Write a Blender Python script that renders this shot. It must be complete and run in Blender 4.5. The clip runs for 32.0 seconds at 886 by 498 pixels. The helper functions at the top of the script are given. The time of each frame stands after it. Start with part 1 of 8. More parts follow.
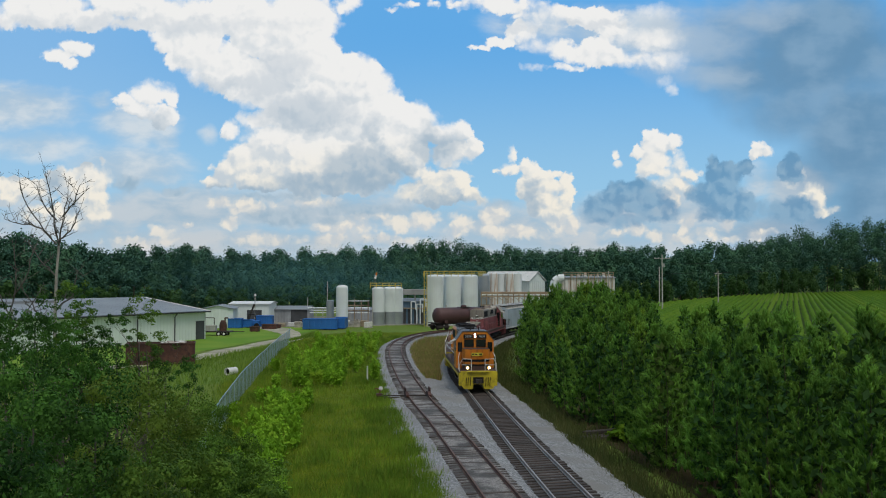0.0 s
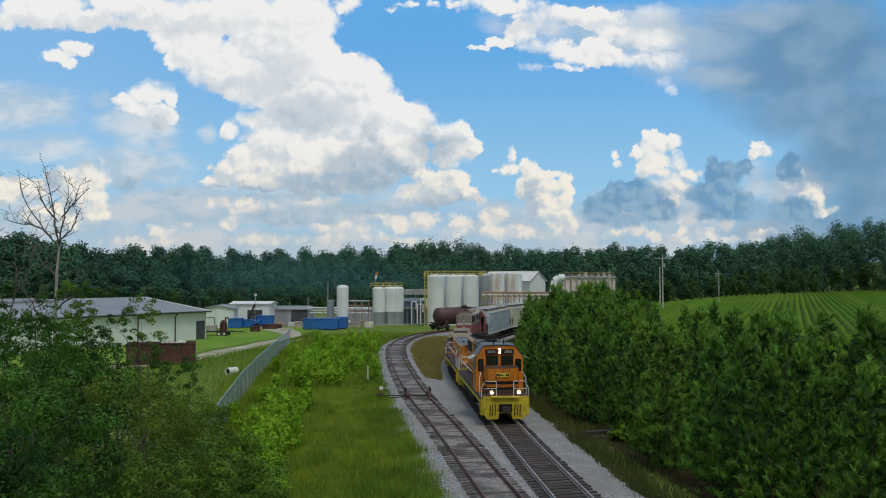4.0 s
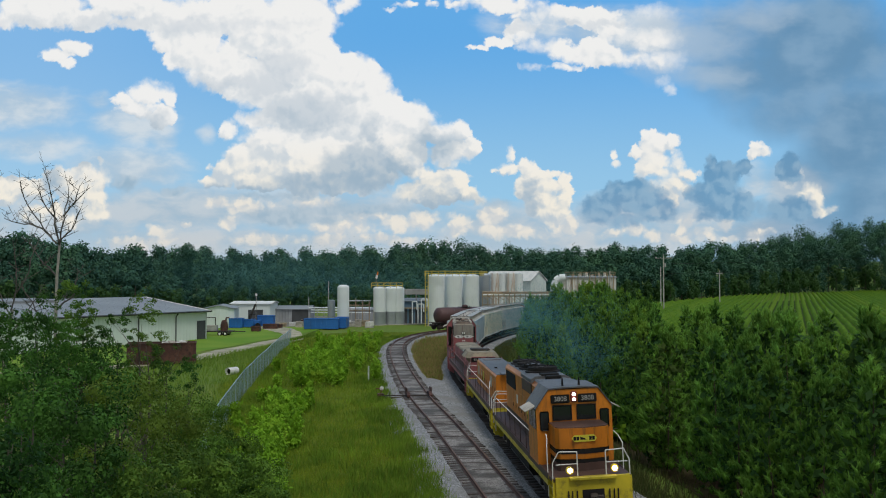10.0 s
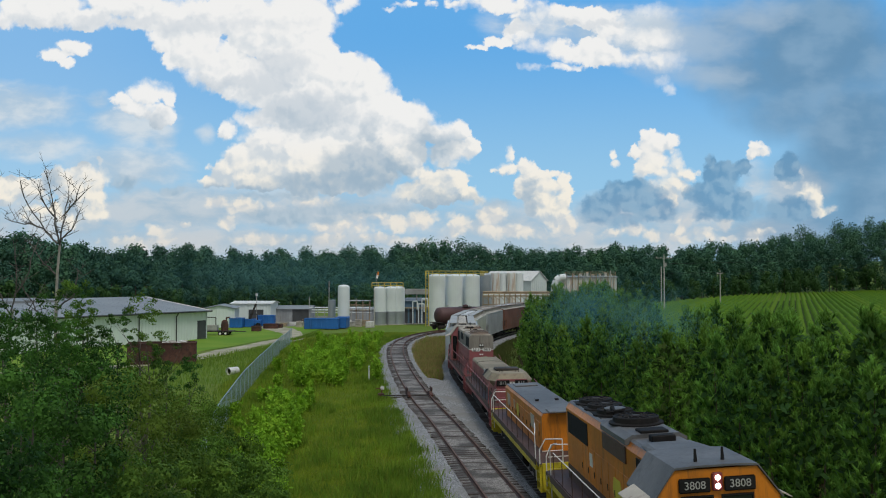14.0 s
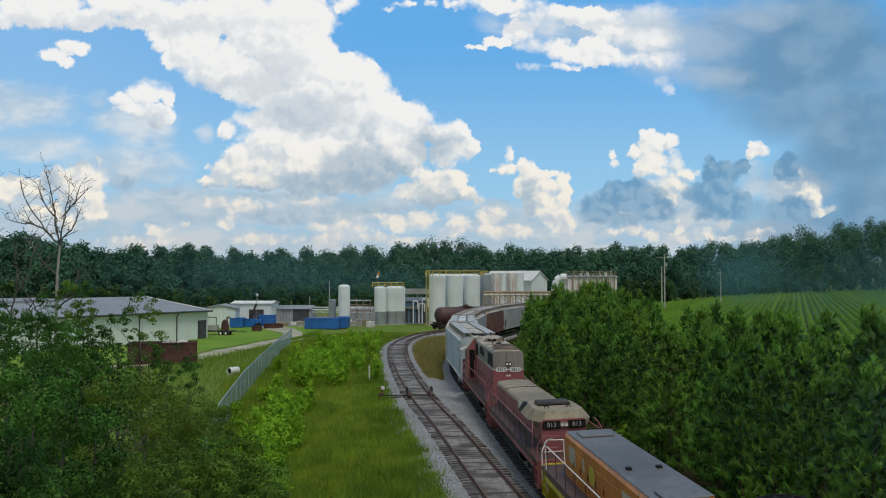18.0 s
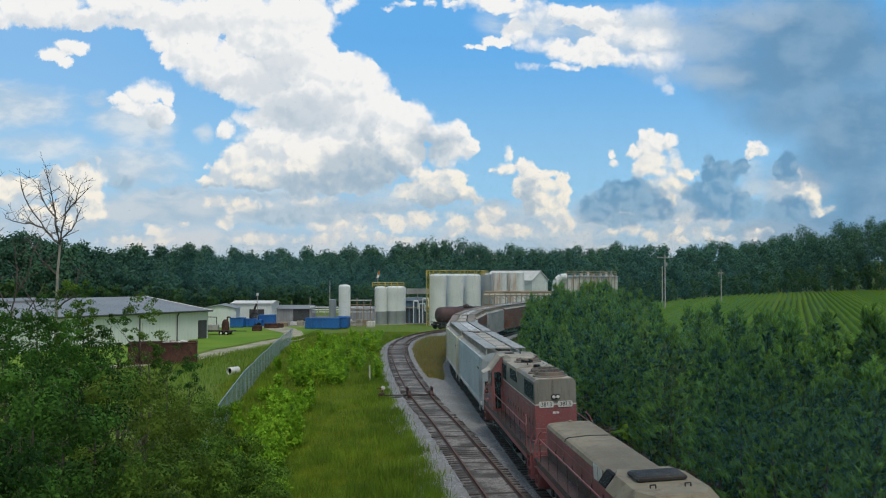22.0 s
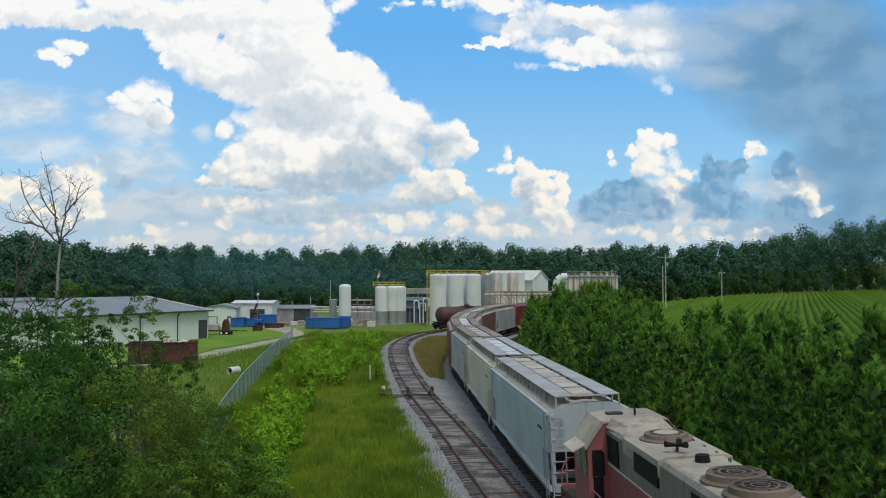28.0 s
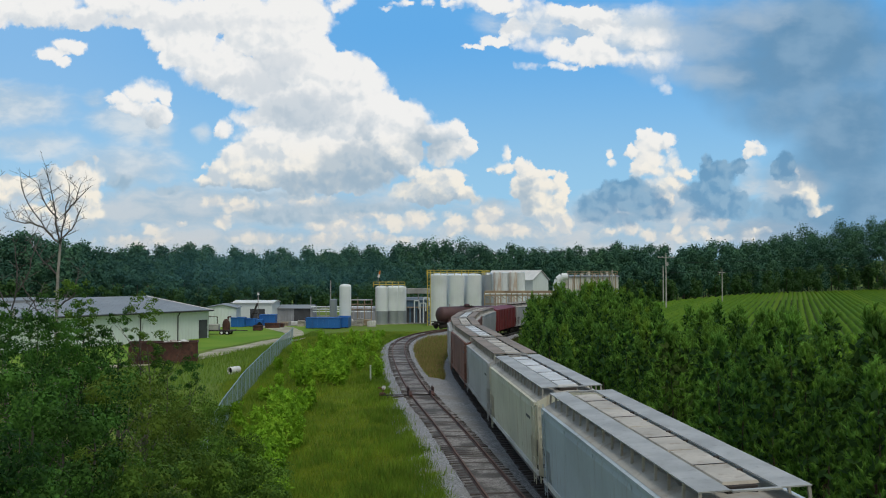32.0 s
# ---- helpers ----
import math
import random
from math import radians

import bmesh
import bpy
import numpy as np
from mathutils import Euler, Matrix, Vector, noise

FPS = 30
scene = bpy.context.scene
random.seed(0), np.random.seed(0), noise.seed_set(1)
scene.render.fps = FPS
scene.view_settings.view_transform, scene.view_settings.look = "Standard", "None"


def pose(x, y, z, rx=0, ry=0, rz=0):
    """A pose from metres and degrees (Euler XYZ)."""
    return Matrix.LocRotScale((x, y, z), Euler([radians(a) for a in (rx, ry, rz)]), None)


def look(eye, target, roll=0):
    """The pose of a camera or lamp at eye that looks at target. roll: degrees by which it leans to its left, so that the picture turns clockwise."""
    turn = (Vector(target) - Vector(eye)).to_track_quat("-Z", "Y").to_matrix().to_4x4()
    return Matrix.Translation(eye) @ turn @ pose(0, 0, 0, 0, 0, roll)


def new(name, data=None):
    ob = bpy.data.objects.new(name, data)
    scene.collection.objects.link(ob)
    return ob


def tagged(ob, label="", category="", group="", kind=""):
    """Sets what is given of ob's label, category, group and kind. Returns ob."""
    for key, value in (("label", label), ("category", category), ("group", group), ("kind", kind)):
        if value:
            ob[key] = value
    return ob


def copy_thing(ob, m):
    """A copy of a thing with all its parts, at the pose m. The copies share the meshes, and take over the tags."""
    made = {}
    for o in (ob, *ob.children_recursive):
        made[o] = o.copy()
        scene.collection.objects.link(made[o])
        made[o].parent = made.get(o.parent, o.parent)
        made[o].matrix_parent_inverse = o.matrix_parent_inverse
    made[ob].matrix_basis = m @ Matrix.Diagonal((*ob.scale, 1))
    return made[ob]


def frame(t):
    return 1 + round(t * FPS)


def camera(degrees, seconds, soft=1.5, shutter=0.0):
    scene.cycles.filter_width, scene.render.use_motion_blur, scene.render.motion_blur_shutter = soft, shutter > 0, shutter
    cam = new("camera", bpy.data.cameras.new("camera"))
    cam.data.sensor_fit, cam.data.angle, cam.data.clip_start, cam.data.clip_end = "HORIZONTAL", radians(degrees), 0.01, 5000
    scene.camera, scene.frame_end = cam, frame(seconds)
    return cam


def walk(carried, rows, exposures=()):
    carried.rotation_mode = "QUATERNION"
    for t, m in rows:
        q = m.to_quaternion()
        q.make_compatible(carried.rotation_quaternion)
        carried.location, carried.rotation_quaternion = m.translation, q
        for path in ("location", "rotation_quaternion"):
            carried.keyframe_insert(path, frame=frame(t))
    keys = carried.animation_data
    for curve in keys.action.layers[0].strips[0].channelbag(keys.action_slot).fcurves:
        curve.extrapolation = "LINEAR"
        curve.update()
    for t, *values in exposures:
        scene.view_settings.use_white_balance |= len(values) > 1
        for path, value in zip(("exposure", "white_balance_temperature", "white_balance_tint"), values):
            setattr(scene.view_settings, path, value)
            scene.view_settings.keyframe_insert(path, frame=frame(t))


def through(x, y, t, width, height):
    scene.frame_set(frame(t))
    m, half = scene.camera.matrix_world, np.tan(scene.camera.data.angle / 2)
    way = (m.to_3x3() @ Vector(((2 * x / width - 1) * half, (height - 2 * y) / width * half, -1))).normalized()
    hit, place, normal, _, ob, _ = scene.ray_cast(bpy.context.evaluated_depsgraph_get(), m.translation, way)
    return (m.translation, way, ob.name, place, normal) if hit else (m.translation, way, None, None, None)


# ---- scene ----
import itertools

F = 1600.0          # focal length in picture units, for the drawn sky
EYE = 9.2           # camera height over the rail head

cam = camera(52.21, 32.0, soft=1.05)
PITCH = 91.68
walk(cam, [
    (0.0, pose(0, 0.0, EYE, PITCH, 0, -0.01)),
    (8.0, pose(0, 0.08, EYE, PITCH - 0.01, 0, 0.05)),
    (16.0, pose(0, 0.16, EYE, PITCH - 0.03, 0, 0.11)),
    (24.0, pose(0, 0.24, EYE, PITCH - 0.05, 0, 0.16)),
    (32.0, pose(0, 0.30, EYE, PITCH - 0.07, 0, 0.20)),
], exposures=[(0.0, -0.15), (7.0, -0.15), (16.0, -0.12), (22.0, -0.08), (28.0, 0.0), (32.0, -0.12)])

# ---------------------------------------------------------------- world and sun
SUN_EL, SUN_AZ = 62.0, 160.0      # degrees; azimuth clockwise from +Y
world = bpy.data.worlds.new("world")
scene.world = world
world.use_nodes = True
wn = world.node_tree.nodes
sky = wn.new("ShaderNodeTexSky")
sky.sky_type = "NISHITA"
sky.sun_disc = False
sky.sun_elevation, sky.sun_rotation = radians(SUN_EL), radians(SUN_AZ)
haze = wn.new("ShaderNodeMix")                  # broken cloud all round evens out and whitens the blue
haze.data_type = "RGBA"
haze.inputs[0].default_value = 0.62
haze.inputs[7].default_value = (5.3, 5.4, 5.1, 1)
wn["Background"].inputs["Strength"].default_value = 0.086
world.node_tree.links.new(sky.outputs[0], haze.inputs[6])
world.node_tree.links.new(haze.outputs[2], wn["Background"].inputs["Color"])

sun = new("sun", bpy.data.lights.new("sun", "SUN"))
sun.data.energy, sun.data.angle, sun.data.color = 1.55, radians(18.0), (1.0, 0.97, 0.90)
az, el = radians(SUN_AZ), radians(SUN_EL)
sun_from = Vector((math.sin(az) * math.cos(el), math.cos(az) * math.cos(el), math.sin(el)))
sun.matrix_world = look(sun_from * 100, (0, 0, 0))


# ---------------------------------------------------------------- node helpers
class Nodes:
    """Short hand for writing node trees."""

    def __init__(self, tree):
        self.t = tree

    def put(self, socket, value):
        if isinstance(value, bpy.types.NodeSocket):
            self.t.links.new(value, socket)
        elif value is not None:
            if hasattr(socket.default_value, "__len__") and not isinstance(value, (int, float)):
                v = tuple(value)
                socket.default_value = v + (1.0,) * (len(socket.default_value) - len(v))
            else:
                socket.default_value = value

    def node(self, kind, ins=(), out=0, **attrs):
        n = self.t.nodes.new(kind)
        if "operation" in attrs:
            n.operation = attrs["operation"]
        if "use_clamp" in attrs:
            n.use_clamp = attrs["use_clamp"]
        if "feature" in attrs:
            n.feature = attrs["feature"]
        if "interpolation_type" in attrs:
            n.interpolation_type = attrs["interpolation_type"]
        for k, v in (ins.items() if isinstance(ins, dict) else enumerate(ins)):
            self.put(n.inputs[k], v)
        return n.outputs[out]

    def m(self, op, a, b=None, c=None, clamp=False):
        return self.node("ShaderNodeMath", [a, b, c][: 1 + (b is not None) + (c is not None)], operation=op, use_clamp=clamp)

    def v(self, op, a, b=None, out=0):
        return self.node("ShaderNodeVectorMath", [a] if b is None else [a, b], out, operation=op)

    def noise(self, vec, scale, detail=4.0, rough=0.55, out=0, dist=0.0):
        return self.node("ShaderNodeTexNoise", {"Vector": vec, "Scale": scale, "Detail": detail, "Roughness": rough, "Distortion": dist}, out)

    def mix(self, fac, a, b, kind="MIX"):
        n = self.t.nodes.new("ShaderNodeMix")
        n.data_type, n.blend_type = "RGBA", kind
        for i, val in ((0, fac), (6, a), (7, b)):
            self.put(n.inputs[i], val)
        return n.outputs[2]

    def ramp(self, fac, lo, hi):
        """Smooth step from lo to hi."""
        return self.node("ShaderNodeMapRange", {"Value": fac, "From Min": lo, "From Max": hi}, interpolation_type="SMOOTHSTEP")

    def bump(self, height, strength, distance=0.02):
        return self.node("ShaderNodeBump", {"Height": height, "Strength": strength, "Distance": distance})


def new_material(name):
    mat = bpy.data.materials.new(name)
    mat.use_nodes = True
    n = Nodes(mat.node_tree)
    return mat, n, mat.node_tree.nodes["Principled BSDF"], mat.node_tree.nodes["Material Output"]


def surface(name, colour, rough=0.6, metal=0.0, vary=0.25, grain=6.0, dirt=None, dirt_amount=0.0, bump=0.0, bump_scale=40.0,
            spec=0.5, streak=False, piece=0.0, dark=None):
    """A painted or mineral surface: colour with variation at two scales, dirt in patches or run-down streaks, fine relief."""
    mat, n, bsdf, _ = new_material(name)
    co = n.node("ShaderNodeTexCoord", out=3)
    big = n.noise(co, grain * 0.12, 3.0)
    fine = n.noise(co, grain * 2.5, 5.0, 0.65)
    c = colour
    low = tuple(x * (1 - vary) for x in colour) if dark is None else dark
    high = tuple(min(1.0, x * (1 + vary * 0.45)) for x in colour)
    c = n.mix(n.ramp(big, 0.3, 0.7), low, high)
    c = n.mix(n.m("MULTIPLY", n.ramp(fine, 0.45, 0.8), vary * 0.9), c, tuple(x * 0.6 for x in colour))
    if piece:
        rnd = n.node("ShaderNodeObjectInfo", out=5)
        c = n.mix(n.m("MULTIPLY", rnd, piece), c, tuple(x * 0.45 for x in colour))
    if dirt:
        vec = n.v("MULTIPLY", co, (1.0, 1.0, 0.10)) if streak else co
        patch = n.ramp(n.noise(vec, grain * (1.6 if streak else 0.5), 6.0, 0.7), 0.62 - 0.25 * dirt_amount, 0.80 - 0.15 * dirt_amount)
        c = n.mix(n.m("MULTIPLY", patch, 0.85 * min(1, dirt_amount + 0.3)), c, dirt)
    n.put(bsdf.inputs["Base Color"], c)
    n.put(bsdf.inputs["Roughness"], n.node("ShaderNodeMapRange", {"Value": fine, "To Min": max(0.03, rough - 0.12), "To Max": min(1, rough + 0.12)}))
    bsdf.inputs["Metallic"].default_value = metal
    bsdf.inputs["Specular IOR Level"].default_value = spec
    if bump:
        n.put(bsdf.inputs["Normal"], n.bump(n.noise(co, bump_scale, 4.0, 0.6), bump, 0.03))
    return mat


def leaf_material(name, dark, light, yellow, amount=0.12, spec=0.08, tuft=1.6, wide=0.35, through=0.3, speck=0.30, each=0.0):
    """Foliage: each leaf or tuft has its own tone, clumps vary over metres, light comes through."""
    mat, n, bsdf, out = new_material(name)
    isl = n.node("ShaderNodeNewGeometry", out="Random Per Island")
    rnd = n.node("ShaderNodeObjectInfo", out=5)
    co = n.node("ShaderNodeNewGeometry", out=0)
    clump = n.ramp(n.noise(co, tuft, 2.0), 0.32, 0.68)
    broad = n.ramp(n.noise(co, wide, 2.0), 0.35, 0.65)
    f = n.m("ADD", n.m("MULTIPLY", isl, speck), n.m("ADD", n.m("MULTIPLY", clump, 0.45), n.m("MULTIPLY", broad, 0.30)))
    c = n.mix(n.ramp(f, 0.15, 0.9), dark, light)
    c = n.mix(n.m("MULTIPLY", n.ramp(n.m("ADD", isl, n.m("MULTIPLY", rnd, 0.25)), 0.85, 1.15), amount * 4, clamp=True), c, yellow)
    c = n.mix(n.m("MULTIPLY", rnd, 0.22), c, tuple(x * 0.75 for x in yellow))
    c = n.mix(n.m("MULTIPLY", n.ramp(rnd, 0.88, 0.97), 0.45), c, yellow)
    if each:                                                    # trees differ from their neighbours
        c = n.mix(n.m("MULTIPLY", n.m("FRACT", n.m("MULTIPLY", rnd, 91.7)), each), c, (0.35, 0.40, 0.42), "MULTIPLY")
    n.put(bsdf.inputs["Base Color"], c)
    bsdf.inputs["Roughness"].default_value = 0.7
    bsdf.inputs["Specular IOR Level"].default_value = spec
    tr = n.node("ShaderNodeBsdfTranslucent", {"Color": n.mix(0.5, c, yellow)})
    n.put(out.inputs["Surface"], n.node("ShaderNodeMixShader", [through, bsdf.outputs[0], tr]))
    return mat


# ---------------------------------------------------------------- mesh helpers
class Geo:
    """Vertices and faces of one mesh."""

    def __init__(self):
        self.v, self.f = [], []

    def add(self, vs, fs):
        k = len(self.v)
        self.v += [tuple(p) for p in vs]
        self.f += [tuple(i + k for i in face) for face in fs]
        return self

    def box(self, x0, x1, y0, y1, z0, z1, bevel=0.0):
        if not bevel:
            vs = [(x, y, z) for z in (z0, z1) for y in (y0, y1) for x in (x0, x1)]
            return self.add(vs, [(0, 2, 3, 1), (4, 5, 7, 6), (0, 1, 5, 4), (2, 6, 7, 3), (0, 4, 6, 2), (1, 3, 7, 5)])
        b = bevel
        ring = [(x0 + b, y0), (x1 - b, y0), (x1, y0 + b), (x1, y1 - b), (x1 - b, y1), (x0 + b, y1), (x0, y1 - b), (x0, y0 + b)]
        cx, cy = (x0 + x1) / 2, (y0 + y1) / 2

        def inset(p):
            return (p[0] + (b if p[0] < cx else -b), p[1] + (b if p[1] < cy else -b))
        top = [(*inset(p), z1) for p in ring]
        bot = [(*inset(p), z0) for p in ring]
        a = [(*p, z0 + b) for p in ring]
        c = [(*p, z1 - b) for p in ring]
        return self.loft([bot, a, c, top])

    def loft(self, rings, caps=True, closed=True):
        """Skin through rings of equal length."""
        k, n = len(self.v), len(rings[0])
        for r in rings:
            self.v += [tuple(p) for p in r]
        for j in range(len(rings) - 1):
            for i in range(n if closed else n - 1):
                i2 = (i + 1) % n
                self.f.append((k + j * n + i, k + j * n + i2, k + (j + 1) * n + i2, k + (j + 1) * n + i))
        if caps:
            self.f.append(tuple(k + i for i in reversed(range(n))))
            self.f.append(tuple(k + (len(rings) - 1) * n + i for i in range(n)))
        return self

    def cyl(self, p0, p1, r0, r1=None, n=12, caps=True):
        p0, p1 = Vector(p0), Vector(p1)
        r1 = r0 if r1 is None else r1
        q = (p1 - p0).to_track_quat("Z", "Y")
        ring = [Vector((math.cos(a), math.sin(a), 0)) for a in (2 * math.pi * i / n for i in range(n))]
        return self.loft([[p0 + q @ (u * r0) for u in ring], [p1 + q @ (u * r1) for u in ring]], caps)

    def tube(self, points, r, n=6):
        for a, b in zip(points, points[1:]):
            self.cyl(a, b, r, n=n)
        return self

    def line(self, points, r, n=5):
        """One unbroken thin line through points that run mainly across."""
        return self.loft([[(x, y + r * math.cos(2 * math.pi * i / n), z + r * math.sin(2 * math.pi * i / n)) for i in range(n)] for x, y, z in points])

    def prism(self, outline, lo, hi, axis=1):
        """An outline in the two other axes, drawn out along axis from lo to hi."""
        def at(p, d):
            q = list(p)
            q.insert(axis, d)
            return tuple(q)
        a, b = [at(p, lo) for p in outline], [at(p, hi) for p in outline]
        return self.loft([b, a] if axis == 1 else [a, b])

    def revolve(self, profile, centre, n=20):
        """A profile of (radius, z) turned about an upright axis."""
        cx, cy, cz = centre
        rings = [[(cx + r * math.cos(2 * math.pi * i / n), cy + r * math.sin(2 * math.pi * i / n), cz + z) for i in range(n)] for r, z in profile]
        return self.loft(rings)


def to_mesh(name, geo, mat, smooth=False):
    me = bpy.data.meshes.new(name)
    if isinstance(geo, Geo):
        me.from_pydata(geo.v, [], geo.f)
    else:
        vs, fs = geo
        fs = np.asarray(fs)
        me.vertices.add(len(vs))
        me.vertices.foreach_set("co", np.asarray(vs, np.float32).ravel())
        me.loops.add(fs.size)
        me.loops.foreach_set("vertex_index", fs.astype(np.int32).ravel())
        me.polygons.add(len(fs))
        me.polygons.foreach_set("loop_start", np.arange(0, fs.size, fs.shape[1], dtype=np.int32))
        me.update(calc_edges=True)
    me.validate()
    if mat:
        me.materials.append(mat)
    if smooth:
        me.shade_smooth()
    return me


def part(name, geo, mat, parent, label="", at=None, smooth=False):
    """One mesh object under a thing or under a part."""
    me = geo if isinstance(geo, bpy.types.Mesh) else to_mesh(name, geo, mat, smooth)
    ob = new(name, me)
    ob.parent = parent
    if at is not None:
        ob.matrix_basis = at
    if label:
        ob["label"] = label
    return ob


def thing(name, label, category, group="", kind="", at=None):
    ob = new(name)
    ob.empty_display_size = 0.3
    if at is not None:
        ob.matrix_basis = at
    return tagged(ob, label, category, group, kind)


def solid(name, geo, mat, label, category, group="", kind="", at=None, smooth=False):
    ob = new(name, to_mesh(name, geo, mat, smooth))
    if at is not None:
        ob.matrix_basis = at
    return tagged(ob, label, category, group, kind)


def unit(v):
    return v / np.maximum(1e-9, np.linalg.norm(v, axis=1))[:, None]


# ---------------------------------------------------------------- materials
M_ORANGE = surface("orange_paint", (0.62, 0.200, 0.013), 0.42, vary=0.32, grain=3, dirt=(0.11, 0.05, 0.02), dirt_amount=0.5, streak=True)
M_YELLOW = surface("yellow_paint", (0.62, 0.50, 0.025), 0.5, vary=0.25, grain=4, dirt=(0.06, 0.05, 0.03), dirt_amount=0.55)
M_BLACK = surface("black_paint", (0.016, 0.015, 0.015), 0.8, spec=0.2, vary=0.4, grain=5, dirt=(0.045, 0.036, 0.03), dirt_amount=0.3)
M_GREYROOF = surface("grey_roof_paint", (0.135, 0.135, 0.138), 0.6, vary=0.3, grain=4, dirt=(0.05, 0.05, 0.05), dirt_amount=0.5)
M_GRIME = surface("grimy_steel", (0.045, 0.038, 0.034), 0.75, vary=0.5, grain=6, dirt=(0.11, 0.07, 0.045), dirt_amount=0.4, bump=0.3)
M_MAROON = surface("faded_red_paint", (0.33, 0.098, 0.104), 0.55, vary=0.3, grain=3, dirt=(0.19, 0.12, 0.10), dirt_amount=0.55, streak=True)
M_TANROOF = surface("faded_tan_roof", (0.28, 0.245, 0.175), 0.85, vary=0.3, grain=4, dirt=(0.16, 0.11, 0.08), dirt_amount=0.6)
M_PALEROOF = surface("dusty_pale_roof", (0.43, 0.39, 0.32), 0.85, vary=0.28, grain=4, dirt=(0.20, 0.14, 0.10), dirt_amount=0.55)
M_GREYHOOD = surface("weathered_grey_hood", (0.25, 0.232, 0.200), 0.7, vary=0.3, grain=4, dirt=(0.11, 0.08, 0.065), dirt_amount=0.6, streak=True)
M_HOPBLUE = surface("pale_blue_grey_paint", (0.46, 0.54, 0.585), 0.55, vary=0.16, grain=2, dirt=(0.24, 0.18, 0.13), dirt_amount=0.38, streak=True)
M_HOPCREAM = surface("pale_cream_paint", (0.63, 0.62, 0.49), 0.55, vary=0.16, grain=2, dirt=(0.33, 0.22, 0.11), dirt_amount=0.45, streak=True)
M_HOPGREY = surface("light_grey_paint", (0.43, 0.44, 0.44), 0.55, vary=0.18, grain=2, dirt=(0.20, 0.14, 0.11), dirt_amount=0.4, streak=True)
M_HOPBROWN = surface("oxide_brown_paint", (0.20, 0.085, 0.055), 0.7, vary=0.3, grain=2, dirt=(0.29, 0.22, 0.17), dirt_amount=0.4, streak=True)
M_BOXRED = surface("dark_red_paint", (0.19, 0.03, 0.03), 0.6, vary=0.25, grain=2, dirt=(0.12, 0.07, 0.06), dirt_amount=0.3, streak=True)
M_HATCH = surface("pale_hatch_cover", (0.53, 0.48, 0.40), 0.65, vary=0.25, grain=4, dirt=(0.22, 0.15, 0.09), dirt_amount=0.5)
M_HATCHWHITE = surface("white_hatch_cover", (0.66, 0.67, 0.66), 0.6, vary=0.2, grain=4, dirt=(0.3, 0.25, 0.2), dirt_amount=0.35)
M_WALKTAN = surface("rusty_tan_walkway", (0.29, 0.235, 0.185), 0.75, vary=0.3, grain=5, dirt=(0.16, 0.10, 0.07), dirt_amount=0.5)
M_ROOFDUST = surface("dusty_roof_sheet", (0.43, 0.41, 0.36), 0.75, vary=0.25, grain=4, dirt=(0.26, 0.20, 0.14), dirt_amount=0.5)
M_WALKWAY = surface("galvanised_walkway", (0.41, 0.415, 0.40), 0.65, 0.0, vary=0.2, grain=8, dirt=(0.13, 0.12, 0.11), dirt_amount=0.3)
M_GLASS = surface("dark_cab_glass", (0.012, 0.015, 0.017), 0.06, vary=0.2)
M_WHITE = surface("white_paint", (0.75, 0.75, 0.72), 0.5, vary=0.1, grain=5, dirt=(0.4, 0.36, 0.3), dirt_amount=0.2)
M_DIMWHITE = surface("dull_white_figures", (0.42, 0.42, 0.40), 0.6, vary=0.2, grain=5)
M_WHITETANK = surface("white_tank_paint", (0.80, 0.85, 0.86), 0.45, vary=0.12, grain=1.2, dirt=(0.52, 0.47, 0.38), dirt_amount=0.15, streak=True)
M_RUSTTANK = surface("rust_streaked_tank", (0.76, 0.77, 0.74), 0.55, vary=0.10, grain=1.6, dirt=(0.42, 0.19, 0.05), dirt_amount=0.68, streak=True)
M_RACK = surface("stained_rack_steel", (0.40, 0.31, 0.20), 0.7, 0.0, vary=0.3, grain=4, dirt=(0.25, 0.13, 0.06), dirt_amount=0.5)
M_GREYTANK = surface("bare_metal_tank", (0.42, 0.45, 0.48), 0.4, 0.6, vary=0.15, grain=2)
M_SHED = surface("pale_sheet_metal", (0.70, 0.77, 0.745), 0.5, vary=0.07, grain=1.5, dirt=(0.42, 0.4, 0.34), dirt_amount=0.12, streak=True)
M_SHEDROOF = surface("grey_sheet_roof", (0.25, 0.27, 0.28), 0.6, 0.0, vary=0.18, grain=1.0, dirt=(0.22, 0.2, 0.19), dirt_amount=0.35)
M_DARKTRIM = surface("dark_trim", (0.06, 0.065, 0.07), 0.6, vary=0.3)
M_YRAIL = surface("yellow_rail_paint", (0.60, 0.49, 0.09), 0.55, vary=0.25, grain=6)
M_STEEL = surface("pale_structural_steel", (0.40, 0.40, 0.38), 0.6, 0.2, vary=0.25, grain=4, dirt=(0.25, 0.13, 0.06), dirt_amount=0.4)
M_RUST = surface("rusted_steel", (0.115, 0.050, 0.036), 0.85, vary=0.6, grain=5, dirt=(0.035, 0.022, 0.020), dirt_amount=0.8, bump=0.4)
M_BLUE = surface("blue_container_paint", (0.020, 0.145, 0.46), 0.5, vary=0.2, grain=3, dirt=(0.03, 0.05, 0.09), dirt_amount=0.3, streak=True)
M_TANKCAR = surface("maroon_tank_car_paint", (0.085, 0.040, 0.040), 0.55, vary=0.3, grain=2, dirt=(0.06, 0.035, 0.03), dirt_amount=0.4, streak=True)
M_RAILTOP = surface("worn_rail", (0.36, 0.32, 0.29), 0.5, 0.25, vary=0.25, grain=6)
M_RAILDULL = surface("rusty_rail", (0.16, 0.085, 0.06), 0.7, 0.2, vary=0.35, grain=6)
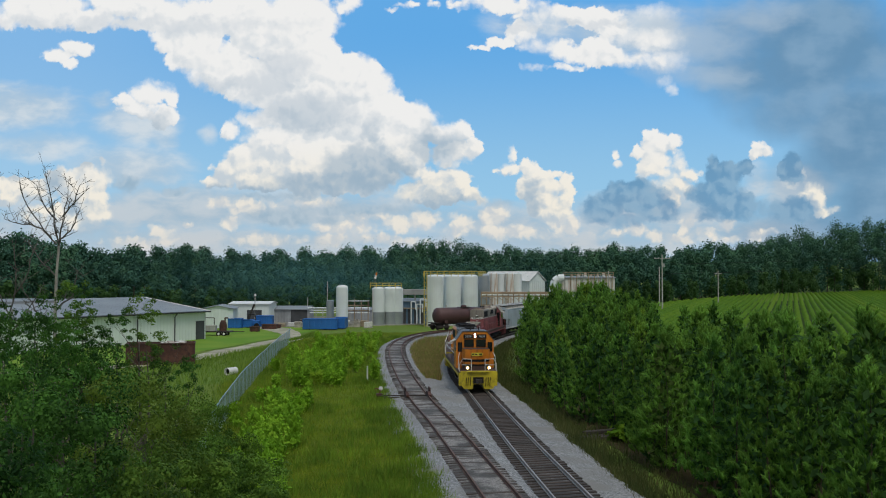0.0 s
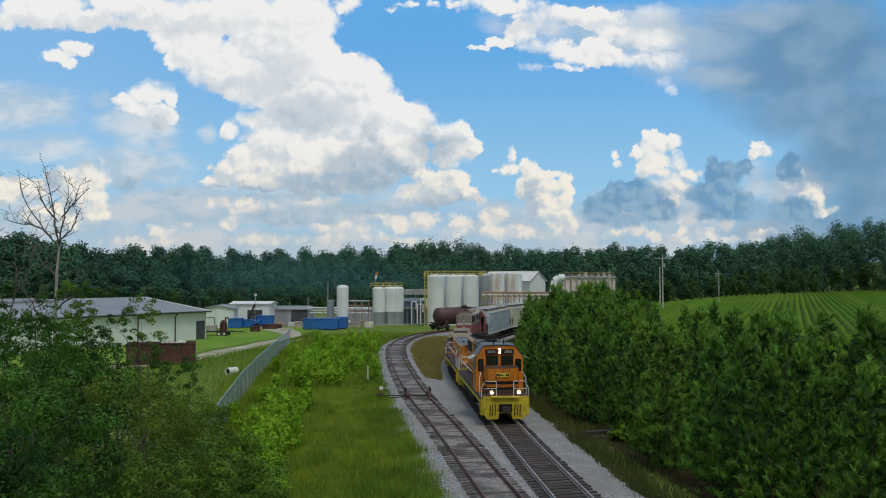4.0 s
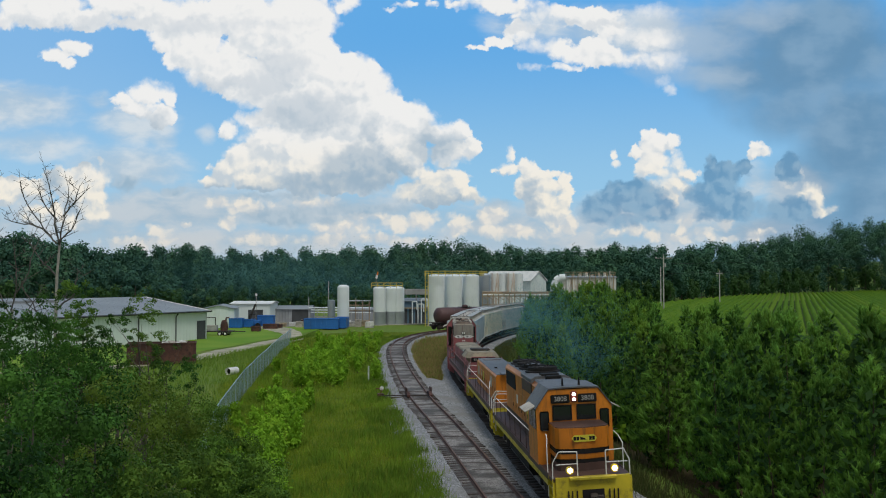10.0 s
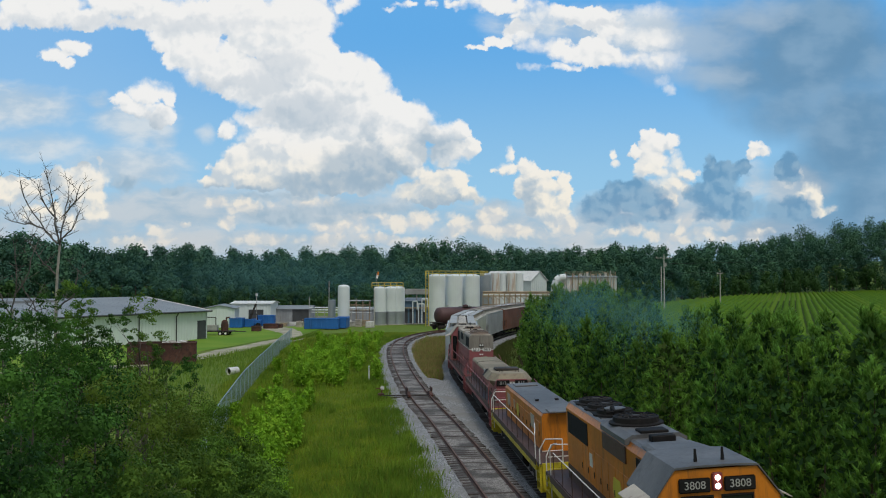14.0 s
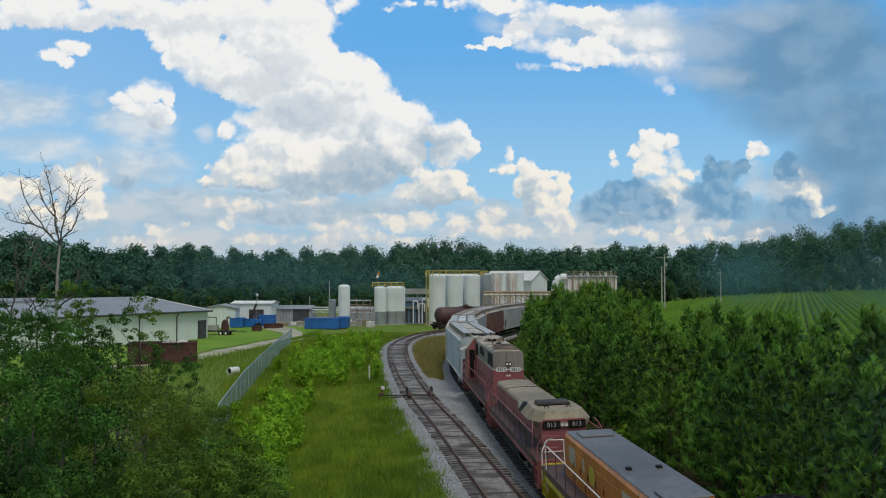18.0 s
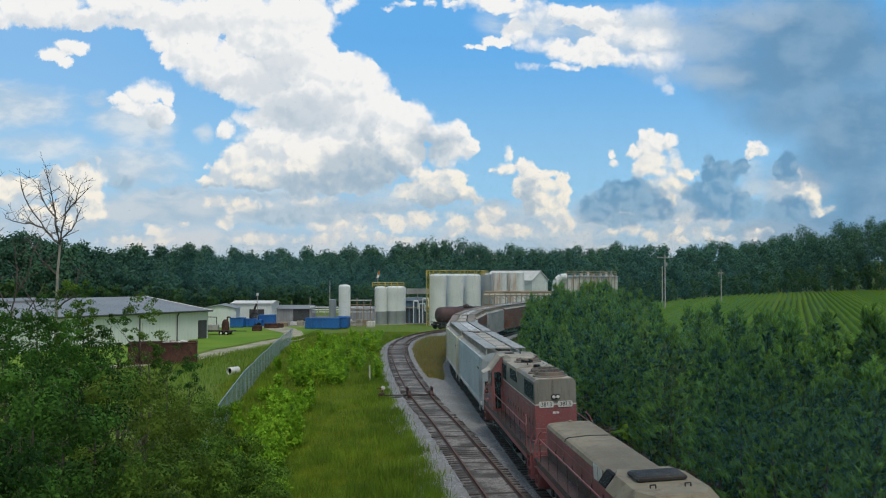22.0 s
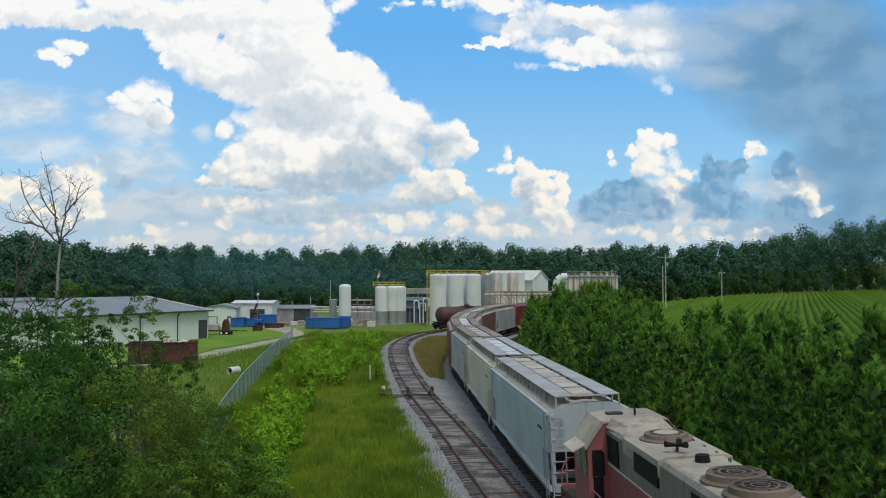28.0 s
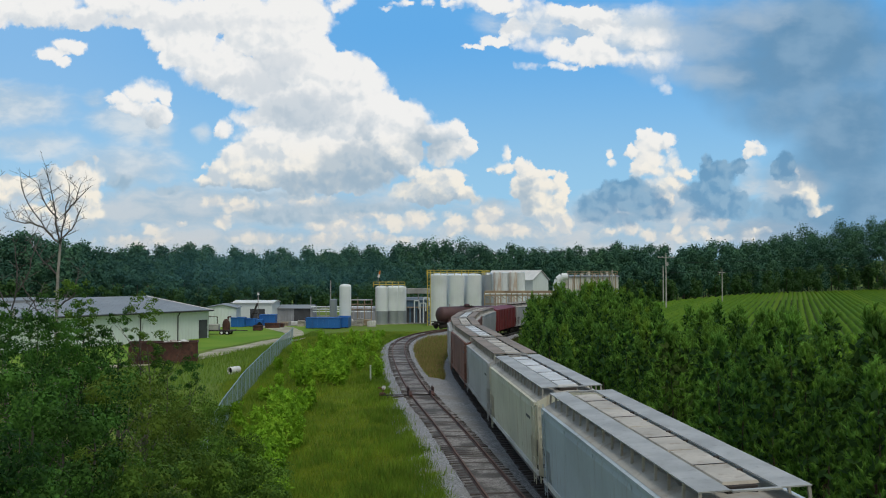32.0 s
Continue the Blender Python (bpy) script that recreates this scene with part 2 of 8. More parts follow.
M_TIE = surface("weathered_tie", (0.085, 0.068, 0.060), 0.9, vary=0.45, grain=14, bump=0.5, piece=0.85)
M_TIEGREY = surface("greyed_tie", (0.095, 0.075, 0.064), 0.9, vary=0.45, grain=14, bump=0.5, piece=0.85)
M_WOODPOLE = surface("grey_pole_wood", (0.50, 0.49, 0.45), 0.85, vary=0.25, grain=8)
M_BARK = surface("grey_bark", (0.11, 0.095, 0.08), 0.9, vary=0.4, grain=10, bump=0.5)
M_DEADWOOD = surface("bleached_dead_wood", (0.34, 0.325, 0.29), 0.85, vary=0.3, grain=10)
# Dead wood again, its colour darkened as if backlit by the sky.
M_BACKLITLIMB = surface("grey_dead_limbs", (0.12, 0.11, 0.10), 0.85, vary=0.3, grain=10)
M_PINEBARK = surface("pine_bark", (0.12, 0.085, 0.06), 0.9, vary=0.4, grain=10)
M_CHAIN = surface("galvanised_fence_metal", (0.42, 0.53, 0.60), 0.5, 0.35, vary=0.2, grain=6)
M_CONCRETE = surface("pale_concrete", (0.46, 0.44, 0.40), 0.85, vary=0.2, grain=3, dirt=(0.25, 0.23, 0.2), dirt_amount=0.35)
M_BROWNBAND = surface("brown_band_paint", (0.085, 0.045, 0.035), 0.6, vary=0.35, grain=5, dirt=(0.16, 0.12, 0.10), dirt_amount=0.35)
M_SIGNGREEN = surface("lettering_yellow", (0.62, 0.55, 0.05), 0.5, vary=0.1)
M_DEBRIS = surface("pale_debris", (0.5, 0.46, 0.4), 0.8, vary=0.5, grain=4)

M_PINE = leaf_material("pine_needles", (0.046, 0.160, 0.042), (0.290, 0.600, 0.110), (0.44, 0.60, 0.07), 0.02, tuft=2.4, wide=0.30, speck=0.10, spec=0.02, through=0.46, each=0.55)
# Old inner needles, made darker still to hold the crown's shade.
M_PINESHADE = leaf_material("old_pine_needles", (0.016, 0.055, 0.016), (0.040, 0.105, 0.028), (0.08, 0.11, 0.02), 0.03, through=0.2)
# Blue haze of distance is mixed into these leaf tones.
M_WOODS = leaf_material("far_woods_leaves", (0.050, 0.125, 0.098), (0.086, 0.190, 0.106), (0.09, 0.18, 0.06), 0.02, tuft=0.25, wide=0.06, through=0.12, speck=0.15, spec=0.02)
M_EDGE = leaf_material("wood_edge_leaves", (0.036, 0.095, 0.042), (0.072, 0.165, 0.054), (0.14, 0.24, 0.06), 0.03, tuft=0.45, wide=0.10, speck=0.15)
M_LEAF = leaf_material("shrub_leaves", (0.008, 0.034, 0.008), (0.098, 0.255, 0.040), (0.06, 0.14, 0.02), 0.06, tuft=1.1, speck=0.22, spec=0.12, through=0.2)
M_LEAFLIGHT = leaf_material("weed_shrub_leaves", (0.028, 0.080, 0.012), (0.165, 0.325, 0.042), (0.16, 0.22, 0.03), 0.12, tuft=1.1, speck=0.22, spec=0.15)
M_BRIGHT = leaf_material("bright_sapling_leaves", (0.150, 0.330, 0.024), (0.320, 0.58, 0.045), (0.36, 0.52, 0.04), 0.10, tuft=1.0, speck=0.2)
M_GRASSB = leaf_material("verge_grass", (0.135, 0.270, 0.014), (0.275, 0.385, 0.024), (0.42, 0.37, 0.07), 0.12, tuft=0.5, wide=0.14, speck=0.12)
M_TUFT = leaf_material("tuft_grass", (0.100, 0.230, 0.016), (0.230, 0.400, 0.030), (0.36, 0.30, 0.08), 0.14, tuft=0.4, wide=0.14, speck=0.15)
M_DRYGRASS = leaf_material("dry_grass", (0.19, 0.17, 0.050), (0.40, 0.29, 0.12), (0.46, 0.34, 0.15), 0.2)
M_ROUGH = leaf_material("rough_trackside_grass", (0.055, 0.095, 0.022), (0.125, 0.150, 0.045), (0.18, 0.15, 0.07), 0.12, tuft=0.6, wide=0.2)
M_CROP = leaf_material("crop_leaves", (0.090, 0.200, 0.014), (0.155, 0.285, 0.020), (0.21, 0.30, 0.03), 0.1, spec=0.03)


def glow_material(name, colour, strength):
    mat, n, bsdf, _ = new_material(name)
    bsdf.inputs["Base Color"].default_value = (*colour, 1)
    bsdf.inputs["Emission Color"].default_value = (*colour, 1)
    bsdf.inputs["Emission Strength"].default_value = strength
    return mat


M_LAMP = glow_material("lit_headlamp", (1.0, 0.86, 0.78), 9.0)


def ballast_material():
    mat, n, bsdf, _ = new_material("crushed_stone")
    co = n.node("ShaderNodeTexCoord", out=3)
    cell = n.node("ShaderNodeTexVoronoi", {"Vector": co, "Scale": 17.0}, 1)
    big = n.noise(co, 0.35, 4.0)
    tone = n.node("ShaderNodeSeparateColor", [cell], 0)
    c = n.mix(tone, (0.10, 0.105, 0.11), (0.43, 0.435, 0.44))
    c = n.mix(n.ramp(big, 0.45, 0.7), c, (0.23, 0.225, 0.21))
    n.put(bsdf.inputs["Base Color"], c)
    bsdf.inputs["Roughness"].default_value = 0.9
    dist = n.node("ShaderNodeTexVoronoi", {"Vector": co, "Scale": 17.0}, 0)
    n.put(bsdf.inputs["Normal"], n.bump(dist, 0.7, 0.035))
    return mat


def dirty_ballast_material(name, dark, light):
    """The bed between the rails: fouled, oil-dark down the middle where engines drip."""
    mat, n, bsdf, _ = new_material(name)
    co = n.node("ShaderNodeTexCoord", out=3)
    cell = n.node("ShaderNodeTexVoronoi", {"Vector": co, "Scale": 14.0}, 1)
    tone = n.node("ShaderNodeSeparateColor", [cell], 0)
    c = n.mix(tone, dark, light)
    c = n.mix(n.ramp(n.noise(co, 0.5, 5.0), 0.42, 0.62), c, tuple(x * 0.55 for x in dark))
    n.put(bsdf.inputs["Base Color"], c)
    bsdf.inputs["Roughness"].default_value = 0.85
    n.put(bsdf.inputs["Normal"], n.bump(n.node("ShaderNodeTexVoronoi", {"Vector": co, "Scale": 14.0}, 0), 0.8, 0.04))
    return mat


def ground_material():
    mat, n, bsdf, _ = new_material("meadow_ground")
    co = n.node("ShaderNodeTexCoord", out=3)
    a = n.noise(co, 0.05, 5.0)
    b = n.noise(co, 1.6, 6.0, 0.7)
    c = n.mix(n.ramp(a, 0.4, 0.62), (0.130, 0.205, 0.034), (0.170, 0.225, 0.046))
    c = n.mix(n.m("MULTIPLY", n.ramp(b, 0.45, 0.75), 0.6), c, (0.095, 0.155, 0.028))
    c = n.mix(n.m("MULTIPLY", n.ramp(n.noise(co, 0.22, 4.0), 0.62, 0.75), 0.6), c, (0.21, 0.19, 0.085))
    n.put(bsdf.inputs["Base Color"], c)
    bsdf.inputs["Roughness"].default_value = 0.95
    bsdf.inputs["Specular IOR Level"].default_value = 0.1
    n.put(bsdf.inputs["Normal"], n.bump(b, 0.7, 0.15))
    return mat


def lawn_material():
    mat, n, bsdf, _ = new_material("mown_lawn")
    co = n.node("ShaderNodeTexCoord", out=3)
    c = n.mix(n.ramp(n.noise(co, 0.12, 4.0), 0.35, 0.65), (0.130, 0.255, 0.026), (0.185, 0.290, 0.036))
    c = n.mix(n.m("MULTIPLY", n.ramp(n.noise(co, 3.0, 6.0, 0.7), 0.5, 0.8), 0.5), c, (0.10, 0.17, 0.025))
    n.put(bsdf.inputs["Base Color"], c)
    bsdf.inputs["Roughness"].default_value = 0.95
    bsdf.inputs["Specular IOR Level"].default_value = 0.1
    return mat


M_VERGE = surface("verge_turf", (0.115, 0.165, 0.012), 0.95, vary=0.3, grain=1.5, dirt=(0.23, 0.24, 0.04), dirt_amount=0.3, spec=0.1)
M_BALLAST = ballast_material()
M_BEDMAIN = dirty_ballast_material("oil_dark_ballast", (0.085, 0.080, 0.078), (0.19, 0.18, 0.175))
M_BEDSPUR = dirty_ballast_material("fouled_ballast", (0.145, 0.135, 0.125), (0.36, 0.34, 0.32))
M_GROUND = ground_material()
M_LAWN = lawn_material()
M_DRIVE = surface("pale_gravel_drive", (0.43, 0.39, 0.29), 0.95, vary=0.3, grain=2.0, dirt=(0.17, 0.24, 0.06), dirt_amount=0.6)
M_YARD = surface("grey_gravel_yard", (0.21, 0.20, 0.165), 0.95, vary=0.25, grain=1.0, dirt=(0.20, 0.21, 0.10), dirt_amount=0.3)
M_SOIL = surface("field_soil", (0.050, 0.085, 0.018), 1.0, spec=0.03, vary=0.25, grain=1.0)


# ---------------------------------------------------------------- sky backdrop with drifting clouds
# Cloud heads in picture units: across, down, half width, half height.
HEAP_MIDDLE = [(560, 40, 46, 52), (500, 55, 100, 66), (350, 92, 62, 48), (390, 122, 72, 44), (452, 150, 60, 50), (540, 110, 72, 70), (618, 142, 62, 50), (655, 148, 42, 44),
               (560, 190, 90, 70), (660, 205, 80, 54), (722, 215, 58, 38), (742, 200, 26, 24), (782, 236, 46, 24), (815, 230, 20, 18), (836, 262, 15, 22), (800, 272, 46, 28),
               (470, 212, 36, 26), (445, 214, 24, 20), (411, 232, 18, 22), (500, 255, 80, 48), (450, 280, 50, 32), (404, 304, 44, 24), (374, 322, 24, 14), (560, 290, 110, 62), (650, 295, 76, 56)]
HEAP_FRONT = [(700, 268, 60, 52), (480, 318, 92, 24), (600, 325, 100, 22), (745, 308, 30, 18), (770, 336, 54, 32), (802, 320, 32, 26), (835, 345, 22, 16), (722, 342, 26, 22), (852, 356, 13, 12),
              (412, 90, 30, 20), (300, 78, 26, 22)]
HEAP_TOP = [(70, 18, 92, 36), (20, 38, 60, 20), (165, 34, 62, 22), (255, 42, 70, 14), (285, 62, 28, 14), (340, 34, 100, 44), (235, 6, 90, 34), (430, 20, 80, 44), (612, 8, 24, 16), (722, 9, 20, 6), (700, 17, 14, 4),
            (850, 4, 90, 12), (905, 12, 90, 14), (1000, 26, 100, 18), (1064, 42, 66, 13), (960, 44, 50, 8), (852, 85, 18, 7), (890, 72, 30, 11)]
HEAP_STRAND = [(925, 56, 34, 20), (962, 84, 54, 18), (1012, 96, 60, 17), (1062, 92, 46, 26), (1120, 106, 70, 16), (942, 116, 20, 9), (1002, 119, 34, 6), (1188, 158, 12, 10), (1174, 142, 12, 8),
               (1150, 22, 46, 15), (1098, 60, 46, 22), (1160, 70, 50, 26), (1180, 110, 40, 22)]
HEAP_LEFT = [(132, 82, 28, 14), (108, 98, 30, 13), (152, 86, 22, 13), (126, 114, 18, 12), (88, 94, 12, 6), (262, 166, 36, 25), (286, 160, 28, 20), (302, 172, 15, 16), (225, 178, 28, 15), (255, 194, 50, 15), (288, 205, 26, 24),
             (60, 336, 52, 24), (112, 322, 40, 30), (152, 312, 34, 22), (182, 318, 18, 22), (150, 352, 50, 36), (110, 384, 80, 24), (164, 382, 36, 22), (20, 342, 40, 30), (182, 291, 6, 8)]
HEAP_RIGHT = [(905, 272, 7, 18), (935, 294, 22, 15), (902, 299, 22, 11), (880, 301, 10, 6), (950, 318, 32, 20), (975, 336, 30, 18), (1000, 322, 15, 18), (985, 311, 13, 9), (1010, 336, 9, 14), (962, 362, 36, 26),
              (1150, 241, 17, 16), (1165, 256, 30, 22), (1192, 252, 16, 16), (1130, 270, 18, 12), (1165, 282, 36, 22), (1197, 286, 18, 24), (1188, 306, 50, 17), (1225, 312, 17, 13), (1242, 308, 8, 8), (1186, 328, 46, 22), (1150, 300, 30, 20), (970, 366, 42, 32), (942, 338, 28, 22), (1000, 362, 20, 28)]
HEAP_FAR = [(1168, 328, 34, 14), (1090, 276, 7, 10), (1092, 290, 9, 8), (1132, 317, 10, 8), (1346, 261, 20, 11), (1337, 274, 18, 13), (1352, 272, 16, 12), (1418, 305, 8, 12), (1396, 326, 15, 8), (1438, 336, 20, 14),
            (1450, 356, 20, 18), (1456, 376, 18, 12), (1428, 346, 22, 10), (1475, 373, 15, 8)]
LOW_BAND = [(410, 396, 24, 12), (396, 360, 26, 10), (436, 368, 28, 18), (288, 412, 24, 14), (330, 398, 12, 6), (560, 358, 44, 10), (600, 402, 70, 14), (650, 386, 60, 8), (722, 396, 50, 18), (765, 384, 60, 12), (580, 424, 60, 12),
            (690, 424, 60, 10), (822, 402, 40, 18), (872, 386, 30, 20), (905, 412, 70, 14), (500, 362, 18, 8), (990, 384, 28, 18), (1002, 402, 24, 16), (250, 428, 60, 12), (460, 424, 70, 10)]
LOW_RIGHT = [(1070, 415, 34, 9), (1130, 409, 40, 12), (1165, 416, 34, 12), (1216, 398, 16, 20), (1245, 415, 24, 12), (1285, 402, 20, 16), (1330, 412, 40, 9), (1200, 422, 60, 9), (1300, 422, 50, 8), (1190, 352, 26, 16), (1172, 372, 24, 12)]
PALE = [(20, 190, 130, 42), (70, 258, 96, 24), (250, 225, 62, 34), (292, 240, 24, 36), (210, 212, 44, 26), (180, 178, 20, 16), (370, 240, 13, 12), (230, 300, 110, 44), (330, 372, 200, 50), (640, 378, 240, 32),
        (900, 400, 160, 40), (1190, 412, 220, 30), (100, 400, 220, 40), (400, 425, 420, 30), (1000, 430, 420, 30), (560, 375, 260, 40), (1344, 318, 26, 26), (1330, 338, 22, 14), (1060, 400, 50, 34), (1370, 405, 150, 34), (1180, 375, 170, 40), (1410, 340, 60, 50), (1090, 60, 130, 50), (960, 45, 90, 30)]
SHADED = [(636, 300, 64, 40), (600, 326, 110, 18), (640, 318, 70, 22), (692, 305, 26, 34), (440, 340, 90, 9), (500, 118, 40, 24), (470, 150, 40, 24), (412, 150, 60, 12), (540, 196, 80, 30), (250, 222, 50, 18), (240, 44, 200, 10), (1010, 44, 120, 5),
          (150, 284, 34, 15), (125, 255, 34, 14), (30, 310, 18, 10), (90, 312, 24, 14), (130, 370, 14, 9), (700, 366, 170, 7), (770, 258, 40, 26), (660, 235, 16, 24), (940, 348, 14, 22), (800, 352, 40, 8)]
BLUE_BASES = [(985, 353, 24, 8), (882, 362, 20, 8), (640, 372, 120, 10), (500, 384, 66, 15), (490, 350, 80, 6), (225, 326, 22, 16), (310, 338, 22, 6), (580, 388, 40, 8)]
GREY_RIGHT = [(1440, 90, 190, 110), (1365, 130, 115, 75), (1520, 240, 110, 120), (1350, 50, 90, 40), (1400, 190, 90, 60), (1800, 150, 250, 280), (1540, 350, 90, 90), (1480, 300, 90, 60), (1490, 400, 120, 44), (1380, 415, 80, 24)]
GREY_HEAPS = [(1120, 350, 62, 34), (1070, 372, 48, 30), (1160, 372, 46, 26), (1100, 392, 50, 14), (1262, 292, 11, 18), (1282, 314, 40, 24), (1317, 300, 20, 16), (1266, 342, 52, 28), (1302, 366, 66, 26), (1262, 384, 34, 13),
              (1400, 300, 22, 28), (1408, 372, 50, 24)]
TILT = radians(1.68)


def sky_material():
    mat, n, bsdf, out = new_material("cloudy_sky")
    co = n.node("ShaderNodeTexCoord", out=3)
    sep = n.t.nodes.new("ShaderNodeSeparateXYZ")
    n.put(sep.inputs[0], co)
    x, y, z = sep.outputs[0], sep.outputs[1], sep.outputs[2]
    deep = n.m("MAXIMUM", n.m("ADD", n.m("MULTIPLY", y, math.cos(TILT)), n.m("MULTIPLY", z, math.sin(TILT))), 200.0)
    rise = n.m("SUBTRACT", n.m("MULTIPLY", z, math.cos(TILT)), n.m("MULTIPLY", y, math.sin(TILT)))
    px = n.m("ADD", n.m("MULTIPLY", n.m("DIVIDE", x, deep), F), 784.0)
    py = n.m("SUBTRACT", 441.0, n.m("MULTIPLY", n.m("DIVIDE", rise, deep), F))
    p = n.node("ShaderNodeCombineXYZ", [px, py, 0.0])
    half = (0.5, 0.5, 0.5)

    def flat_noise(vec, scale, detail, rough=0.5, out=0):
        s = n.node("ShaderNodeTexNoise", {"Vector": vec, "Scale": scale, "Detail": detail, "Roughness": rough}, out)
        s.node.noise_dimensions = "2D"
        return s

    def heads(vec, scale, soft=0.35):
        s = n.node("ShaderNodeTexVoronoi", {"Vector": vec, "Scale": scale, "Smoothness": soft}, 0, feature="SMOOTH_F1")
        s.node.voronoi_dimensions = "2D"
        return s

    warp = flat_noise(p, 0.018, 2.0, 0.5, 1)
    curl = flat_noise(p, 0.075, 4.0, 0.6, 1)
    bend = n.v("ADD", p, n.v("MULTIPLY", n.v("SUBTRACT", warp, half), (22.0, 18.0, 0.0)))
    q = n.v("ADD", bend, n.v("MULTIPLY", n.v("SUBTRACT", curl, half), (13.0, 12.0, 0.0)))
    sunward = n.v("ADD", q, (7.0, -11.0, 0.0))

    def lobes(rows, blend, at):
        f = -3.0
        for cx, cy, rx, ry in rows:
            d = n.node("ShaderNodeVectorMath", [at, (1 / rx, 1 / ry, 0), (-cx / rx, -cy / ry, 0)], operation="MULTIPLY_ADD")
            k = 0.55 * max(0.35, min(rx, ry) / 25.0) ** 0.8
            f = n.m("SMOOTH_MAX", f, n.m("MULTIPLY_ADD", n.v("DOT_PRODUCT", d, d, out=1), -k, k), blend)
        return f

    heaps = HEAP_MIDDLE + HEAP_FRONT + HEAP_TOP + HEAP_STRAND + HEAP_LEFT + HEAP_RIGHT + HEAP_FAR
    white = lobes(heaps, 0.10, q)
    white_sun = lobes([r for r in heaps if r[2] > 14], 0.10, sunward)
    low = lobes(LOW_BAND + LOW_RIGHT, 0.12, q)
    pale = lobes(PALE, 0.4, bend)
    roam = n.v("ADD", q, n.v("MULTIPLY", n.v("SUBTRACT", flat_noise(p, 0.022, 3.0, 0.6, 1), half), (60.0, 44.0, 0.0)))
    shaded = lobes(SHADED, 0.25, roam)
    bases = lobes(BLUE_BASES, 0.2, q)
    far_grey = lobes(GREY_RIGHT, 0.6, bend)
    heap_grey = lobes(GREY_HEAPS, 0.08, q)
    fine = flat_noise(p, 0.10, 4.0, 0.6)
    broad = flat_noise(p, 0.0085, 4.0, 0.5)
    wisp = flat_noise(n.v("MULTIPLY", bend, (0.45, 1.0, 1.0)), 0.020, 5.0, 0.55)
    puff = n.m("ADD", heads(q, 0.032), n.m("MULTIPLY", heads(q, 0.085), 0.40))
    puff_sun = n.m("ADD", heads(sunward, 0.032), n.m("MULTIPLY", heads(sunward, 0.085), 0.40))
    relief = n.m("SUBTRACT", puff_sun, puff)                    # positive on the side that faces the sun
    crown = n.m("SUBTRACT", 0.58, puff)
    top_soft = n.ramp(px, 1080.0, 1210.0)                        # the strand frays into the grey on one side
    edge = n.m("MULTIPLY_ADD", crown, 0.40, n.m("ADD", white, 0.07))
    edge = n.m("ADD", edge, n.m("MULTIPLY", n.m("SUBTRACT", fine, 0.5), 0.20))
    a_white = n.ramp(edge, n.m("MULTIPLY", n.m("MULTIPLY", top_soft, n.ramp(py, 230.0, 160.0)), -0.25), n.m("ADD", n.m("MULTIPLY_ADD", n.ramp(flat_noise(p, 0.011, 2.0), 0.40, 0.66), 0.45, 0.19), n.m("MULTIPLY", n.m("MULTIPLY", top_soft, n.ramp(py, 230.0, 160.0)), 0.75)))
    a_low = n.ramp(n.m("ADD", low, n.m("MULTIPLY", crown, 0.55)), -0.12, 0.36)
    a_pale = n.ramp(n.m("ADD", pale, n.m("MULTIPLY", n.m("SUBTRACT", wisp, 0.5), 1.6)), -0.5, 0.9)
    a_far = n.ramp(n.m("ADD", far_grey, n.m("MULTIPLY", n.m("SUBTRACT", broad, 0.5), 2.0)), -1.3, 1.6)
    a_heap = n.ramp(n.m("ADD", heap_grey, n.m("MULTIPLY", crown, 0.45)), -0.12, n.node("ShaderNodeMapRange", {"Value": py, "From Min": 300.0, "From Max": 390.0, "To Min": 0.14, "To Max": 0.45}))
    a_shade = n.ramp(n.m("ADD", shaded, n.m("MULTIPLY", crown, 0.7)), -0.75, 0.55)
    a_base = n.ramp(n.m("ADD", bases, n.m("MULTIPLY", crown, 0.4)), -0.25, 0.40)

    blue = n.mix(n.ramp(py, 40.0, 400.0), (0.138, 0.440, 0.86), (0.345, 0.635, 0.88))
    blue = n.mix(n.m("MULTIPLY", n.ramp(px, 700.0, 0.0), 0.30), blue, (0.50, 0.70, 0.88))
    veil = n.mix(n.ramp(py, 260.0, 390.0), n.mix(n.ramp(wisp, 0.35, 0.65), (0.50, 0.63, 0.75), (0.74, 0.80, 0.84)), n.mix(n.ramp(wisp, 0.35, 0.65), (0.42, 0.54, 0.645), (0.61, 0.66, 0.70)))
    c = n.mix(n.m("MULTIPLY", a_pale, 0.86), blue, veil)
    g = n.mix(n.ramp(n.m("ADD", n.m("MULTIPLY", broad, 0.6), n.m("MULTIPLY", wisp, 0.4)), 0.40, 0.64), (0.150, 0.305, 0.480), (0.235, 0.395, 0.565))
    c = n.mix(n.m("MULTIPLY", a_far, 0.94), c, g)
    fray = lobes([(1225, 75, 110, 50), (1300, 30, 120, 34), (1200, 125, 70, 26), (1270, 130, 70, 26)], 0.6, bend)
    c = n.mix(n.m("MULTIPLY", n.ramp(n.m("ADD", fray, n.m("MULTIPLY", n.m("SUBTRACT", wisp, 0.5), 1.6)), -0.5, 1.0), 0.62), c, (0.47, 0.58, 0.69))
    # low far heaps, creamy and soft
    rel_low = n.ramp(n.m("ADD", n.m("MULTIPLY", relief, 1.0), n.m("MULTIPLY", n.m("SUBTRACT", broad, 0.5), 0.8)), -0.35, 0.35)
    c = n.mix(n.m("MULTIPLY", a_low, n.m("MULTIPLY_ADD", rel_low, 0.25, 0.70)), c, n.mix(rel_low, (0.70, 0.71, 0.71), (0.91, 0.86, 0.77)))
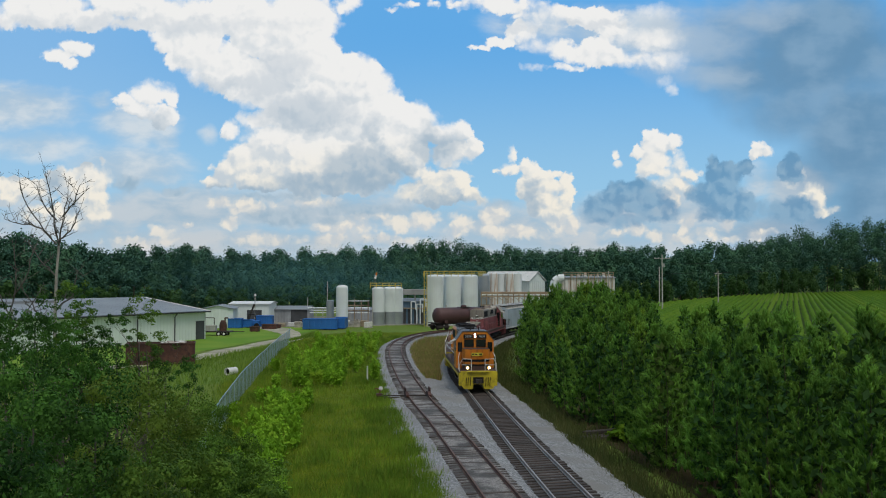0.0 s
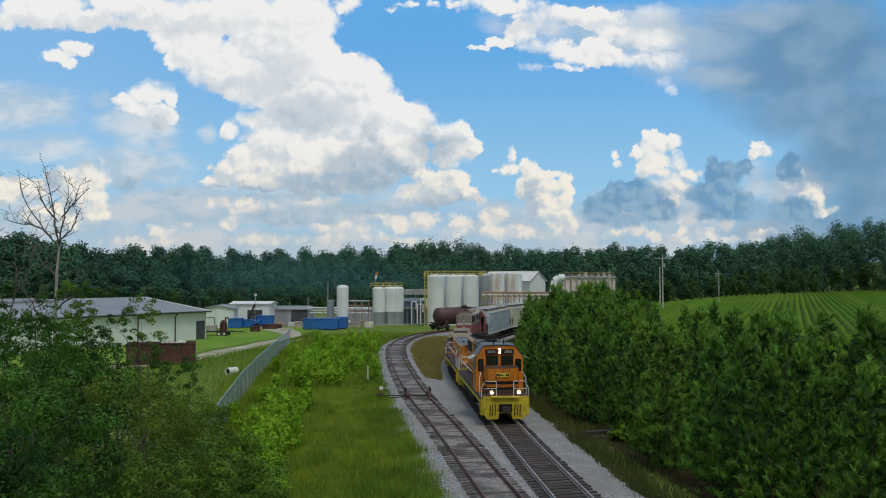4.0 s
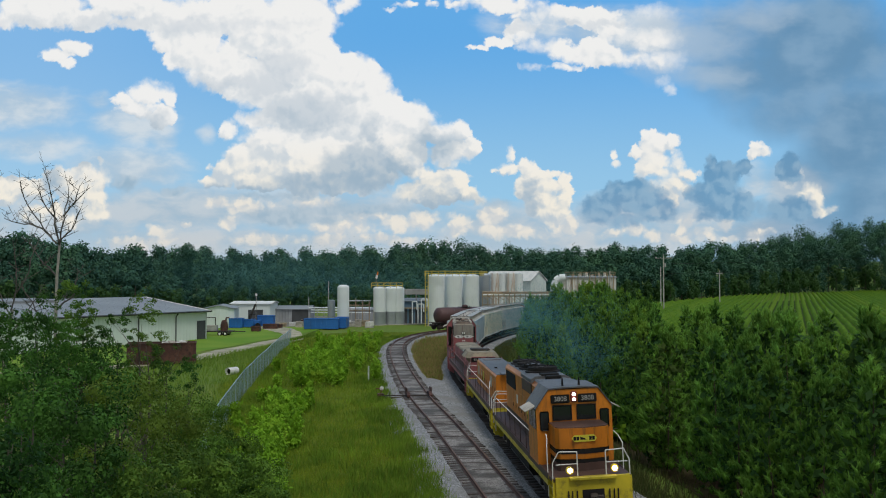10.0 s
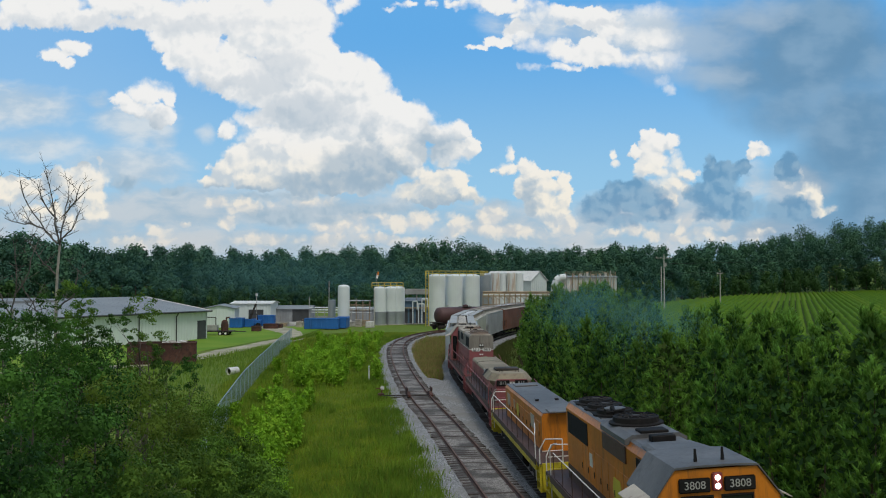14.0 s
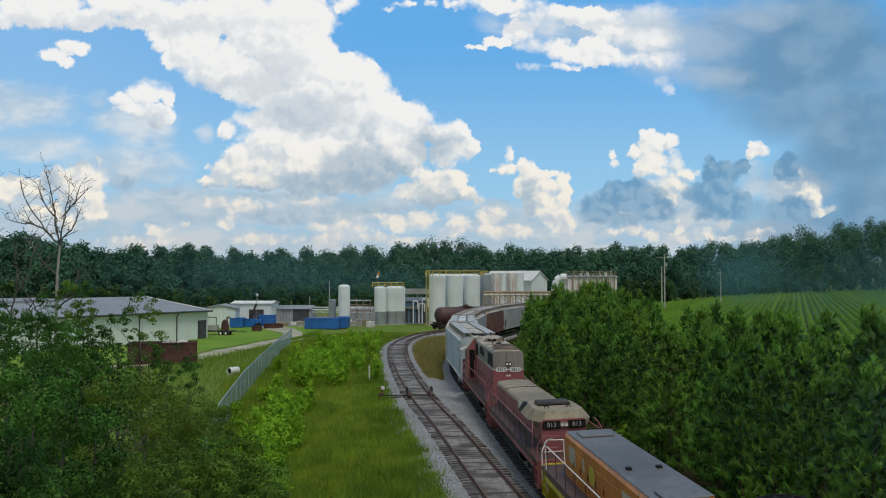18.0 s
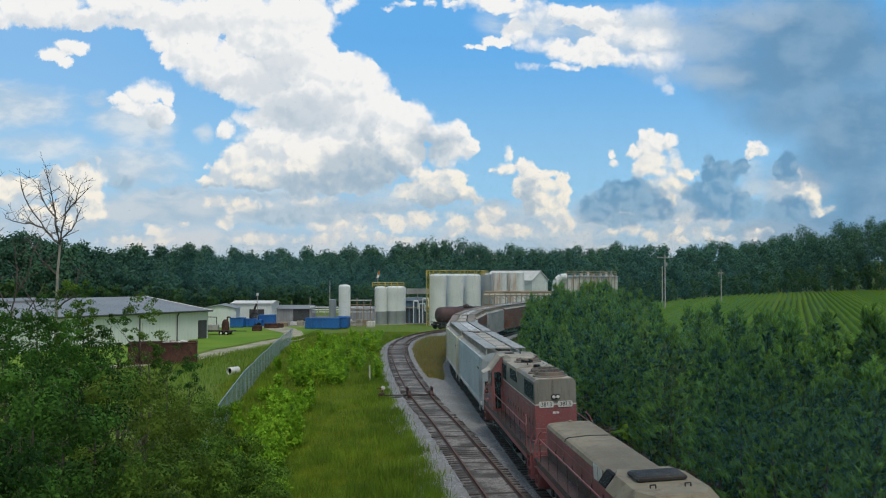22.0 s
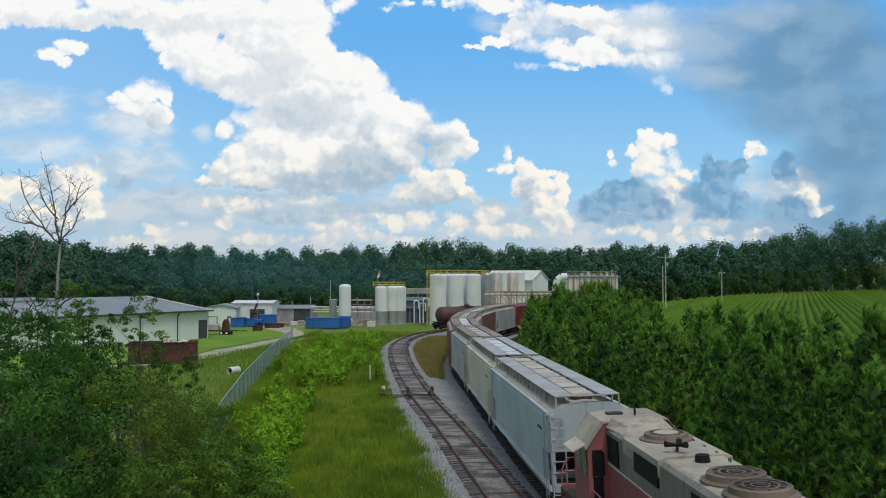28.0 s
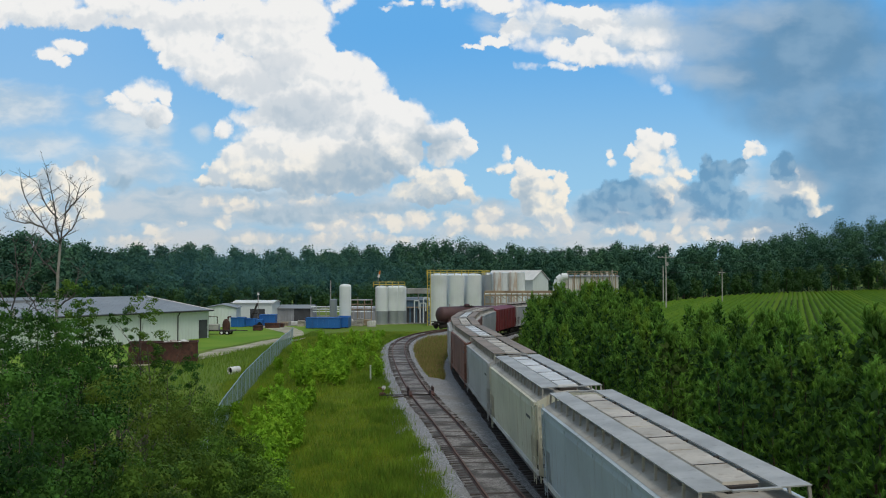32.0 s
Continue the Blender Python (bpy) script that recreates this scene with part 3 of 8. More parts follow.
    c = n.mix(n.m("MULTIPLY", a_base, 0.80), c, n.mix(rel_low, (0.33, 0.48, 0.61), (0.47, 0.59, 0.69)))
    # tall heaps
    body = n.m("SUBTRACT", white, white_sun)
    light = n.m("ADD", n.m("MULTIPLY", body, 1.05), n.m("MULTIPLY", relief, 0.58))
    light = n.m("ADD", light, n.m("MULTIPLY", n.m("SUBTRACT", broad, 0.5), 0.7))
    light = n.ramp(n.m("ADD", light, n.node("ShaderNodeMapRange", {"Value": py, "From Min": 60.0, "From Max": 340.0, "To Min": 0.62, "To Max": 0.37})), 0.0, 0.66)
    down = n.ramp(py, 210.0, 370.0)
    warm = n.mix(down, (0.95, 0.95, 0.94), (0.96, 0.91, 0.80))
    cool = n.mix(down, (0.74, 0.79, 0.83), (0.55, 0.64, 0.71))
    cloud = n.mix(light, cool, warm)
    cloud = n.mix(n.m("MULTIPLY", a_shade, n.m("MULTIPLY_ADD", light, -0.25, 0.95)), cloud, n.mix(n.ramp(py, 90.0, 320.0), (0.66, 0.72, 0.78), (0.36, 0.49, 0.61)))
    c = n.mix(a_white, c, cloud)
    lg = n.mix(n.ramp(n.m("ADD", n.m("MULTIPLY", relief, 0.6), n.m("MULTIPLY", broad, 1.2)), 0.35, 0.85), (0.150, 0.330, 0.530), (0.270, 0.450, 0.620))
    c = n.mix(n.m("MULTIPLY", a_heap, n.node("ShaderNodeMapRange", {"Value": py, "From Min": 290.0, "From Max": 395.0, "To Min": 0.92, "To Max": 0.82})), c, lg)
    c = n.mix(n.m("MULTIPLY", n.ramp(py, 395.0, 445.0), n.node("ShaderNodeMapRange", {"Value": px, "From Min": 900.0, "From Max": 1300.0, "To Min": 0.55, "To Max": 0.10})), c, n.mix(n.ramp(wisp, 0.35, 0.65), (0.52, 0.59, 0.64), (0.68, 0.68, 0.67)))
    em = n.node("ShaderNodeEmission", {"Color": c, "Strength": 1.0})
    n.put(out.inputs["Surface"], em)
    return mat


def sky_backdrop():
    g = Geo()
    r, cols, rows = 3600.0, 40, 22
    vs = [(r * math.sin(a) * math.cos(e), r * math.cos(a) * math.cos(e), EYE + r * math.sin(e))
          for e in np.radians(np.linspace(-4, 44, rows)) for a in np.radians(np.linspace(-62, 62, cols))]
    fs = [(j * cols + i, j * cols + i + 1, (j + 1) * cols + i + 1, (j + 1) * cols + i) for j in range(rows - 1) for i in range(cols - 1)]
    g.add([(x, y, z - EYE) for x, y, z in vs], fs)
    ob = solid("backdrop", g, sky_material(), "bright summer sky with tall white and grey clouds", "sky", kind="structure", at=pose(0, 0, EYE))
    return ob


backdrop = sky_backdrop()


# ---------------------------------------------------------------- lines of the two tracks
R_MAIN, TH0, Y_ARC, X_ARC = 165.0, -math.atan(0.074), 81.0, 2.2
S_ARC = Y_ARC / math.cos(TH0)
TH_TOP, TH_END = radians(24.0), radians(-10.0)
R_BACK = 150.0
S_TOP = S_ARC + (TH_TOP - TH0) * R_MAIN
S_END = S_TOP + (TH_TOP - TH_END) * R_BACK


def near_bend(y):
    """0 up the line, 1 near the bridge, where the line bends gently back and is banked."""
    k = min(1.0, max(0.0, (78.0 - y) / 34.0))
    return k * k * (3 - 2 * k)


def bank(y):
    """The main track's cross slope in degrees; the rail next to the pines lies higher."""
    return 2.7 * near_bend(y + 6.0)


def main_line(s):
    """Place and heading of the main track s metres from the line abreast of the camera: straight, right-hand curve, left-hand curve, straight."""
    if s <= S_ARC:
        d = s - S_ARC
        y = Y_ARC + d * math.cos(TH0)
        return X_ARC + d * math.sin(TH0) - 0.10 * near_bend(y) + 0.26 * near_bend(y + 26.0), y, TH0
    th = TH0 + (min(s, S_TOP) - S_ARC) / R_MAIN
    x, y = X_ARC + R_MAIN * (math.cos(TH0) - math.cos(th)), Y_ARC + R_MAIN * (math.sin(th) - math.sin(TH0))
    if s > S_TOP:
        th2 = TH_TOP - (min(s, S_END) - S_TOP) / R_BACK
        x, y = x + R_BACK * (math.cos(th2) - math.cos(TH_TOP)), y + R_BACK * (math.sin(TH_TOP) - math.sin(th2))
        th = th2
    d = max(0.0, s - S_END)
    return x + d * math.sin(th), y + d * math.cos(th), th


SPUR = [(7.2, 8), (5.0, 20), (3.55, 30), (2.57, 37.4), (0.14, 56), (-1.94, 70.4), (-4.2, 91), (-5.75, 110), (-6.15, 124), (-5.3, 135), (-3.4, 144),
        (-0.6, 151), (4.0, 157), (9.0, 161)]


def spline(points, n):
    """A smooth line through points, in n even steps."""
    pts = [np.array(p, float) for p in points]
    pts = [2 * pts[0] - pts[1]] + pts + [2 * pts[-1] - pts[-2]]
    fine = []
    for i in range(1, len(pts) - 2):
        p0, p1, p2, p3 = pts[i - 1: i + 3]
        for k in range(40):
            t = k / 40
            fine.append(0.5 * (2 * p1 + (p2 - p0) * t + (2 * p0 - 5 * p1 + 4 * p2 - p3) * t * t + (3 * p1 - p0 - 3 * p2 + p3) * t ** 3))
    fine.append(pts[-2])
    fine = np.array(fine)
    d = np.concatenate([[0], np.cumsum(np.linalg.norm(np.diff(fine, axis=0), axis=1))])
    s = np.linspace(0, d[-1], n)
    return np.stack([np.interp(s, d, fine[:, k]) for k in range(fine.shape[1])], 1), d[-1]


spur_pts, SPUR_LEN = spline(SPUR, 400)
main_pts = np.array([main_line(s)[:2] for s in np.linspace(-80, 310, 780)])


def headings(pts):
    d = np.gradient(pts, axis=0)
    return d / np.linalg.norm(d, axis=1)[:, None]


def smooth(a, b, t):
    t = min(1.0, max(0.0, (t - a) / (b - a)))
    return t * t * (3 - 2 * t)


def ground_height(x, y):
    z = -0.55
    z += 0.0085 * max(0.0, y - 60) * smooth(18, 45, x)                      # the field climbs gently away
    z += 5.0 * smooth(140, 320, x) * smooth(250, 480, y)                    # wooded rise
    z -= 0.9 * smooth(-4, -12, x) * smooth(75, 40, y)                       # foot of the bank
    z += 6.0 * smooth(-60, -160, x) * smooth(120, 240, y)
    z += 0.10 * noise.noise((x * 0.11, y * 0.11, 0.0))
    d = max(0.0, y - 500)
    return z + 0.01 * d * smooth(0, 400, d)


def build_ground():
    xs = np.concatenate([np.linspace(-3500, -260, 14), np.linspace(-240, -62, 24), np.linspace(-60, 60, 81), np.linspace(65, 260, 30), np.linspace(280, 3500, 14)])
    ys = np.concatenate([np.linspace(-600, -60, 8), np.linspace(-50, 20, 15), np.linspace(22, 180, 80), np.linspace(185, 520, 50), np.linspace(560, 3560, 16)])
    vs = [(x, y, ground_height(x, y)) for y in ys for x in xs]
    nx = len(xs)
    fs = [(j * nx + i, j * nx + i + 1, (j + 1) * nx + i + 1, (j + 1) * nx + i) for j in range(len(ys) - 1) for i in range(nx - 1)]
    solid("ground", Geo().add(vs, fs), M_GROUND, "rough green grassland on gently rising ground", "ground", kind="structure", smooth=True)


build_ground()


def strip(pts, left, right, lift, ragged=0.0, seed=1):
    """A band laid on the ground along a line; left and right are widths to each side."""
    h = headings(pts)
    rng = np.random.default_rng(seed)
    vs, fs = [], []
    cols = 7
    wob = np.convolve(rng.normal(0, 1, len(pts) + 8), np.ones(9) / 3, "valid") * ragged
    wob2 = np.convolve(rng.normal(0, 1, len(pts) + 8), np.ones(9) / 3, "valid") * ragged
    for k, ((x, y), (hx, hy)) in enumerate(zip(pts, h)):
        for c in range(cols):
            o = -left + wob[k] + (left + right + wob2[k] - wob[k]) * c / (cols - 1)
            px, py = x + hy * o, y - hx * o
            vs.append((px, py, ground_height(px, py) + lift))
    for k in range(len(pts) - 1):
        for c in range(cols - 1):
            a = k * cols + c
            fs.append((a, a + 1, a + cols + 1, a + cols))
    return Geo().add(vs, fs)


def bed(pts, profile, banked=False):
    """A raised bed swept along a line; profile is (offset to the right, height)."""
    h = headings(pts)
    n = len(profile)
    vs = [(x + hy * o, y - hx * o, z + (math.tan(radians(bank(y))) * (o + 0.7535) if banked else 0.0)) for (x, y), (hx, hy) in zip(pts, h) for o, z in profile]
    fs = [(k * n + i, k * n + i + 1, (k + 1) * n + i + 1, (k + 1) * n + i) for k in range(len(pts) - 1) for i in range(n - 1)]
    return Geo().add(vs, fs)


RAIL = [(-0.065, -0.17), (-0.065, -0.155), (-0.012, -0.14), (-0.012, -0.045), (-0.036, -0.035), (-0.036, 0.0), (0.036, 0.0), (0.036, -0.035), (0.012, -0.045),
        (0.012, -0.14), (0.065, -0.155), (0.065, -0.17), (-0.065, -0.17)]


def shoulder(pts, left, right, top, join=0.0, banked=False):
    """The stone bed: wide near the bridge, narrower up the line, with an uneven toe."""
    h = headings(pts)
    vs = []
    for k, ((x, y), (hx, hy)) in enumerate(zip(pts, h)):
        w = 0.75 * smooth(85, 58, y)
        a = left - 0.95 + w * 1.25 + 0.45 * noise.noise((y * 0.45, 1.0, 0.0)) + 0.25 * noise.noise((y * 1.7, 4.0, 0.0))
        b = right - 0.5 + w * 0.66 + 0.45 * noise.noise((y * 0.45, 7.0, 0.0)) + 0.25 * noise.noise((y * 1.7, 9.0, 0.0)) + join * smooth(88, 80, y)
        up = 2.1 * math.tan(radians(bank(y))) if banked else 0.0
        b += 0.06 * near_bend(y) if banked else 0.0
        low = -0.5 * math.tan(radians(bank(y))) if banked else 0.0
        for o, z in ((-a - 1.0, -0.95), (-a, top - 0.14), (-1.35, top + low), (1.35, top + up), (b, top - 0.14 + up), (b + 1.0 + up, -0.95)):
            vs.append((x + hy * o, y - hx * o, z))
    fs = [(k * 6 + i, k * 6 + i + 1, (k + 1) * 6 + i + 1, (k + 1) * 6 + i) for k in range(len(pts) - 1) for i in range(5)]
    return Geo().add(vs, fs)


def build_track(name, pts, length, label, bed_mat, rail_mat, tie_mat, shoulders, near, far, lift, filled=0.0):
    """Rails, ties and stone bed along a line. Ties from near to far metres are pieces of their own."""
    left, right = shoulders
    top = -0.24 + lift
    track = thing(name, label, "railway track", kind="structure")
    banked = name == "main_track"
    part("ballast", shoulder(pts, left, right, top, 1.3 if filled else 0.0, banked), M_BALLAST, track, "crushed grey stone shoulder")
    part("track_bed", bed(pts, [(-1.30, top + 0.012), (-0.70, top + 0.016 + filled), (0.70, top + 0.016 + filled), (1.30, top + 0.012)], banked), bed_mat, track)
    for side in (-1, 1):
        part("rail", bed(pts, [(side * 0.7535 + o, z) for o, z in RAIL], banked), rail_mat, track)
    tie = to_mesh("tie", Geo().box(-1.28, 1.28, -0.11, 0.11, top - 0.12, -0.172, 0.012), tie_mat)
    rest = Geo()
    rng = random.Random(5)
    h = headings(pts)
    count = int(length / 0.53)
    for k in range(count):
        s = k * 0.53
        i = min(len(pts) - 1, int(round(s / length * (len(pts) - 1))))
        u = s / length * (len(pts) - 1)
        x, y = np.interp(u, np.arange(len(pts)), pts[:, 0]), np.interp(u, np.arange(len(pts)), pts[:, 1])
        a = math.degrees(math.atan2(-h[i][0], h[i][1])) + rng.uniform(-2.0, 2.0)
        tilt = bank(y) if banked else 0.0
        m = pose(x, y, rng.uniform(-0.012 - 1.0 * filled, 0.004) + 0.7535 * math.tan(radians(tilt)), 0, rng.uniform(-0.4, 0.4) * (1 + 12 * filled) - tilt, a) @ Matrix.Translation((rng.uniform(-0.07, 0.07), 0, 0))
        if near < s < far:
            part("tie", tie, None, track, at=m)
        else:
            rest.add([m @ Vector(p) for p in ((-1.28, -0.11, -0.172), (1.28, -0.11, -0.172), (1.28, 0.11, -0.172), (-1.28, 0.11, -0.172),
                                              (-1.28, -0.11, -0.26), (1.28, -0.11, -0.26), (1.28, 0.11, -0.26), (-1.28, 0.11, -0.26))],
                     [(0, 1, 2, 3), (0, 4, 5, 1), (1, 5, 6, 2), (2, 6, 7, 3), (3, 7, 4, 0)])
    tagged(part("tie_row", rest, tie_mat, track), kind="stuff")
    return track


# ---------------------------------------------------------------- the train
SPEED = 3.79
S_FRONT = 72.0          # front coupler's place on the line at the start of the clip


def wheelset(parent, y, r=0.48):
    g = Geo()
    for s in (-1, 1):
        g.cyl((s * 0.70, 0, 0), (s * 0.83, 0, 0), r, n=20)
        g.cyl((s * 0.69, 0, 0), (s * 0.72, 0, 0), r + 0.03, n=20)
        g.box(s * 0.84 - 0.01, s * 0.84 + 0.01, -0.05, 0.05, -r * 0.8, r * 0.8)
    g.cyl((-0.75, 0, 0), (0.75, 0, 0), 0.08, n=8)
    w = part("wheelset", g, M_GRIME, parent, at=pose(0, y, r))
    AXLES.append((w, y, r))
    return w


AXLES = []
M_RUSTROOF = surface('rusty_brown_roof_steel', (0.20, 0.155, 0.125), 0.8, vary=0.35, grain=6, dirt=(0.10, 0.06, 0.045), dirt_amount=0.5)


def truck(parent, y, base, r=0.48, big=True):
    """A two-axle truck: side frames, bolster, springs, journal boxes."""
    h = base / 2
    g = Geo()
    for s in (-1, 1):
        x0, x1 = sorted((s * 0.98, s * 1.12))
        out = [(-h - 0.45, r - 0.10), (-h - 0.45, r + 0.14), (-h + 0.3, r + 0.26), (-0.5, r + 0.32), (0.5, r + 0.32), (h - 0.3, r + 0.26), (h + 0.45, r + 0.14),
               (h + 0.45, r - 0.10), (h - 0.35, r - 0.05), (0.5, r - 0.25), (-0.5, r - 0.25), (-h + 0.35, r - 0.05)]
        g.prism([(y + a, b) for a, b in out], x0, x1, 0)
        for yy in (-h, h):
            g.box(x0 - 0.04, x1 + 0.06, y + yy - 0.17, y + yy + 0.17, r - 0.16, r + 0.17, 0.02)
        for yy in (-0.28, 0, 0.28):
            g.cyl((s * 1.12, y + yy, r - 0.22), (s * 1.12, y + yy, r + 0.15), 0.09, n=8)
    g.box(-1.05, 1.05, y - 0.25, y + 0.25, r + 0.05, r + 0.4)
    part("truck_frame", g, M_GRIME, parent)
    for yy in (-h, h):
        wheelset(parent, y + yy, r)


def coupler(parent, y, d):
    g = Geo().box(-0.13, 0.13, min(y, y + d * 0.62), max(y, y + d * 0.62), 0.72, 0.98, 0.03)
    g.prism([(-0.24, y + d * 0.60), (0.22, y + d * 0.60), (0.26, y + d * 0.80), (0.10, y + d * 0.88), (-0.05, y + d * 0.74), (-0.22, y + d * 0.86)], 0.68, 1.02, 2)
    part("coupler", g, M_GRIME, parent)


def rail_line(parent, x, y0, y1, z, n, mat, label=""):
    """A handrail on stanchions along one side."""
    g = Geo().tube([(x, y0, z + 0.95), (x, y1, z + 0.95)], 0.022, 6)
    part("handrail", g, mat, parent, label)
    for k in range(n):
        y = y0 + (y1 - y0) * k / (n - 1)
        part("stanchion", Geo().tube([(x, y, z), (x, y, z + 0.95)], 0.018, 5), M_BROWNBAND, parent)


def steps(parent, x, y, d, mat, z=1.55):
    """Corner steps: two side plates and treads."""
    g = Geo()
    s = 1 if x > 0 else -1
    x0, x1 = sorted((s * 1.00, s * 1.53))
    for yy in (y, y + d * 0.72):
        g.prism([(x0, 0.42), (x1, 0.42), (x1, z), (x0, z)], min(yy, yy + d * 0.03), max(yy, yy + d * 0.03), 1)
    for k in range(3):
        g.box(x0, x1, min(y, y + d * 0.72), max(y, y + d * 0.72), 0.44 + 0.37 * k, 0.47 + 0.37 * k)
    part("corner_steps", g, mat, parent)


def bars(parent, name, x, y0, y1, z, mat, face="y", count=3, h=0.16):
    """Plain bars where small lettering stands."""
    g = Geo()
    for k in range(count):
        a, b = y0 + (y1 - y0) * (k + 0.08) / count, y0 + (y1 - y0) * (k + 0.92) / count
        if face == "x":
            g.box(x - 0.005, x + 0.005, min(a, b), max(a, b), z, z + h)
        else:
            g.box(min(a, b), max(a, b), x - 0.005, x + 0.005, z, z + h)
    part(name, g, mat, parent)


def text_part(parent, words, size, mat, m, label=""):
    cu = bpy.data.curves.new("lettering", "FONT")
    cu.body, cu.size, cu.extrude, cu.align_x, cu.align_y = words, size, 0.004, "CENTER", "CENTER"
    ob = new("lettering", cu)
    me = bpy.data.meshes.new_from_object(ob)
    bpy.data.objects.remove(ob)
    me.materials.clear()
    me.materials.append(mat)
    return part("lettering", me, None, parent, label, at=m)


def fan(parent, x, y, z, r, mat=None, tall=1.0):
    """A roof fan: flanged drum, dark well, guard of rings and stays."""
    f = part("radiator_fan", Geo().revolve([(r + 0.14, 0), (r + 0.14, 0.05), (r + 0.02, 0.08), (r, 0.30 * tall), (r - 0.05, 0.33 * tall), (r - 0.07, 0.24 * tall), (0.001, 0.24 * tall)], (x, y, z), 24), mat or M_BLACK, parent)
    z += 0.33 * (tall - 1)
    for k in range(3):
        rr = (r - 0.05) * (k + 1) / 3.2
        part("guard_ring", Geo().revolve([(rr - 0.02, 0.30), (rr - 0.02, 0.325), (rr + 0.02, 0.325), (rr + 0.02, 0.30)], (x, y, z), 18), M_BLACK if mat is None else M_RUSTROOF, f)
    part("fan_hub", Geo().cyl((x, y, z + 0.25), (x, y, z + 0.335), 0.13, n=10), M_GRIME, f)
    for k in range(4):
        a = k * math.pi / 4
        dx, dy = (r - 0.04) * math.cos(a), (r - 0.04) * math.sin(a)
        part("guard_stay", Geo().tube([(x - dx, y - dy, z + 0.31), (x + dx, y + dy, z + 0.31)], 0.014, 4), M_GRIME, f)


def underframe(parent, half, mat_sill, tank=True):
    """Deck, sills, fuel tank, trucks and couplers of an engine; half: half length over the end sills."""
    part("deck", Geo().box(-1.52, 1.52, -half, half, 1.42, 1.56, 0.01), M_BROWNBAND, parent)
    for s in (-1, 1):
        x0, x1 = sorted((s * 1.53, s * 1.50))
        part("side_sill", Geo().box(x0, x1, -half + 0.9, half - 0.9, 1.34, 1.60), M_BROWNBAND, parent)
        part("sill_stripe", Geo().box(*sorted((s * 1.545, s * 1.50)), -half + 0.85, half - 0.85, 1.14, 1.34), mat_sill, parent)
    if tank:
        part("fuel_tank", Geo().prism([(-1.25, 0.42), (-1.42, 0.7), (-1.42, 1.3), (1.42, 1.3), (1.42, 0.7), (1.25, 0.42)], -2.6, 2.6, 1), M_BLACK, parent)
        part("air_reservoir", Geo().cyl((-1.30, -2.4, 1.28), (-1.30, 2.4, 1.28), 0.16, n=10), M_BLACK, parent)
    for s in (-1, 1):
        truck(parent, s * (half - 3.1), 2.74)
        coupler(parent, s * half, s)


def pilot(parent, y, d, mat):
    """End sheet with snow plough shape, footboard and hoses."""
    g = Geo()
    g.prism([(-1.42, 0.62), (-1.42, 1.60), (1.42, 1.60), (1.42, 0.62), (1.15, 0.18), (0.45, 0.18), (0.38, 0.55), (-0.38, 0.55), (-0.45, 0.18), (-1.15, 0.18)], min(y, y + d * 0.10), max(y, y + d * 0.10), 1)
    p = part("pilot", g, mat, parent, "yellow end sheet with plough")
    for x in (-0.95, -0.8, -0.62, 0.62, 0.8, 0.95):
        part("air_hose", Geo().tube([(x, y + d * 0.12, 1.1), (x + 0.03, y + d * 0.22, 0.8), (x + 0.05, y + d * 0.18, 0.42)], 0.028, 5), M_BLACK, p)
    part("drawbar_pocket", Geo().prism([(-0.42, 0.62), (-0.42, 1.12), (0.42, 1.12), (0.42, 0.62)], min(y + d * 0.1, y + d * 0.125), max(y + d * 0.1, y + d * 0.125), 1), M_BLACK, p)


def end_railing(parent, y, d, z, mat):
    """The bent rails at a platform's end, with a gap and chain in the middle."""
    for s in (-1, 1):
        g = Geo().tube([(s * 0.55, y, z), (s * 0.55, y, z + 0.95), (s * 1.25, y, z + 0.98), (s * 1.48, y - d * 0.1, z + 0.55), (s * 1.50, y - d * 0.1, z - 0.6)], 0.024, 6)
        g.tube([(s * 0.55, y, z + 0.5), (s * 1.38, y, z + 0.5)], 0.02, 5)
        part("end_railing", g, mat, parent, "pale grab rail")
        h = Geo().tube([(s * 1.50, y - d * 1.0, z - 0.9), (s * 1.50, y - d * 1.0, z + 1.0), (s * 1.42, y - d * 1.3, z + 1.25), (s * 1.36, y - d * 1.75, z + 1.35)], 0.022, 5)
        part("grab_rail", h, mat, parent)


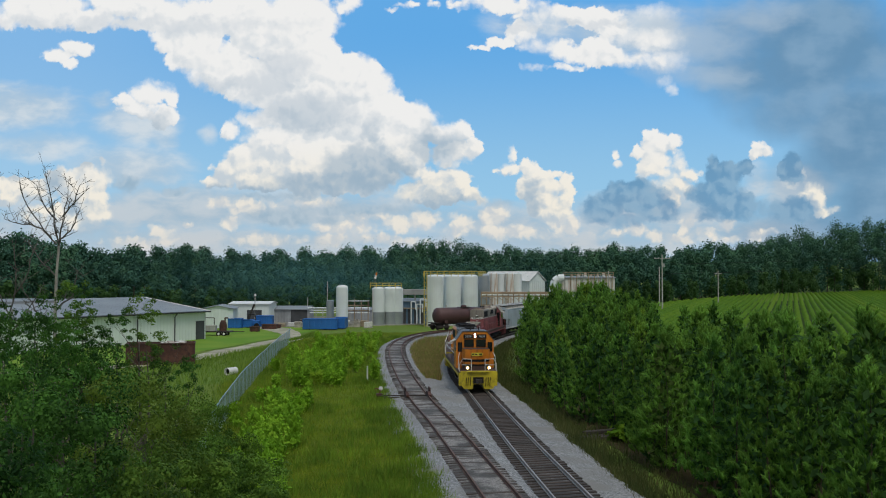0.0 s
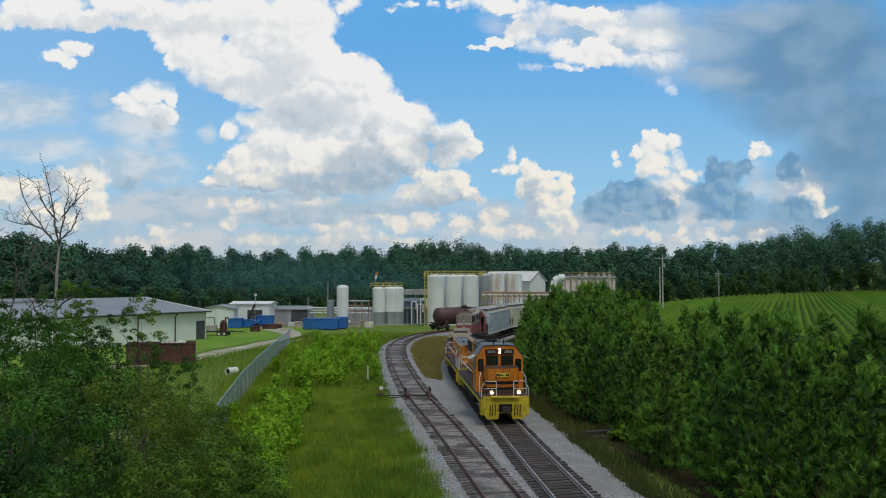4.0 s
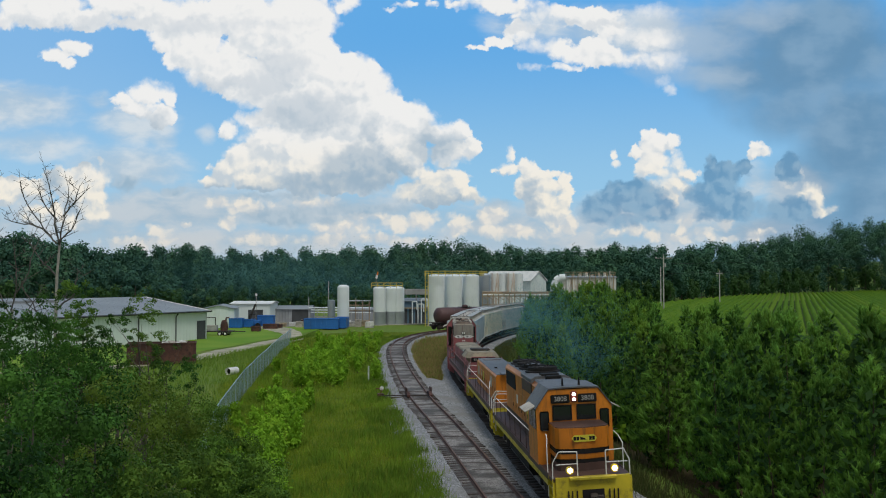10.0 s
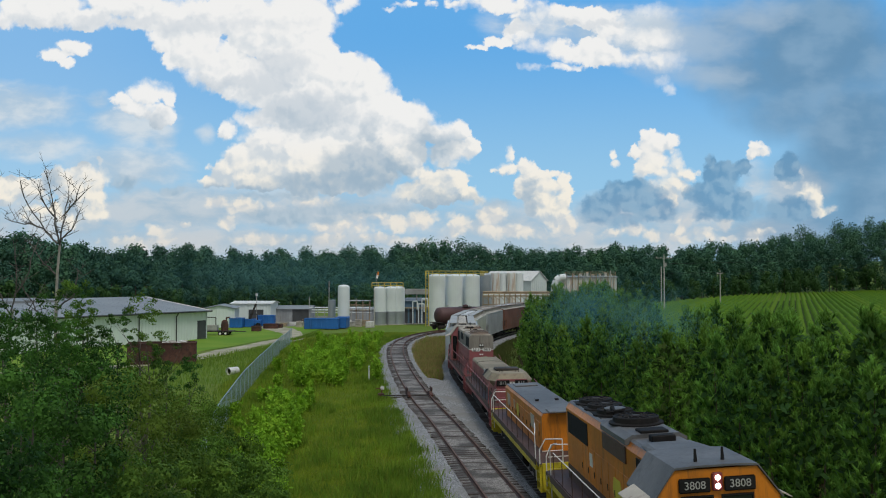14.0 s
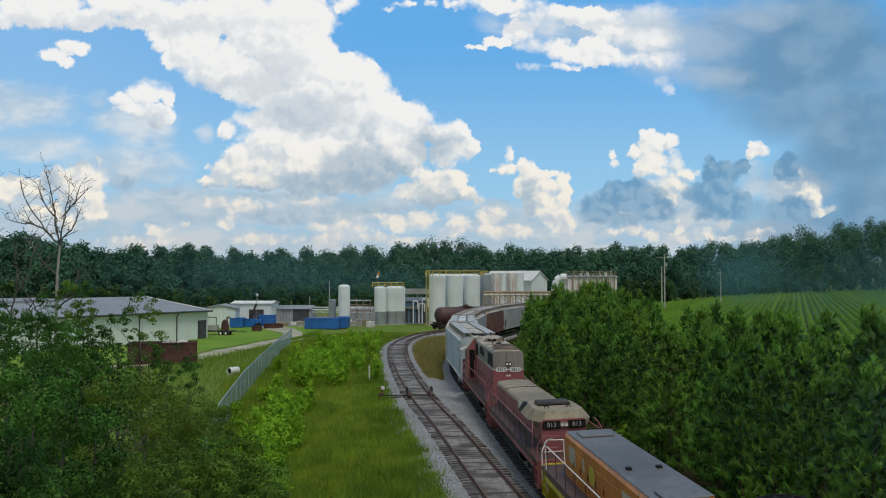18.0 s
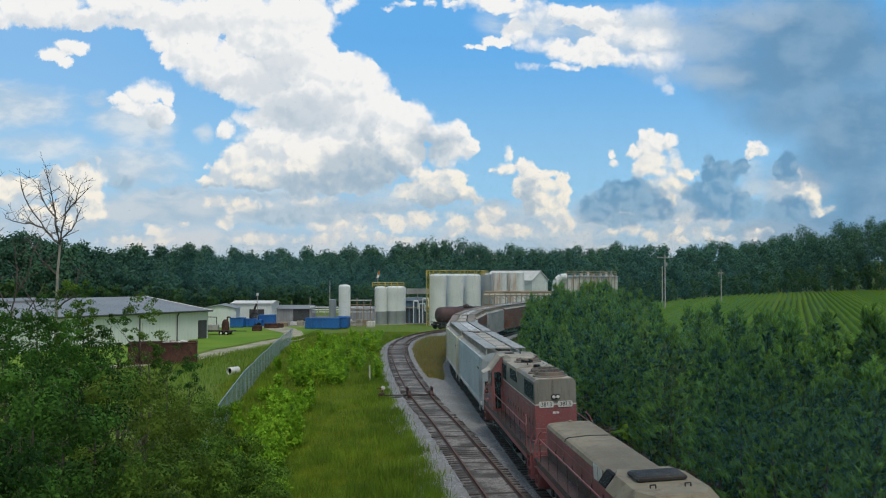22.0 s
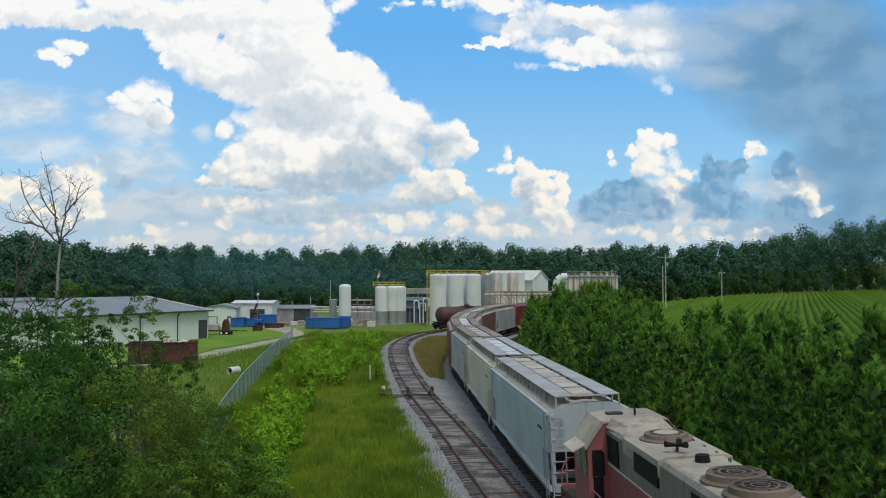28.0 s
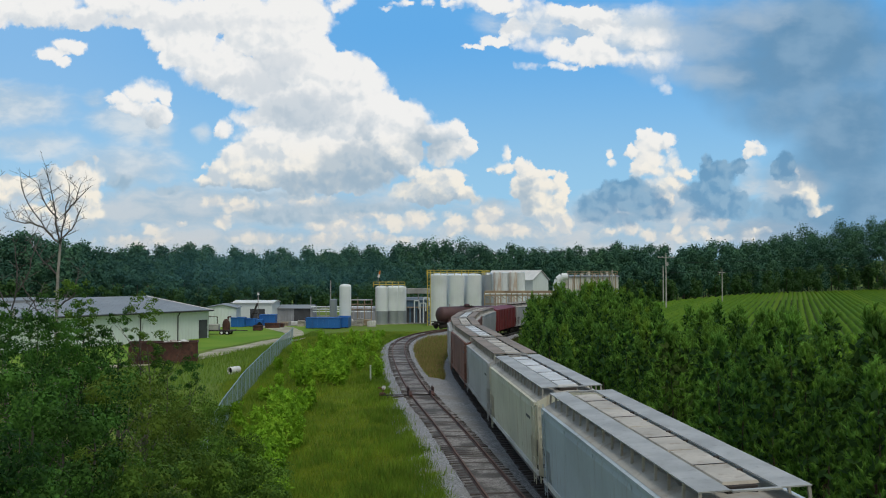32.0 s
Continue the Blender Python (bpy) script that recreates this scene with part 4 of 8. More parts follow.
def cab(parent, y0, y1, body, roof, label=""):
    """Cab: faceted front and back with windows let in, side windows, sloped roof, from y0 (back) to y1 (front)."""
    w, z0, ze, zt = 1.56, 1.56, 3.82, 4.56
    out = [(-w, z0), (-w, ze), (-1.02, zt - 0.02), (1.02, zt - 0.02), (w, ze), (w, z0)]
    shell = part("cab", Geo().prism(out, y0, y1, 1), body, parent, label)
    ov = 0.10
    rg = Geo()
    lo = [(-w - 0.06, ze - 0.06), (-1.03, zt), (-0.5, zt + 0.03), (0.5, zt + 0.03), (1.03, zt), (w + 0.06, ze - 0.06)]
    hi = [(x, z + 0.05) for x, z in lo]
    rg.prism(lo + hi[::-1], y0 - ov, y1 + ov * 0.5, 1)
    part("cab_roof", rg, roof, parent)
    for s, yy in ((1, y1), (-1, y0)):
        for sx in (-1, 1):
            x0, x1 = sorted((sx * 0.14, sx * 0.86))
            wnd = part("windscreen", Geo().box(x0, x1, min(yy, yy + s * 0.03), max(yy, yy + s * 0.03), 3.34, 3.88, 0.012), M_GLASS, parent)
            fr = Geo()
            for a, b, c, d in ((x0 - 0.04, x1 + 0.04, 3.88, 3.92), (x0 - 0.04, x1 + 0.04, 3.30, 3.34), (x0 - 0.04, x0, 3.34, 3.88), (x1, x1 + 0.04, 3.34, 3.88)):
                fr.box(a, b, min(yy, yy + s * 0.045), max(yy, yy + s * 0.045), c, d)
            part("window_gasket", fr, M_BLACK, wnd)
            x0, x1 = sorted((sx * 1.05, sx * 1.43))
            part("side_light", Geo().box(x0, x1, min(yy, yy + s * 0.03), max(yy, yy + s * 0.03), 2.92, 3.70, 0.05), M_GLASS, parent)
    for sx in (-1, 1):
        x0, x1 = sorted((sx * w, sx * (w + 0.02)))
        for a, b in ((0.35, 1.05), (1.12, 1.82)):
            if y0 + b < y1:
                part("cab_side_window", Geo().box(x0, x1, y0 + a, y0 + b, 2.95, 3.72, 0.008), M_GLASS, parent)
        part("sunshade", Geo().prism([(sx * w, 3.86), (sx * (w + 0.42), 3.66), (sx * (w + 0.42), 3.69), (sx * w, 3.90)], y0 + 0.35, y0 + 1.75, 1), M_HATCH, parent, "pale sunshade")
    return shell


def number_board(parent, x, y, z, words, d=1):
    b = part("number_board", Geo().box(x - 0.39, x + 0.39, min(y, y + d * 0.06), max(y, y + d * 0.06), z - 0.17, z + 0.17, 0.028), M_BLACK, parent)
    m = pose(x, y + d * 0.066, z, 90, 0, 180 if d > 0 else 0)
    text_part(b, words, 0.27, M_DIMWHITE, m)


def doors(parent, x, y0, y1, z0, z1, n, mat):
    """Hood side doors, each with its own edge."""
    for k in range(n):
        a, b = y0 + (y1 - y0) * k / n + 0.02, y0 + (y1 - y0) * (k + 1) / n - 0.02
        s = 1 if x > 0 else -1
        x0, x1 = sorted((x, x + s * 0.018))
        d = part("hood_door", Geo().box(x0, x1, a, b, z0, z1, 0.006), mat, parent)
        part("door_latch", Geo().box(*sorted((x + s * 0.018, x + s * 0.04)), b - 0.12, b - 0.07, (z0 + z1) / 2 - 0.1, (z0 + z1) / 2 + 0.1), M_GRIME, d)


def lead_engine():
    """Orange road switcher that leads: short hood and cab forward."""
    e = thing("leading_locomotive", "orange diesel locomotive with yellow ends and lit headlights", "locomotive", "locomotives of the train")
    half = 8.35
    underframe(e, half, M_YELLOW)
    pilot(e, half, 1, M_YELLOW)
    pilot(e, -half, -1, M_YELLOW)
    # nose: blunt, slightly pointed in plan, in bands of orange and black
    plan = [(-1.08, 5.75), (1.08, 5.75), (1.08, 6.95), (0.95, 7.15), (0.0, 7.34), (-0.95, 7.15), (-1.08, 6.95)]

    def band(name, z0, z1, mat, grow=0.0, label=""):
        k = 1.0 + grow
        return part(name, Geo().loft([[(x * k, 5.75 + (y - 5.75) * k, z0) for x, y in plan], [(x * k, 5.75 + (y - 5.75) * k, z1) for x, y in plan]]), mat, e, label)

    band("short_hood", 2.42, 3.22, M_ORANGE, 0.0, "orange nose with yellow emblem")
    band("nose_band", 2.22, 2.42, M_BLACK, -0.01)
    band("nose_base", 2.02, 2.22, M_ORANGE, -0.02)
    band("nose_band", 1.86, 2.02, M_BLACK, -0.03)
    band("nose_base", 1.56, 1.86, M_BROWNBAND, -0.02)
    band("nose_top", 3.22, 3.25, M_BROWNBAND, -0.015)
    part("emblem", Geo().prism([(-0.50, 2.83), (-0.40, 2.96), (0.40, 2.96), (0.50, 2.83), (0.40, 2.70), (-0.40, 2.70)], 7.335, 7.355, 1), M_SIGNGREEN, e, "yellow lozenge emblem")
    part("emblem_arrow", Geo().prism([(-0.12, 2.78), (0.16, 2.91), (0.16, 2.78)], 7.355, 7.36, 1), M_BLACK, e)
    bars(e, "emblem_bars", 7.358, -0.42, -0.18, 2.76, M_BLACK, count=2, h=0.14)
    bars(e, "emblem_bars", 7.358, 0.20, 0.44, 2.76, M_BLACK, count=2, h=0.14)
    cab(e, 3.75, 5.75, M_ORANGE, M_GREYROOF, "orange cab with dark windows")
    for sx in (-1, 1):
        number_board(e, sx * 0.56, 5.76, 4.17, "3808")
    hl = part("headlight_housing", Geo().box(-0.13, 0.13, 5.74, 5.84, 4.02, 4.46, 0.03), M_BOXRED, e)
    for z in (4.14, 4.34):
        part("headlight", Geo().cyl((0, 5.83, z), (0, 5.86, z), 0.066, n=14), M_LAMP, hl, "lit twin headlight")
    for sx in (-1, 1):
        dl = part("ditch_light_housing", Geo().cyl((sx * 0.86, half - 0.02, 1.86), (sx * 0.86, half + 0.10, 1.86), 0.15, n=14), M_YELLOW, e)
        part("ditch_light", Geo().cyl((sx * 0.86, half + 0.10, 1.86), (sx * 0.86, half + 0.13, 1.86), 0.095, n=14), M_LAMP, dl, "lit ditch light")
    part("anticlimber", Geo().box(-0.9, 0.9, half, half + 0.25, 1.50, 1.62, 0.02), M_YELLOW, e)
    # long hood
    hw = 0.88
    hood = [(-hw, 1.56), (-hw, 4.20), (-hw + 0.14, 4.42), (hw - 0.14, 4.42), (hw, 4.20), (hw, 1.56)]
    part("long_hood", Geo().prism(hood, -6.9, 3.75, 1), M_ORANGE, e, "orange long hood with yellow emblem")
    part("hood_roof", Geo().prism([(-hw + 0.10, 4.41), (-hw + 0.2, 4.47), (hw - 0.2, 4.47), (hw - 0.10, 4.41)], -6.88, 3.74, 1), M_GREYROOF, e)
    for sx in (-1, 1):
        x = sx * hw
        doors(e, x, -5.2, 3.2, 1.75, 3.35, 10, M_ORANGE)
        part("radiator_grille", Geo().box(*sorted((x, x + sx * 0.03)), -6.6, -3.6, 3.35, 4.12, 0.01), M_BLACK, e, "dark radiator grille")
        part("lower_band", Geo().box(*sorted((x + sx * 0.019, x + sx * 0.03)), -6.85, 3.7, 1.6, 2.15), M_BROWNBAND, e)
        part("air_intake", Geo().box(*sorted((x, x + sx * 0.05)), 2.2, 3.65, 3.30, 4.15, 0.01), M_BLACK, e)
        part("brake_intake", Geo().box(*sorted((x, x + sx * 0.04)), -1.5, 1.1, 3.72, 4.24, 0.01), M_BROWNBAND, e, "dark louvred intake panel")
        part("data_panel", Geo().box(*sorted((x + sx * 0.019, x + sx * 0.025)), -3.4, -3.0, 2.75, 3.2), M_WHITE, e)
        part("walkway_skirt", Geo().box(*sorted((sx * 0.90, sx * 1.45)), -6.8, 3.7, 1.565, 1.60), M_BROWNBAND, e)
        part("side_emblem", Geo().prism([(-0.5, 2.7), (-0.35, 3.05), (0.35, 3.05), (0.5, 2.7), (0.35, 2.35), (-0.35, 2.35)], *sorted((x + sx * 0.02, x + sx * 0.026)), 0), M_SIGNGREEN, e, "yellow lozenge emblem")
        rail_line(e, sx * 1.47, -6.9, 5.5, 1.58, 9, M_WHITE, "pale handrail")
        steps(e, sx, half, -1, M_YELLOW)
        steps(e, sx, -half, 1, M_YELLOW)
    part("dynamic_brake_blister", Geo().prism([(-0.93, 4.30), (-0.93, 4.45), (-0.7, 4.58), (0.7, 4.58), (0.93, 4.45), (0.93, 4.30)], -1.6, 1.2, 1), M_GREYROOF, e)
    fan(e, 0, -0.75, 4.57, 0.70, tall=0.75)
    hn = part("air_horn", Geo().cyl((0.35, -2.0, 4.46), (0.35, -2.0, 4.74), 0.04, n=6), M_BLACK, e)
    for k in range(3):
        part("trumpet", Geo().cyl((0.35, -2.0, 4.74 + 0.02 * k), (0.35 + 0.36 * math.cos(k * 2.1 + 0.4), -2.0 + 0.36 * math.sin(k * 2.1 + 0.4), 4.78 + 0.02 * k), 0.03, 0.085, n=8), M_BLACK, hn)
    part("roof_hatch", Geo().box(-0.42, 0.42, 0.55, 1.12, 4.57, 4.66, 0.02), M_BLACK, e)
    for y in (-3.2, -4.5, -5.8):
        fan(e, 0, y, 4.46, 0.60, tall=0.62)
    part("fan_cap", Geo().revolve([(0.36, 0.19), (0.36, 0.225), (0.30, 0.24), (0.001, 0.245)], (0, -3.2, 4.46), 18), M_GREYROOF, e, "grey fan cap")
    part("fan_deck", Geo().box(-0.68, 0.68, -6.5, -2.5, 4.465, 4.485), M_BLACK, e)
    part("exhaust_pipe", Geo().box(-0.35, 0.35, 1.6, 1.95, 4.46, 4.66, 0.03), M_BLACK, e)
    part("roof_riser", Geo().loft([[(-0.72, 2.1, 4.46), (0.72, 2.1, 4.46), (0.90, 3.72, 4.46), (-0.90, 3.72, 4.46)], [(-0.60, 2.3, 4.56), (0.60, 2.3, 4.56), (0.78, 3.72, 4.60), (-0.78, 3.72, 4.60)]]), M_GREYROOF, e, "grey sloping roof panel behind the cab")
    part("roof_dome", Geo().revolve([(0.34, 0), (0.33, 0.10), (0.24, 0.17), (0.001, 0.19)], (0.1, -1.9, 4.46), 16), M_GREYROOF, e)
    for x, y in ((-0.35, 5.3), (0.35, 5.35)):
        part("antenna", Geo().cyl((x, y, 4.62), (x, y, 4.95), 0.05, 0.03, n=8), M_BLACK, e)
    end_railing(e, half, 1, 1.58, M_WHITE)
    end_railing(e, -half, -1, 1.58, M_WHITE)
    return e


def slug(name, label, body, roof, sill, rail, words, y0, y1, z):
    """A low cabless unit with a long hood between end platforms."""
    e = thing(name, label, "locomotive", "locomotives of the train")
    half, hw = (7.5, 0.92) if words is None else (8.0, 0.97)
    underframe(e, half, sill)
    pilot(e, half, 1, sill)
    pilot(e, -half, -1, sill)
    part("hood", Geo().prism([(-hw, 1.56), (-hw, z - 0.12), (-hw + 0.08, z), (hw - 0.08, z), (hw, z - 0.12), (hw, 1.56)], y0, y1, 1), body, e)
    for sx in (-1, 1):
        doors(e, sx * hw, y0 + 0.5, y1 - 0.5, 1.75, z - 0.45, 9, body)
        rail_line(e, sx * 1.47, -half + 1.2, half - 1.2, 1.58, 9, rail)
        for yy, d in ((half, -1), (-half, 1)):
            steps(e, sx, yy, d, sill)
    for yy, d in ((half, 1), (-half, -1)):
        end_railing(e, yy, d, 1.58, rail)
    if words is None:
        part("hood_roof", Geo().box(-hw + 0.06, hw - 0.06, y0 + 0.02, y1 - 0.02, z, z + 0.04, 0.012), roof, e, "flat grey roof")
        part("roof_hatch", Geo().box(-0.6, 0.6, 0.4 + 4.0, 1.4 + 4.0, z + 0.04, z + 0.11, 0.02), M_GREYROOF, e)
        part("roof_hatch", Geo().box(-0.6, 0.6, y0 + 0.6, y0 + 1.6, z + 0.04, z + 0.11, 0.02), M_GREYROOF, e)
        for sx in (-1, 1):
            part("side_emblem", Geo().prism([(-1.70, 2.45), (-1.56, 2.75), (-1.06, 2.75), (-0.92, 2.45), (-1.06, 2.15), (-1.56, 2.15)], *sorted((sx * (hw + 0.02), sx * (hw + 0.026))), 0), M_SIGNGREEN, e)
            bars(e, "side_marks", sx * (hw + 0.022), -4.7, -3.7, 2.25, M_HATCH, "x", 3, 0.62)
            bars(e, "side_marks", sx * (hw + 0.022), 2.4, 3.4, 2.25, M_HATCH, "x", 3, 0.62)
            bars(e, "side_marks", sx * (hw + 0.022), -2.6, -2.3, 2.35, M_HATCH, "x", 1, 0.45)
        for x in (-0.5, 0.45):
            part("roof_lug", Geo().box(x - 0.08, x + 0.08, 1.4, 1.6, z + 0.04, z + 0.12), M_BLACK, e)
    else:
        arch = [(-hw - 0.01, z - 0.12), (-hw + 0.05, z), (-hw + 0.16, z + 0.05), (0, z + 0.09), (hw - 0.16, z + 0.05), (hw - 0.05, z), (hw + 0.01, z - 0.12)]
        part("hood_roof", Geo().prism(arch, y0 + 0.1, y1 - 1.1, 1), roof, e, "faded tan roof")
        # flared radiator head at the leading end
        a = [(-0.95, y1 - 4.2), (0.95, y1 - 4.2), (1.38, y1 - 3.2), (1.38, y1 - 1.0), (0.85, y1 - 0.05), (-0.85, y1 - 0.05), (-1.38, y1 - 1.0), (-1.38, y1 - 3.2)]
        b = [(-0.80, y1 - 3.9), (0.80, y1 - 3.9), (1.05, y1 - 3.1), (1.05, y1 - 1.1), (0.7, y1 - 0.45), (-0.7, y1 - 0.45), (-1.05, y1 - 1.1), (-1.05, y1 - 3.1)]
        c = [(-0.9, y1 - 4.2), (0.9, y1 - 4.2), (0.95, y1 - 3.2), (0.95, y1 - 1.0), (0.85, y1 - 0.02), (-0.85, y1 - 0.02), (-0.95, y1 - 1.0), (-0.95, y1 - 3.2)]
        part("radiator_head", Geo().loft([[(x, y, z - 0.55) for x, y in c], [(x, y, z - 0.12) for x, y in a], [(x, y, z + 0.30) for x, y in b]]), roof, e, "tan flared radiator roof")
        for sx in (-1, 1):
            part("side_intake", Geo().prism([(sx * 0.96, z - 0.50), (sx * 1.30, z - 0.16), (sx * 1.02, z + 0.22), (sx * 0.90, z + 0.22)], y1 - 4.35, y1 - 3.55, 1), M_BLACK, e, "black open radiator intake")
            part("kick_strip", Geo().box(*sorted((sx * (hw + 0.019), sx * (hw + 0.03))), y0 + 0.1, y1 - 0.1, 1.58, 1.95), M_BROWNBAND, e)
        part("fan_cap", Geo().box(-0.75, 0.75, y1 - 3.0, y1 - 2.0, z + 0.30, z + 0.46, 0.05), M_GRIME, e)
        part("roof_strap", Geo().prism([(x * 1.006, zz + 0.02) for x, zz in arch], y0 + 3.5, y0 + 3.59, 1), M_GRIME, e)
        part("roof_vent", Geo().box(-0.09, 0.09, y0 + 0.15, y0 + 0.4, z + 0.07, z + 0.15, 0.03), M_TANROOF, e)
        part("data_panel", Geo().box(-hw - 0.03, -hw - 0.02, y0 + 1.9, y0 + 2.3, 2.1, 2.55), M_WHITE, e)
        for x in (-0.5, 0.5):
            part("lifting_eye", Geo().tube([(x - 0.08, y1 - 1.3, z + 0.28), (x - 0.08, y1 - 1.3, z + 0.40), (x + 0.08, y1 - 1.3, z + 0.40), (x + 0.08, y1 - 1.3, z + 0.28)], 0.02, 5), M_GRIME, e)
        for sx in (-1, 1):
            number_board(e, sx * 0.55, y1, z - 0.22, words)
        hl = part("headlight_housing", Geo().box(-0.18, 0.18, y1, y1 + 0.08, z - 0.33, z - 0.13, 0.03), M_GREYHOOD, e)
        for x in (-0.09, 0.09):
            part("headlight", Geo().cyl((x, y1 + 0.08, z - 0.23), (x, y1 + 0.10, z - 0.23), 0.07, n=12), M_WHITE, hl)
        bars(e, "side_marks", hw + 0.022, y1 - 5.0, y1 - 6.2, 2.5, M_WHITE, "x", 2, 0.5)
    return e


def rear_engine():
    """Faded red road switcher, long hood leading."""
    e = thing("trailing_locomotive", "faded red diesel locomotive with grey upper hood, running long hood first", "locomotive", "locomotives of the train")
    half = 8.35
    underframe(e, half, M_MAROON)
    pilot(e, half, 1, M_MAROON)
    pilot(e, -half, -1, M_MAROON)
    hw, split = 0.945, 3.34
    part("lower_hood", Geo().prism([(-hw, 1.56), (-hw, split), (hw, split), (hw, 1.56)], -3.6, 6.7, 1), M_MAROON, e, "faded red lower hood")
    part("upper_hood", Geo().prism([(-hw, split), (-hw, 4.36), (-hw + 0.10, 4.46), (hw - 0.10, 4.46), (hw, 4.36), (hw, split)], -3.6, 6.7, 1), M_GREYHOOD, e, "weathered grey upper hood")
    part("white_stripe", Geo().box(-hw - 0.006, hw + 0.006, -3.58, 6.705, split - 0.02, split + 0.025), M_WHITE, e)
    part("hood_roof", Geo().prism([(-hw + 0.12, 4.45), (-hw + 0.2, 4.50), (hw - 0.2, 4.50), (hw - 0.12, 4.45)], -3.6, 6.68, 1), M_PALEROOF, e, "faded tan roof")
    for sx in (-1, 1):
        x = sx * hw
        doors(e, x, -2.2, 6.2, 1.75, 3.15, 10, M_MAROON)
        part("radiator_grille", Geo().box(*sorted((x, x + sx * 0.03)), 4.0, 6.4, 3.50, 4.25, 0.01), M_BLACK, e, "dark radiator grille")
        part("brake_grille", Geo().box(*sorted((x, x + sx * 0.05)), -0.5, 1.6, 3.75, 4.30, 0.01), M_BLACK, e)
        part("intake_grille", Geo().box(*sorted((x, x + sx * 0.04)), -3.4, -2.2, 3.45, 4.25, 0.01), M_BLACK, e)
        rail_line(e, sx * 1.47, -5.4, 6.9, 1.58, 9, M_MAROON)
        for yy, d in ((half, -1), (-half, 1)):
            steps(e, sx, yy, d, M_MAROON)
        number_board_plain = part("number_panel", Geo().prism([(sx * 0.43 - 0.36, 3.345), (sx * 0.43 - 0.31, 3.48), (sx * 0.43 + 0.31, 3.48), (sx * 0.43 + 0.36, 3.345), (sx * 0.43 + 0.31, 3.21), (sx * 0.43 - 0.31, 3.21)], 6.705, 6.73, 1), M_WHITE, e)
        text_part(number_board_plain, "3813", 0.26, M_BLACK, pose(sx * 0.43, 6.735, 3.345, 90, 0, 180))
    hl = part("headlight_housing", Geo().box(-0.2, 0.2, 6.70, 6.80, 3.58, 3.80, 0.04), M_GRIME, e)
    for x in (-0.09, 0.09):
        part("headlight", Geo().cyl((x, 6.80, 3.69), (x, 6.82, 3.69), 0.075, n=12), M_WHITE, hl, "unlit headlight")
    bars(e, "end_bars", 6.71, -0.16, 0.16, 2.92, M_WHITE, count=2, h=0.10)
    cab(e, -5.6, -3.6, M_MAROON, M_PALEROOF, "faded red cab with tan roof")
    for sx in (-1, 1):
        # Black panel on the cab wall; the opening's inner shade is its colour.
        part("cab_doorway", Geo().box(*sorted((sx * 1.10, sx * 1.42)), -3.62, -3.575, 1.7, 3.75, 0.008), M_BLACK, e, "dark panel for the shade in an open door")
    part("short_hood", Geo().prism([(-0.9, 1.56), (-0.9, 2.75), (-0.75, 2.95), (0.75, 2.95), (0.9, 2.75), (0.9, 1.56)], -7.1, -5.6, 1), M_MAROON, e)
    for y in (5.6, 4.3):
        fan(e, 0, y, 4.49, 0.66, M_RUSTROOF, 0.7)
    fan(e, 0, -0.6, 4.55, 0.60, M_RUSTROOF, 0.6)
    part("fan_cap", Geo().revolve([(0.34, 0.18), (0.34, 0.215), (0.28, 0.23), (0.001, 0.235)], (0, -0.6, 4.55), 18), M_PALEROOF, e, "pale fan cap")
    part("brake_blister", Geo().prism([(-0.98, 4.05), (-0.98, 4.48), (-0.72, 4.56), (0.72, 4.56), (0.98, 4.48), (0.98, 4.05)], -1.6, 1.7, 1), M_PALEROOF, e)
    part("roof_riser", Geo().loft([[(-0.95, -3.6, 4.45), (0.95, -3.6, 4.45), (0.80, -1.9, 4.45), (-0.80, -1.9, 4.45)], [(-0.75, -3.6, 4.72), (0.75, -3.6, 4.72), (0.55, -2.5, 4.62), (-0.55, -2.5, 4.62)]]), M_PALEROOF, e, "tan roof hood behind the cab")
    for k in range(9):
        yy = -1.0 + 0.85 * k
        part("lifting_eye", Geo().tube([(-0.62, yy - 0.06, 4.49), (-0.62, yy - 0.06, 4.58), (-0.62, yy + 0.06, 4.58), (-0.62, yy + 0.06, 4.49)], 0.018, 4), M_GRIME, e)
    part("exhaust_pipe", Geo().cyl((0.0, 2.2, 4.48), (0.0, 2.2, 4.68), 0.20, 0.17, n=12), M_BLACK, e)
    hn = part("air_horn", Geo().cyl((0.3, 1.2, 4.5), (0.3, 1.2, 4.72), 0.04, n=6), M_GRIME, e)
    for k in range(3):
        part("trumpet", Geo().cyl((0.3, 1.2, 4.74), (0.3 + 0.32 * math.cos(k * 2.1), 1.2 + 0.32 * math.sin(k * 2.1), 4.79), 0.03, 0.085, n=8), M_BLACK, hn)
    part("antenna", Geo().cyl((-0.2, -4.3, 4.6), (-0.2, -4.3, 4.95), 0.035, n=6), M_BLACK, e)
    part("roof_vent", Geo().box(0.1, 0.6, -5.0, -4.6, 4.64, 4.70), M_GRIME, e)
    end_railing(e, half, 1, 1.58, M_MAROON)
    end_railing(e, -half, -1, 1.58, M_MAROON)
    return e


